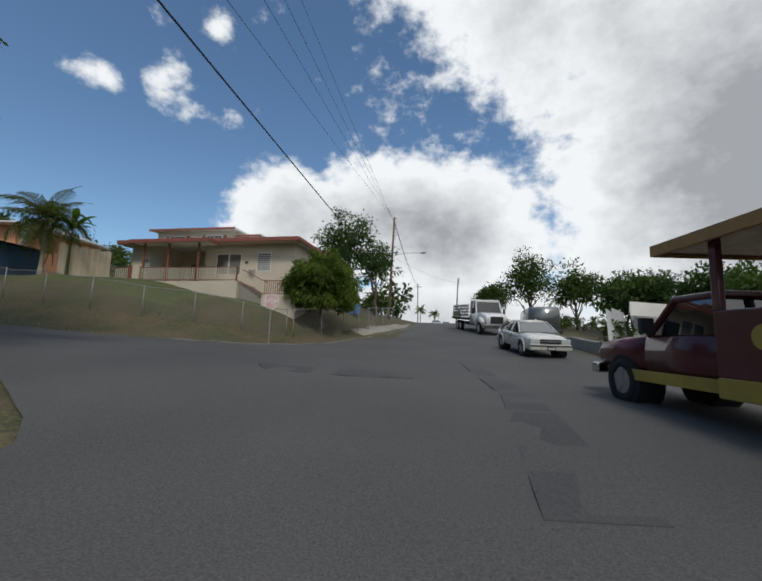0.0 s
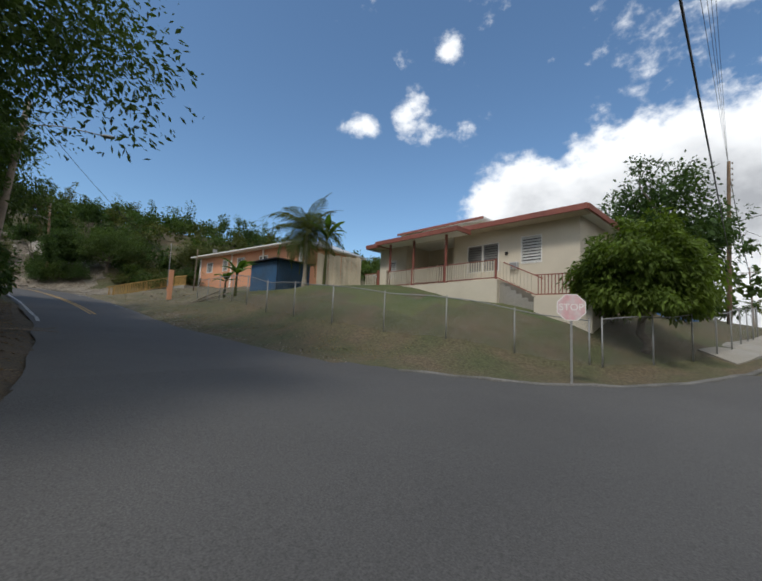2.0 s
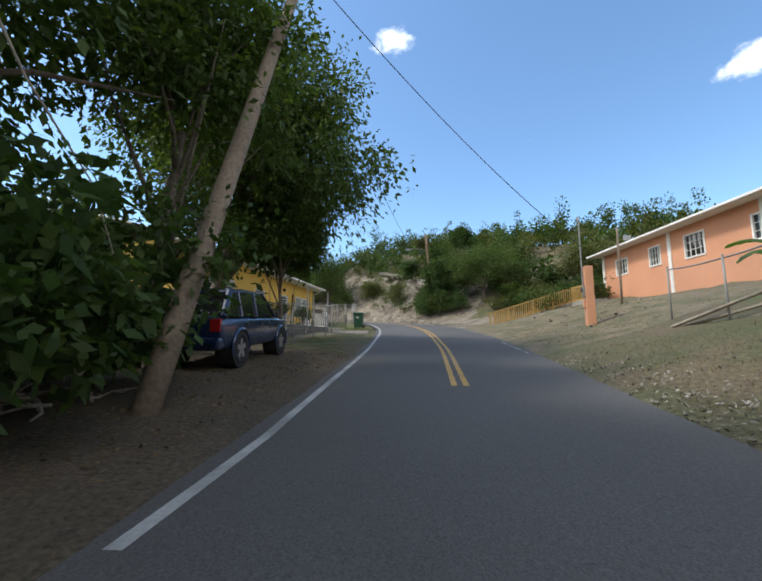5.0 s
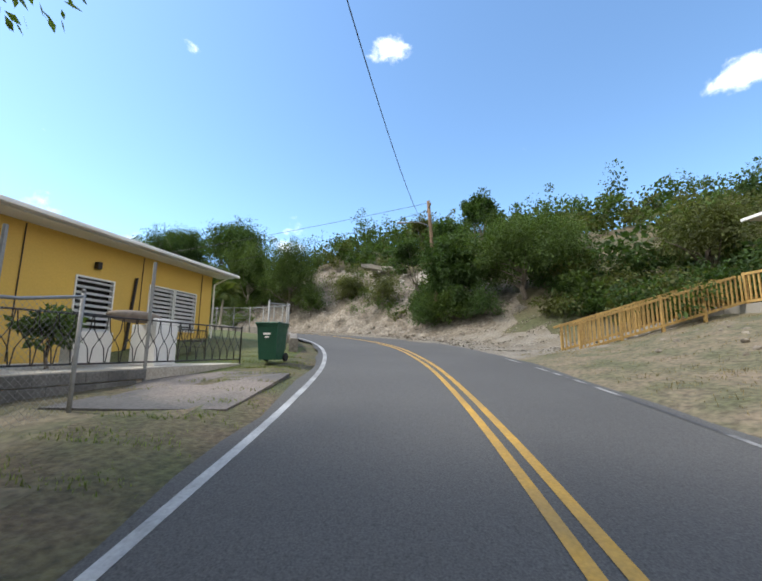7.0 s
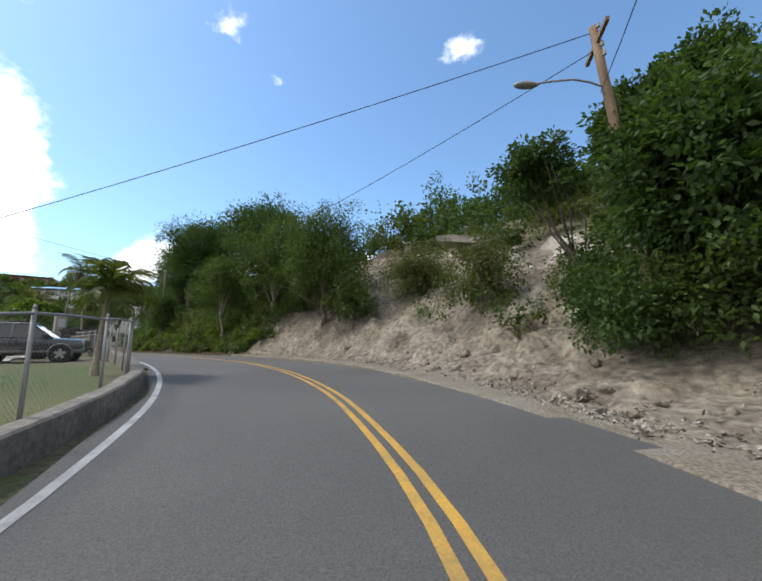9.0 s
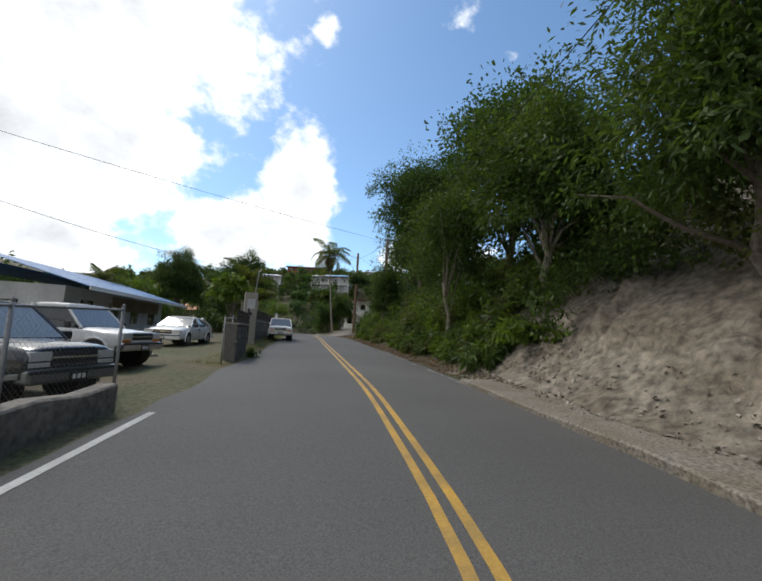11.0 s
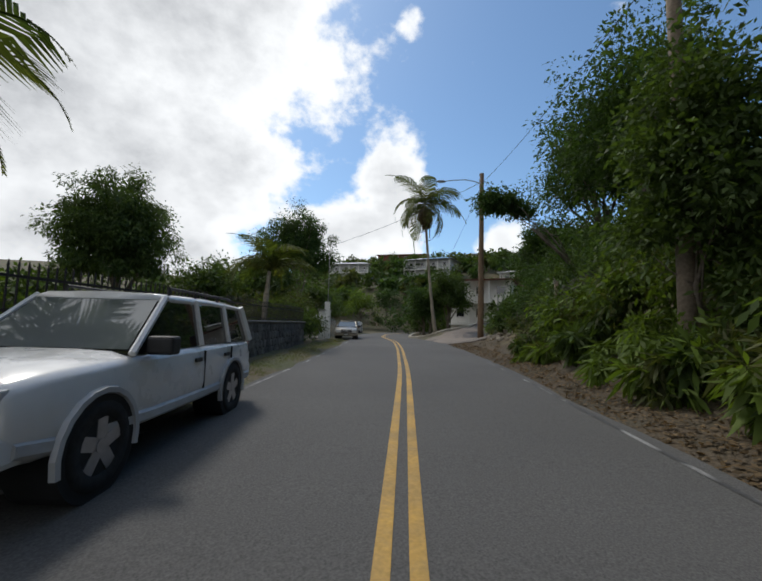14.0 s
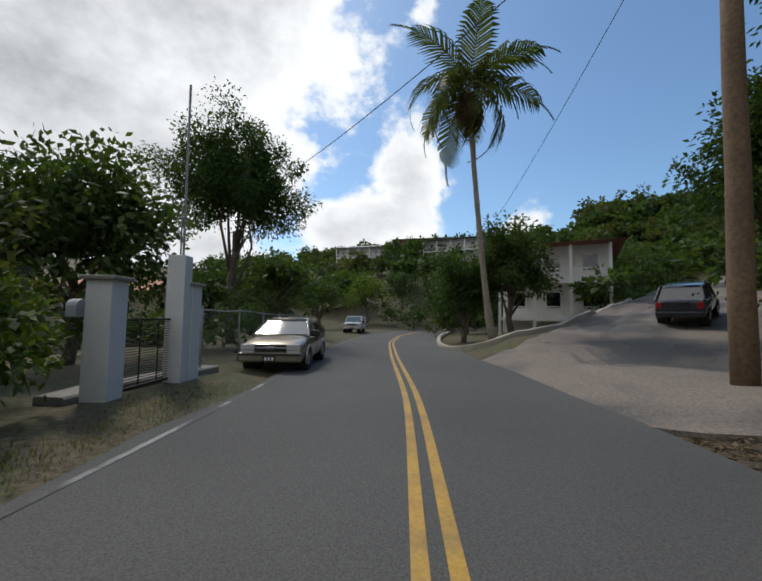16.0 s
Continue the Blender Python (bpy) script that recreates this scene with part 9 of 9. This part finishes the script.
def street_side():
    """Low wall, old sheets and tank beside the street, and the blue drum by the fence."""
    ribbon("low_wall", "low stained concrete wall beyond the parked saloon", "wall", [(8.9, 11.5), (9.2, 15), (9.8, 20), (10.0, 25)], .25, .55, concrete, wob=.05)
    for i, (x, y) in enumerate([(9.0, 11.3), (8.9, 9.9)]):
        t = thing("gate_stub", "short cream wall stub beside the street", "wall", (x, y, ground_z(x, y)), 85)
        part("stub", boxes((-.4, .4, -.12, .12, -.2, 1.05 + .25 * i), bevel=.02), cream_paint, t)
    t = thing("sheet_heap", "leaning old metal sheets and white panels beyond the street", "scrap", (13.2, 21.0, ground_z(13.2, 21)), 20)
    for i in range(6):
        ob = part("sheet", corrugated(1.6, 2.2, white_metal, .14), None, t)
        ob.matrix_basis = pose(i * .8 - 2.4, .3 * (i % 2), -.1, rs.uniform(-12, 12), rs.uniform(-14, 14), rs.uniform(-30, 30))
    part("board", boxes((-1.6, 1.8, -.6, -.55, 1.6, 2.3)), white_paint, t)
    t = thing("tank_truck", "old dark vehicle standing behind the white saloon", "car", (10.2, 28.0, ground_z(10.2, 28.0)), 80)
    part("hull", loft([body_ring(-2.3, .5, 1.9, .9), body_ring(-2.1, .4, 2.0, 1.0), body_ring(1.9, .4, 2.0, 1.0), body_ring(2.2, .5, 1.7, .92)]), car_grey, t, smooth=True)
    tyre, rim = wheel_meshes(.36, .2, wheel_alloy)
    for wx in (-1.4, 1.4):
        for s in (1, -1):
            w = part("wheel", tyre, None, t)
            w.location = (wx, s * .92, .36)
            part("rim", rim, None, w)
    t = thing("water_drum", "blue plastic drums behind the chain-link fence", "drum", (-4.2, 32.5, ground_z(-4.2, 32.5)))
    for i in range(3):
        bm = bmesh.new()
        tube(bm, (i * .65 - .6, .2 * i, 0), (i * .65 - .6, .2 * i, .9), .29, .29, 16)
        tube(bm, (i * .65 - .6, .2 * i, .9), (i * .65 - .6, .2 * i, .96), .25, .25, 16)
        part("drum", bm, blue_metal, t)


street_side()


def timber_edge():
    t = thing("timber_rail", "fallen timber rails leaning on the fence corner", "timber", (-31.4, 20.6, ground_z(-31.4, 20.6)), 10)
    for i in range(3):
        bm = bmesh.new()
        tube(bm, (-.5 + i * .2, i * .15, .05), (2.6 + i * .3, .3 + i * .1, 1.1 - i * .3), .05, .045, 7)
        part("rail", bm, pale_bark, t)


timber_edge()
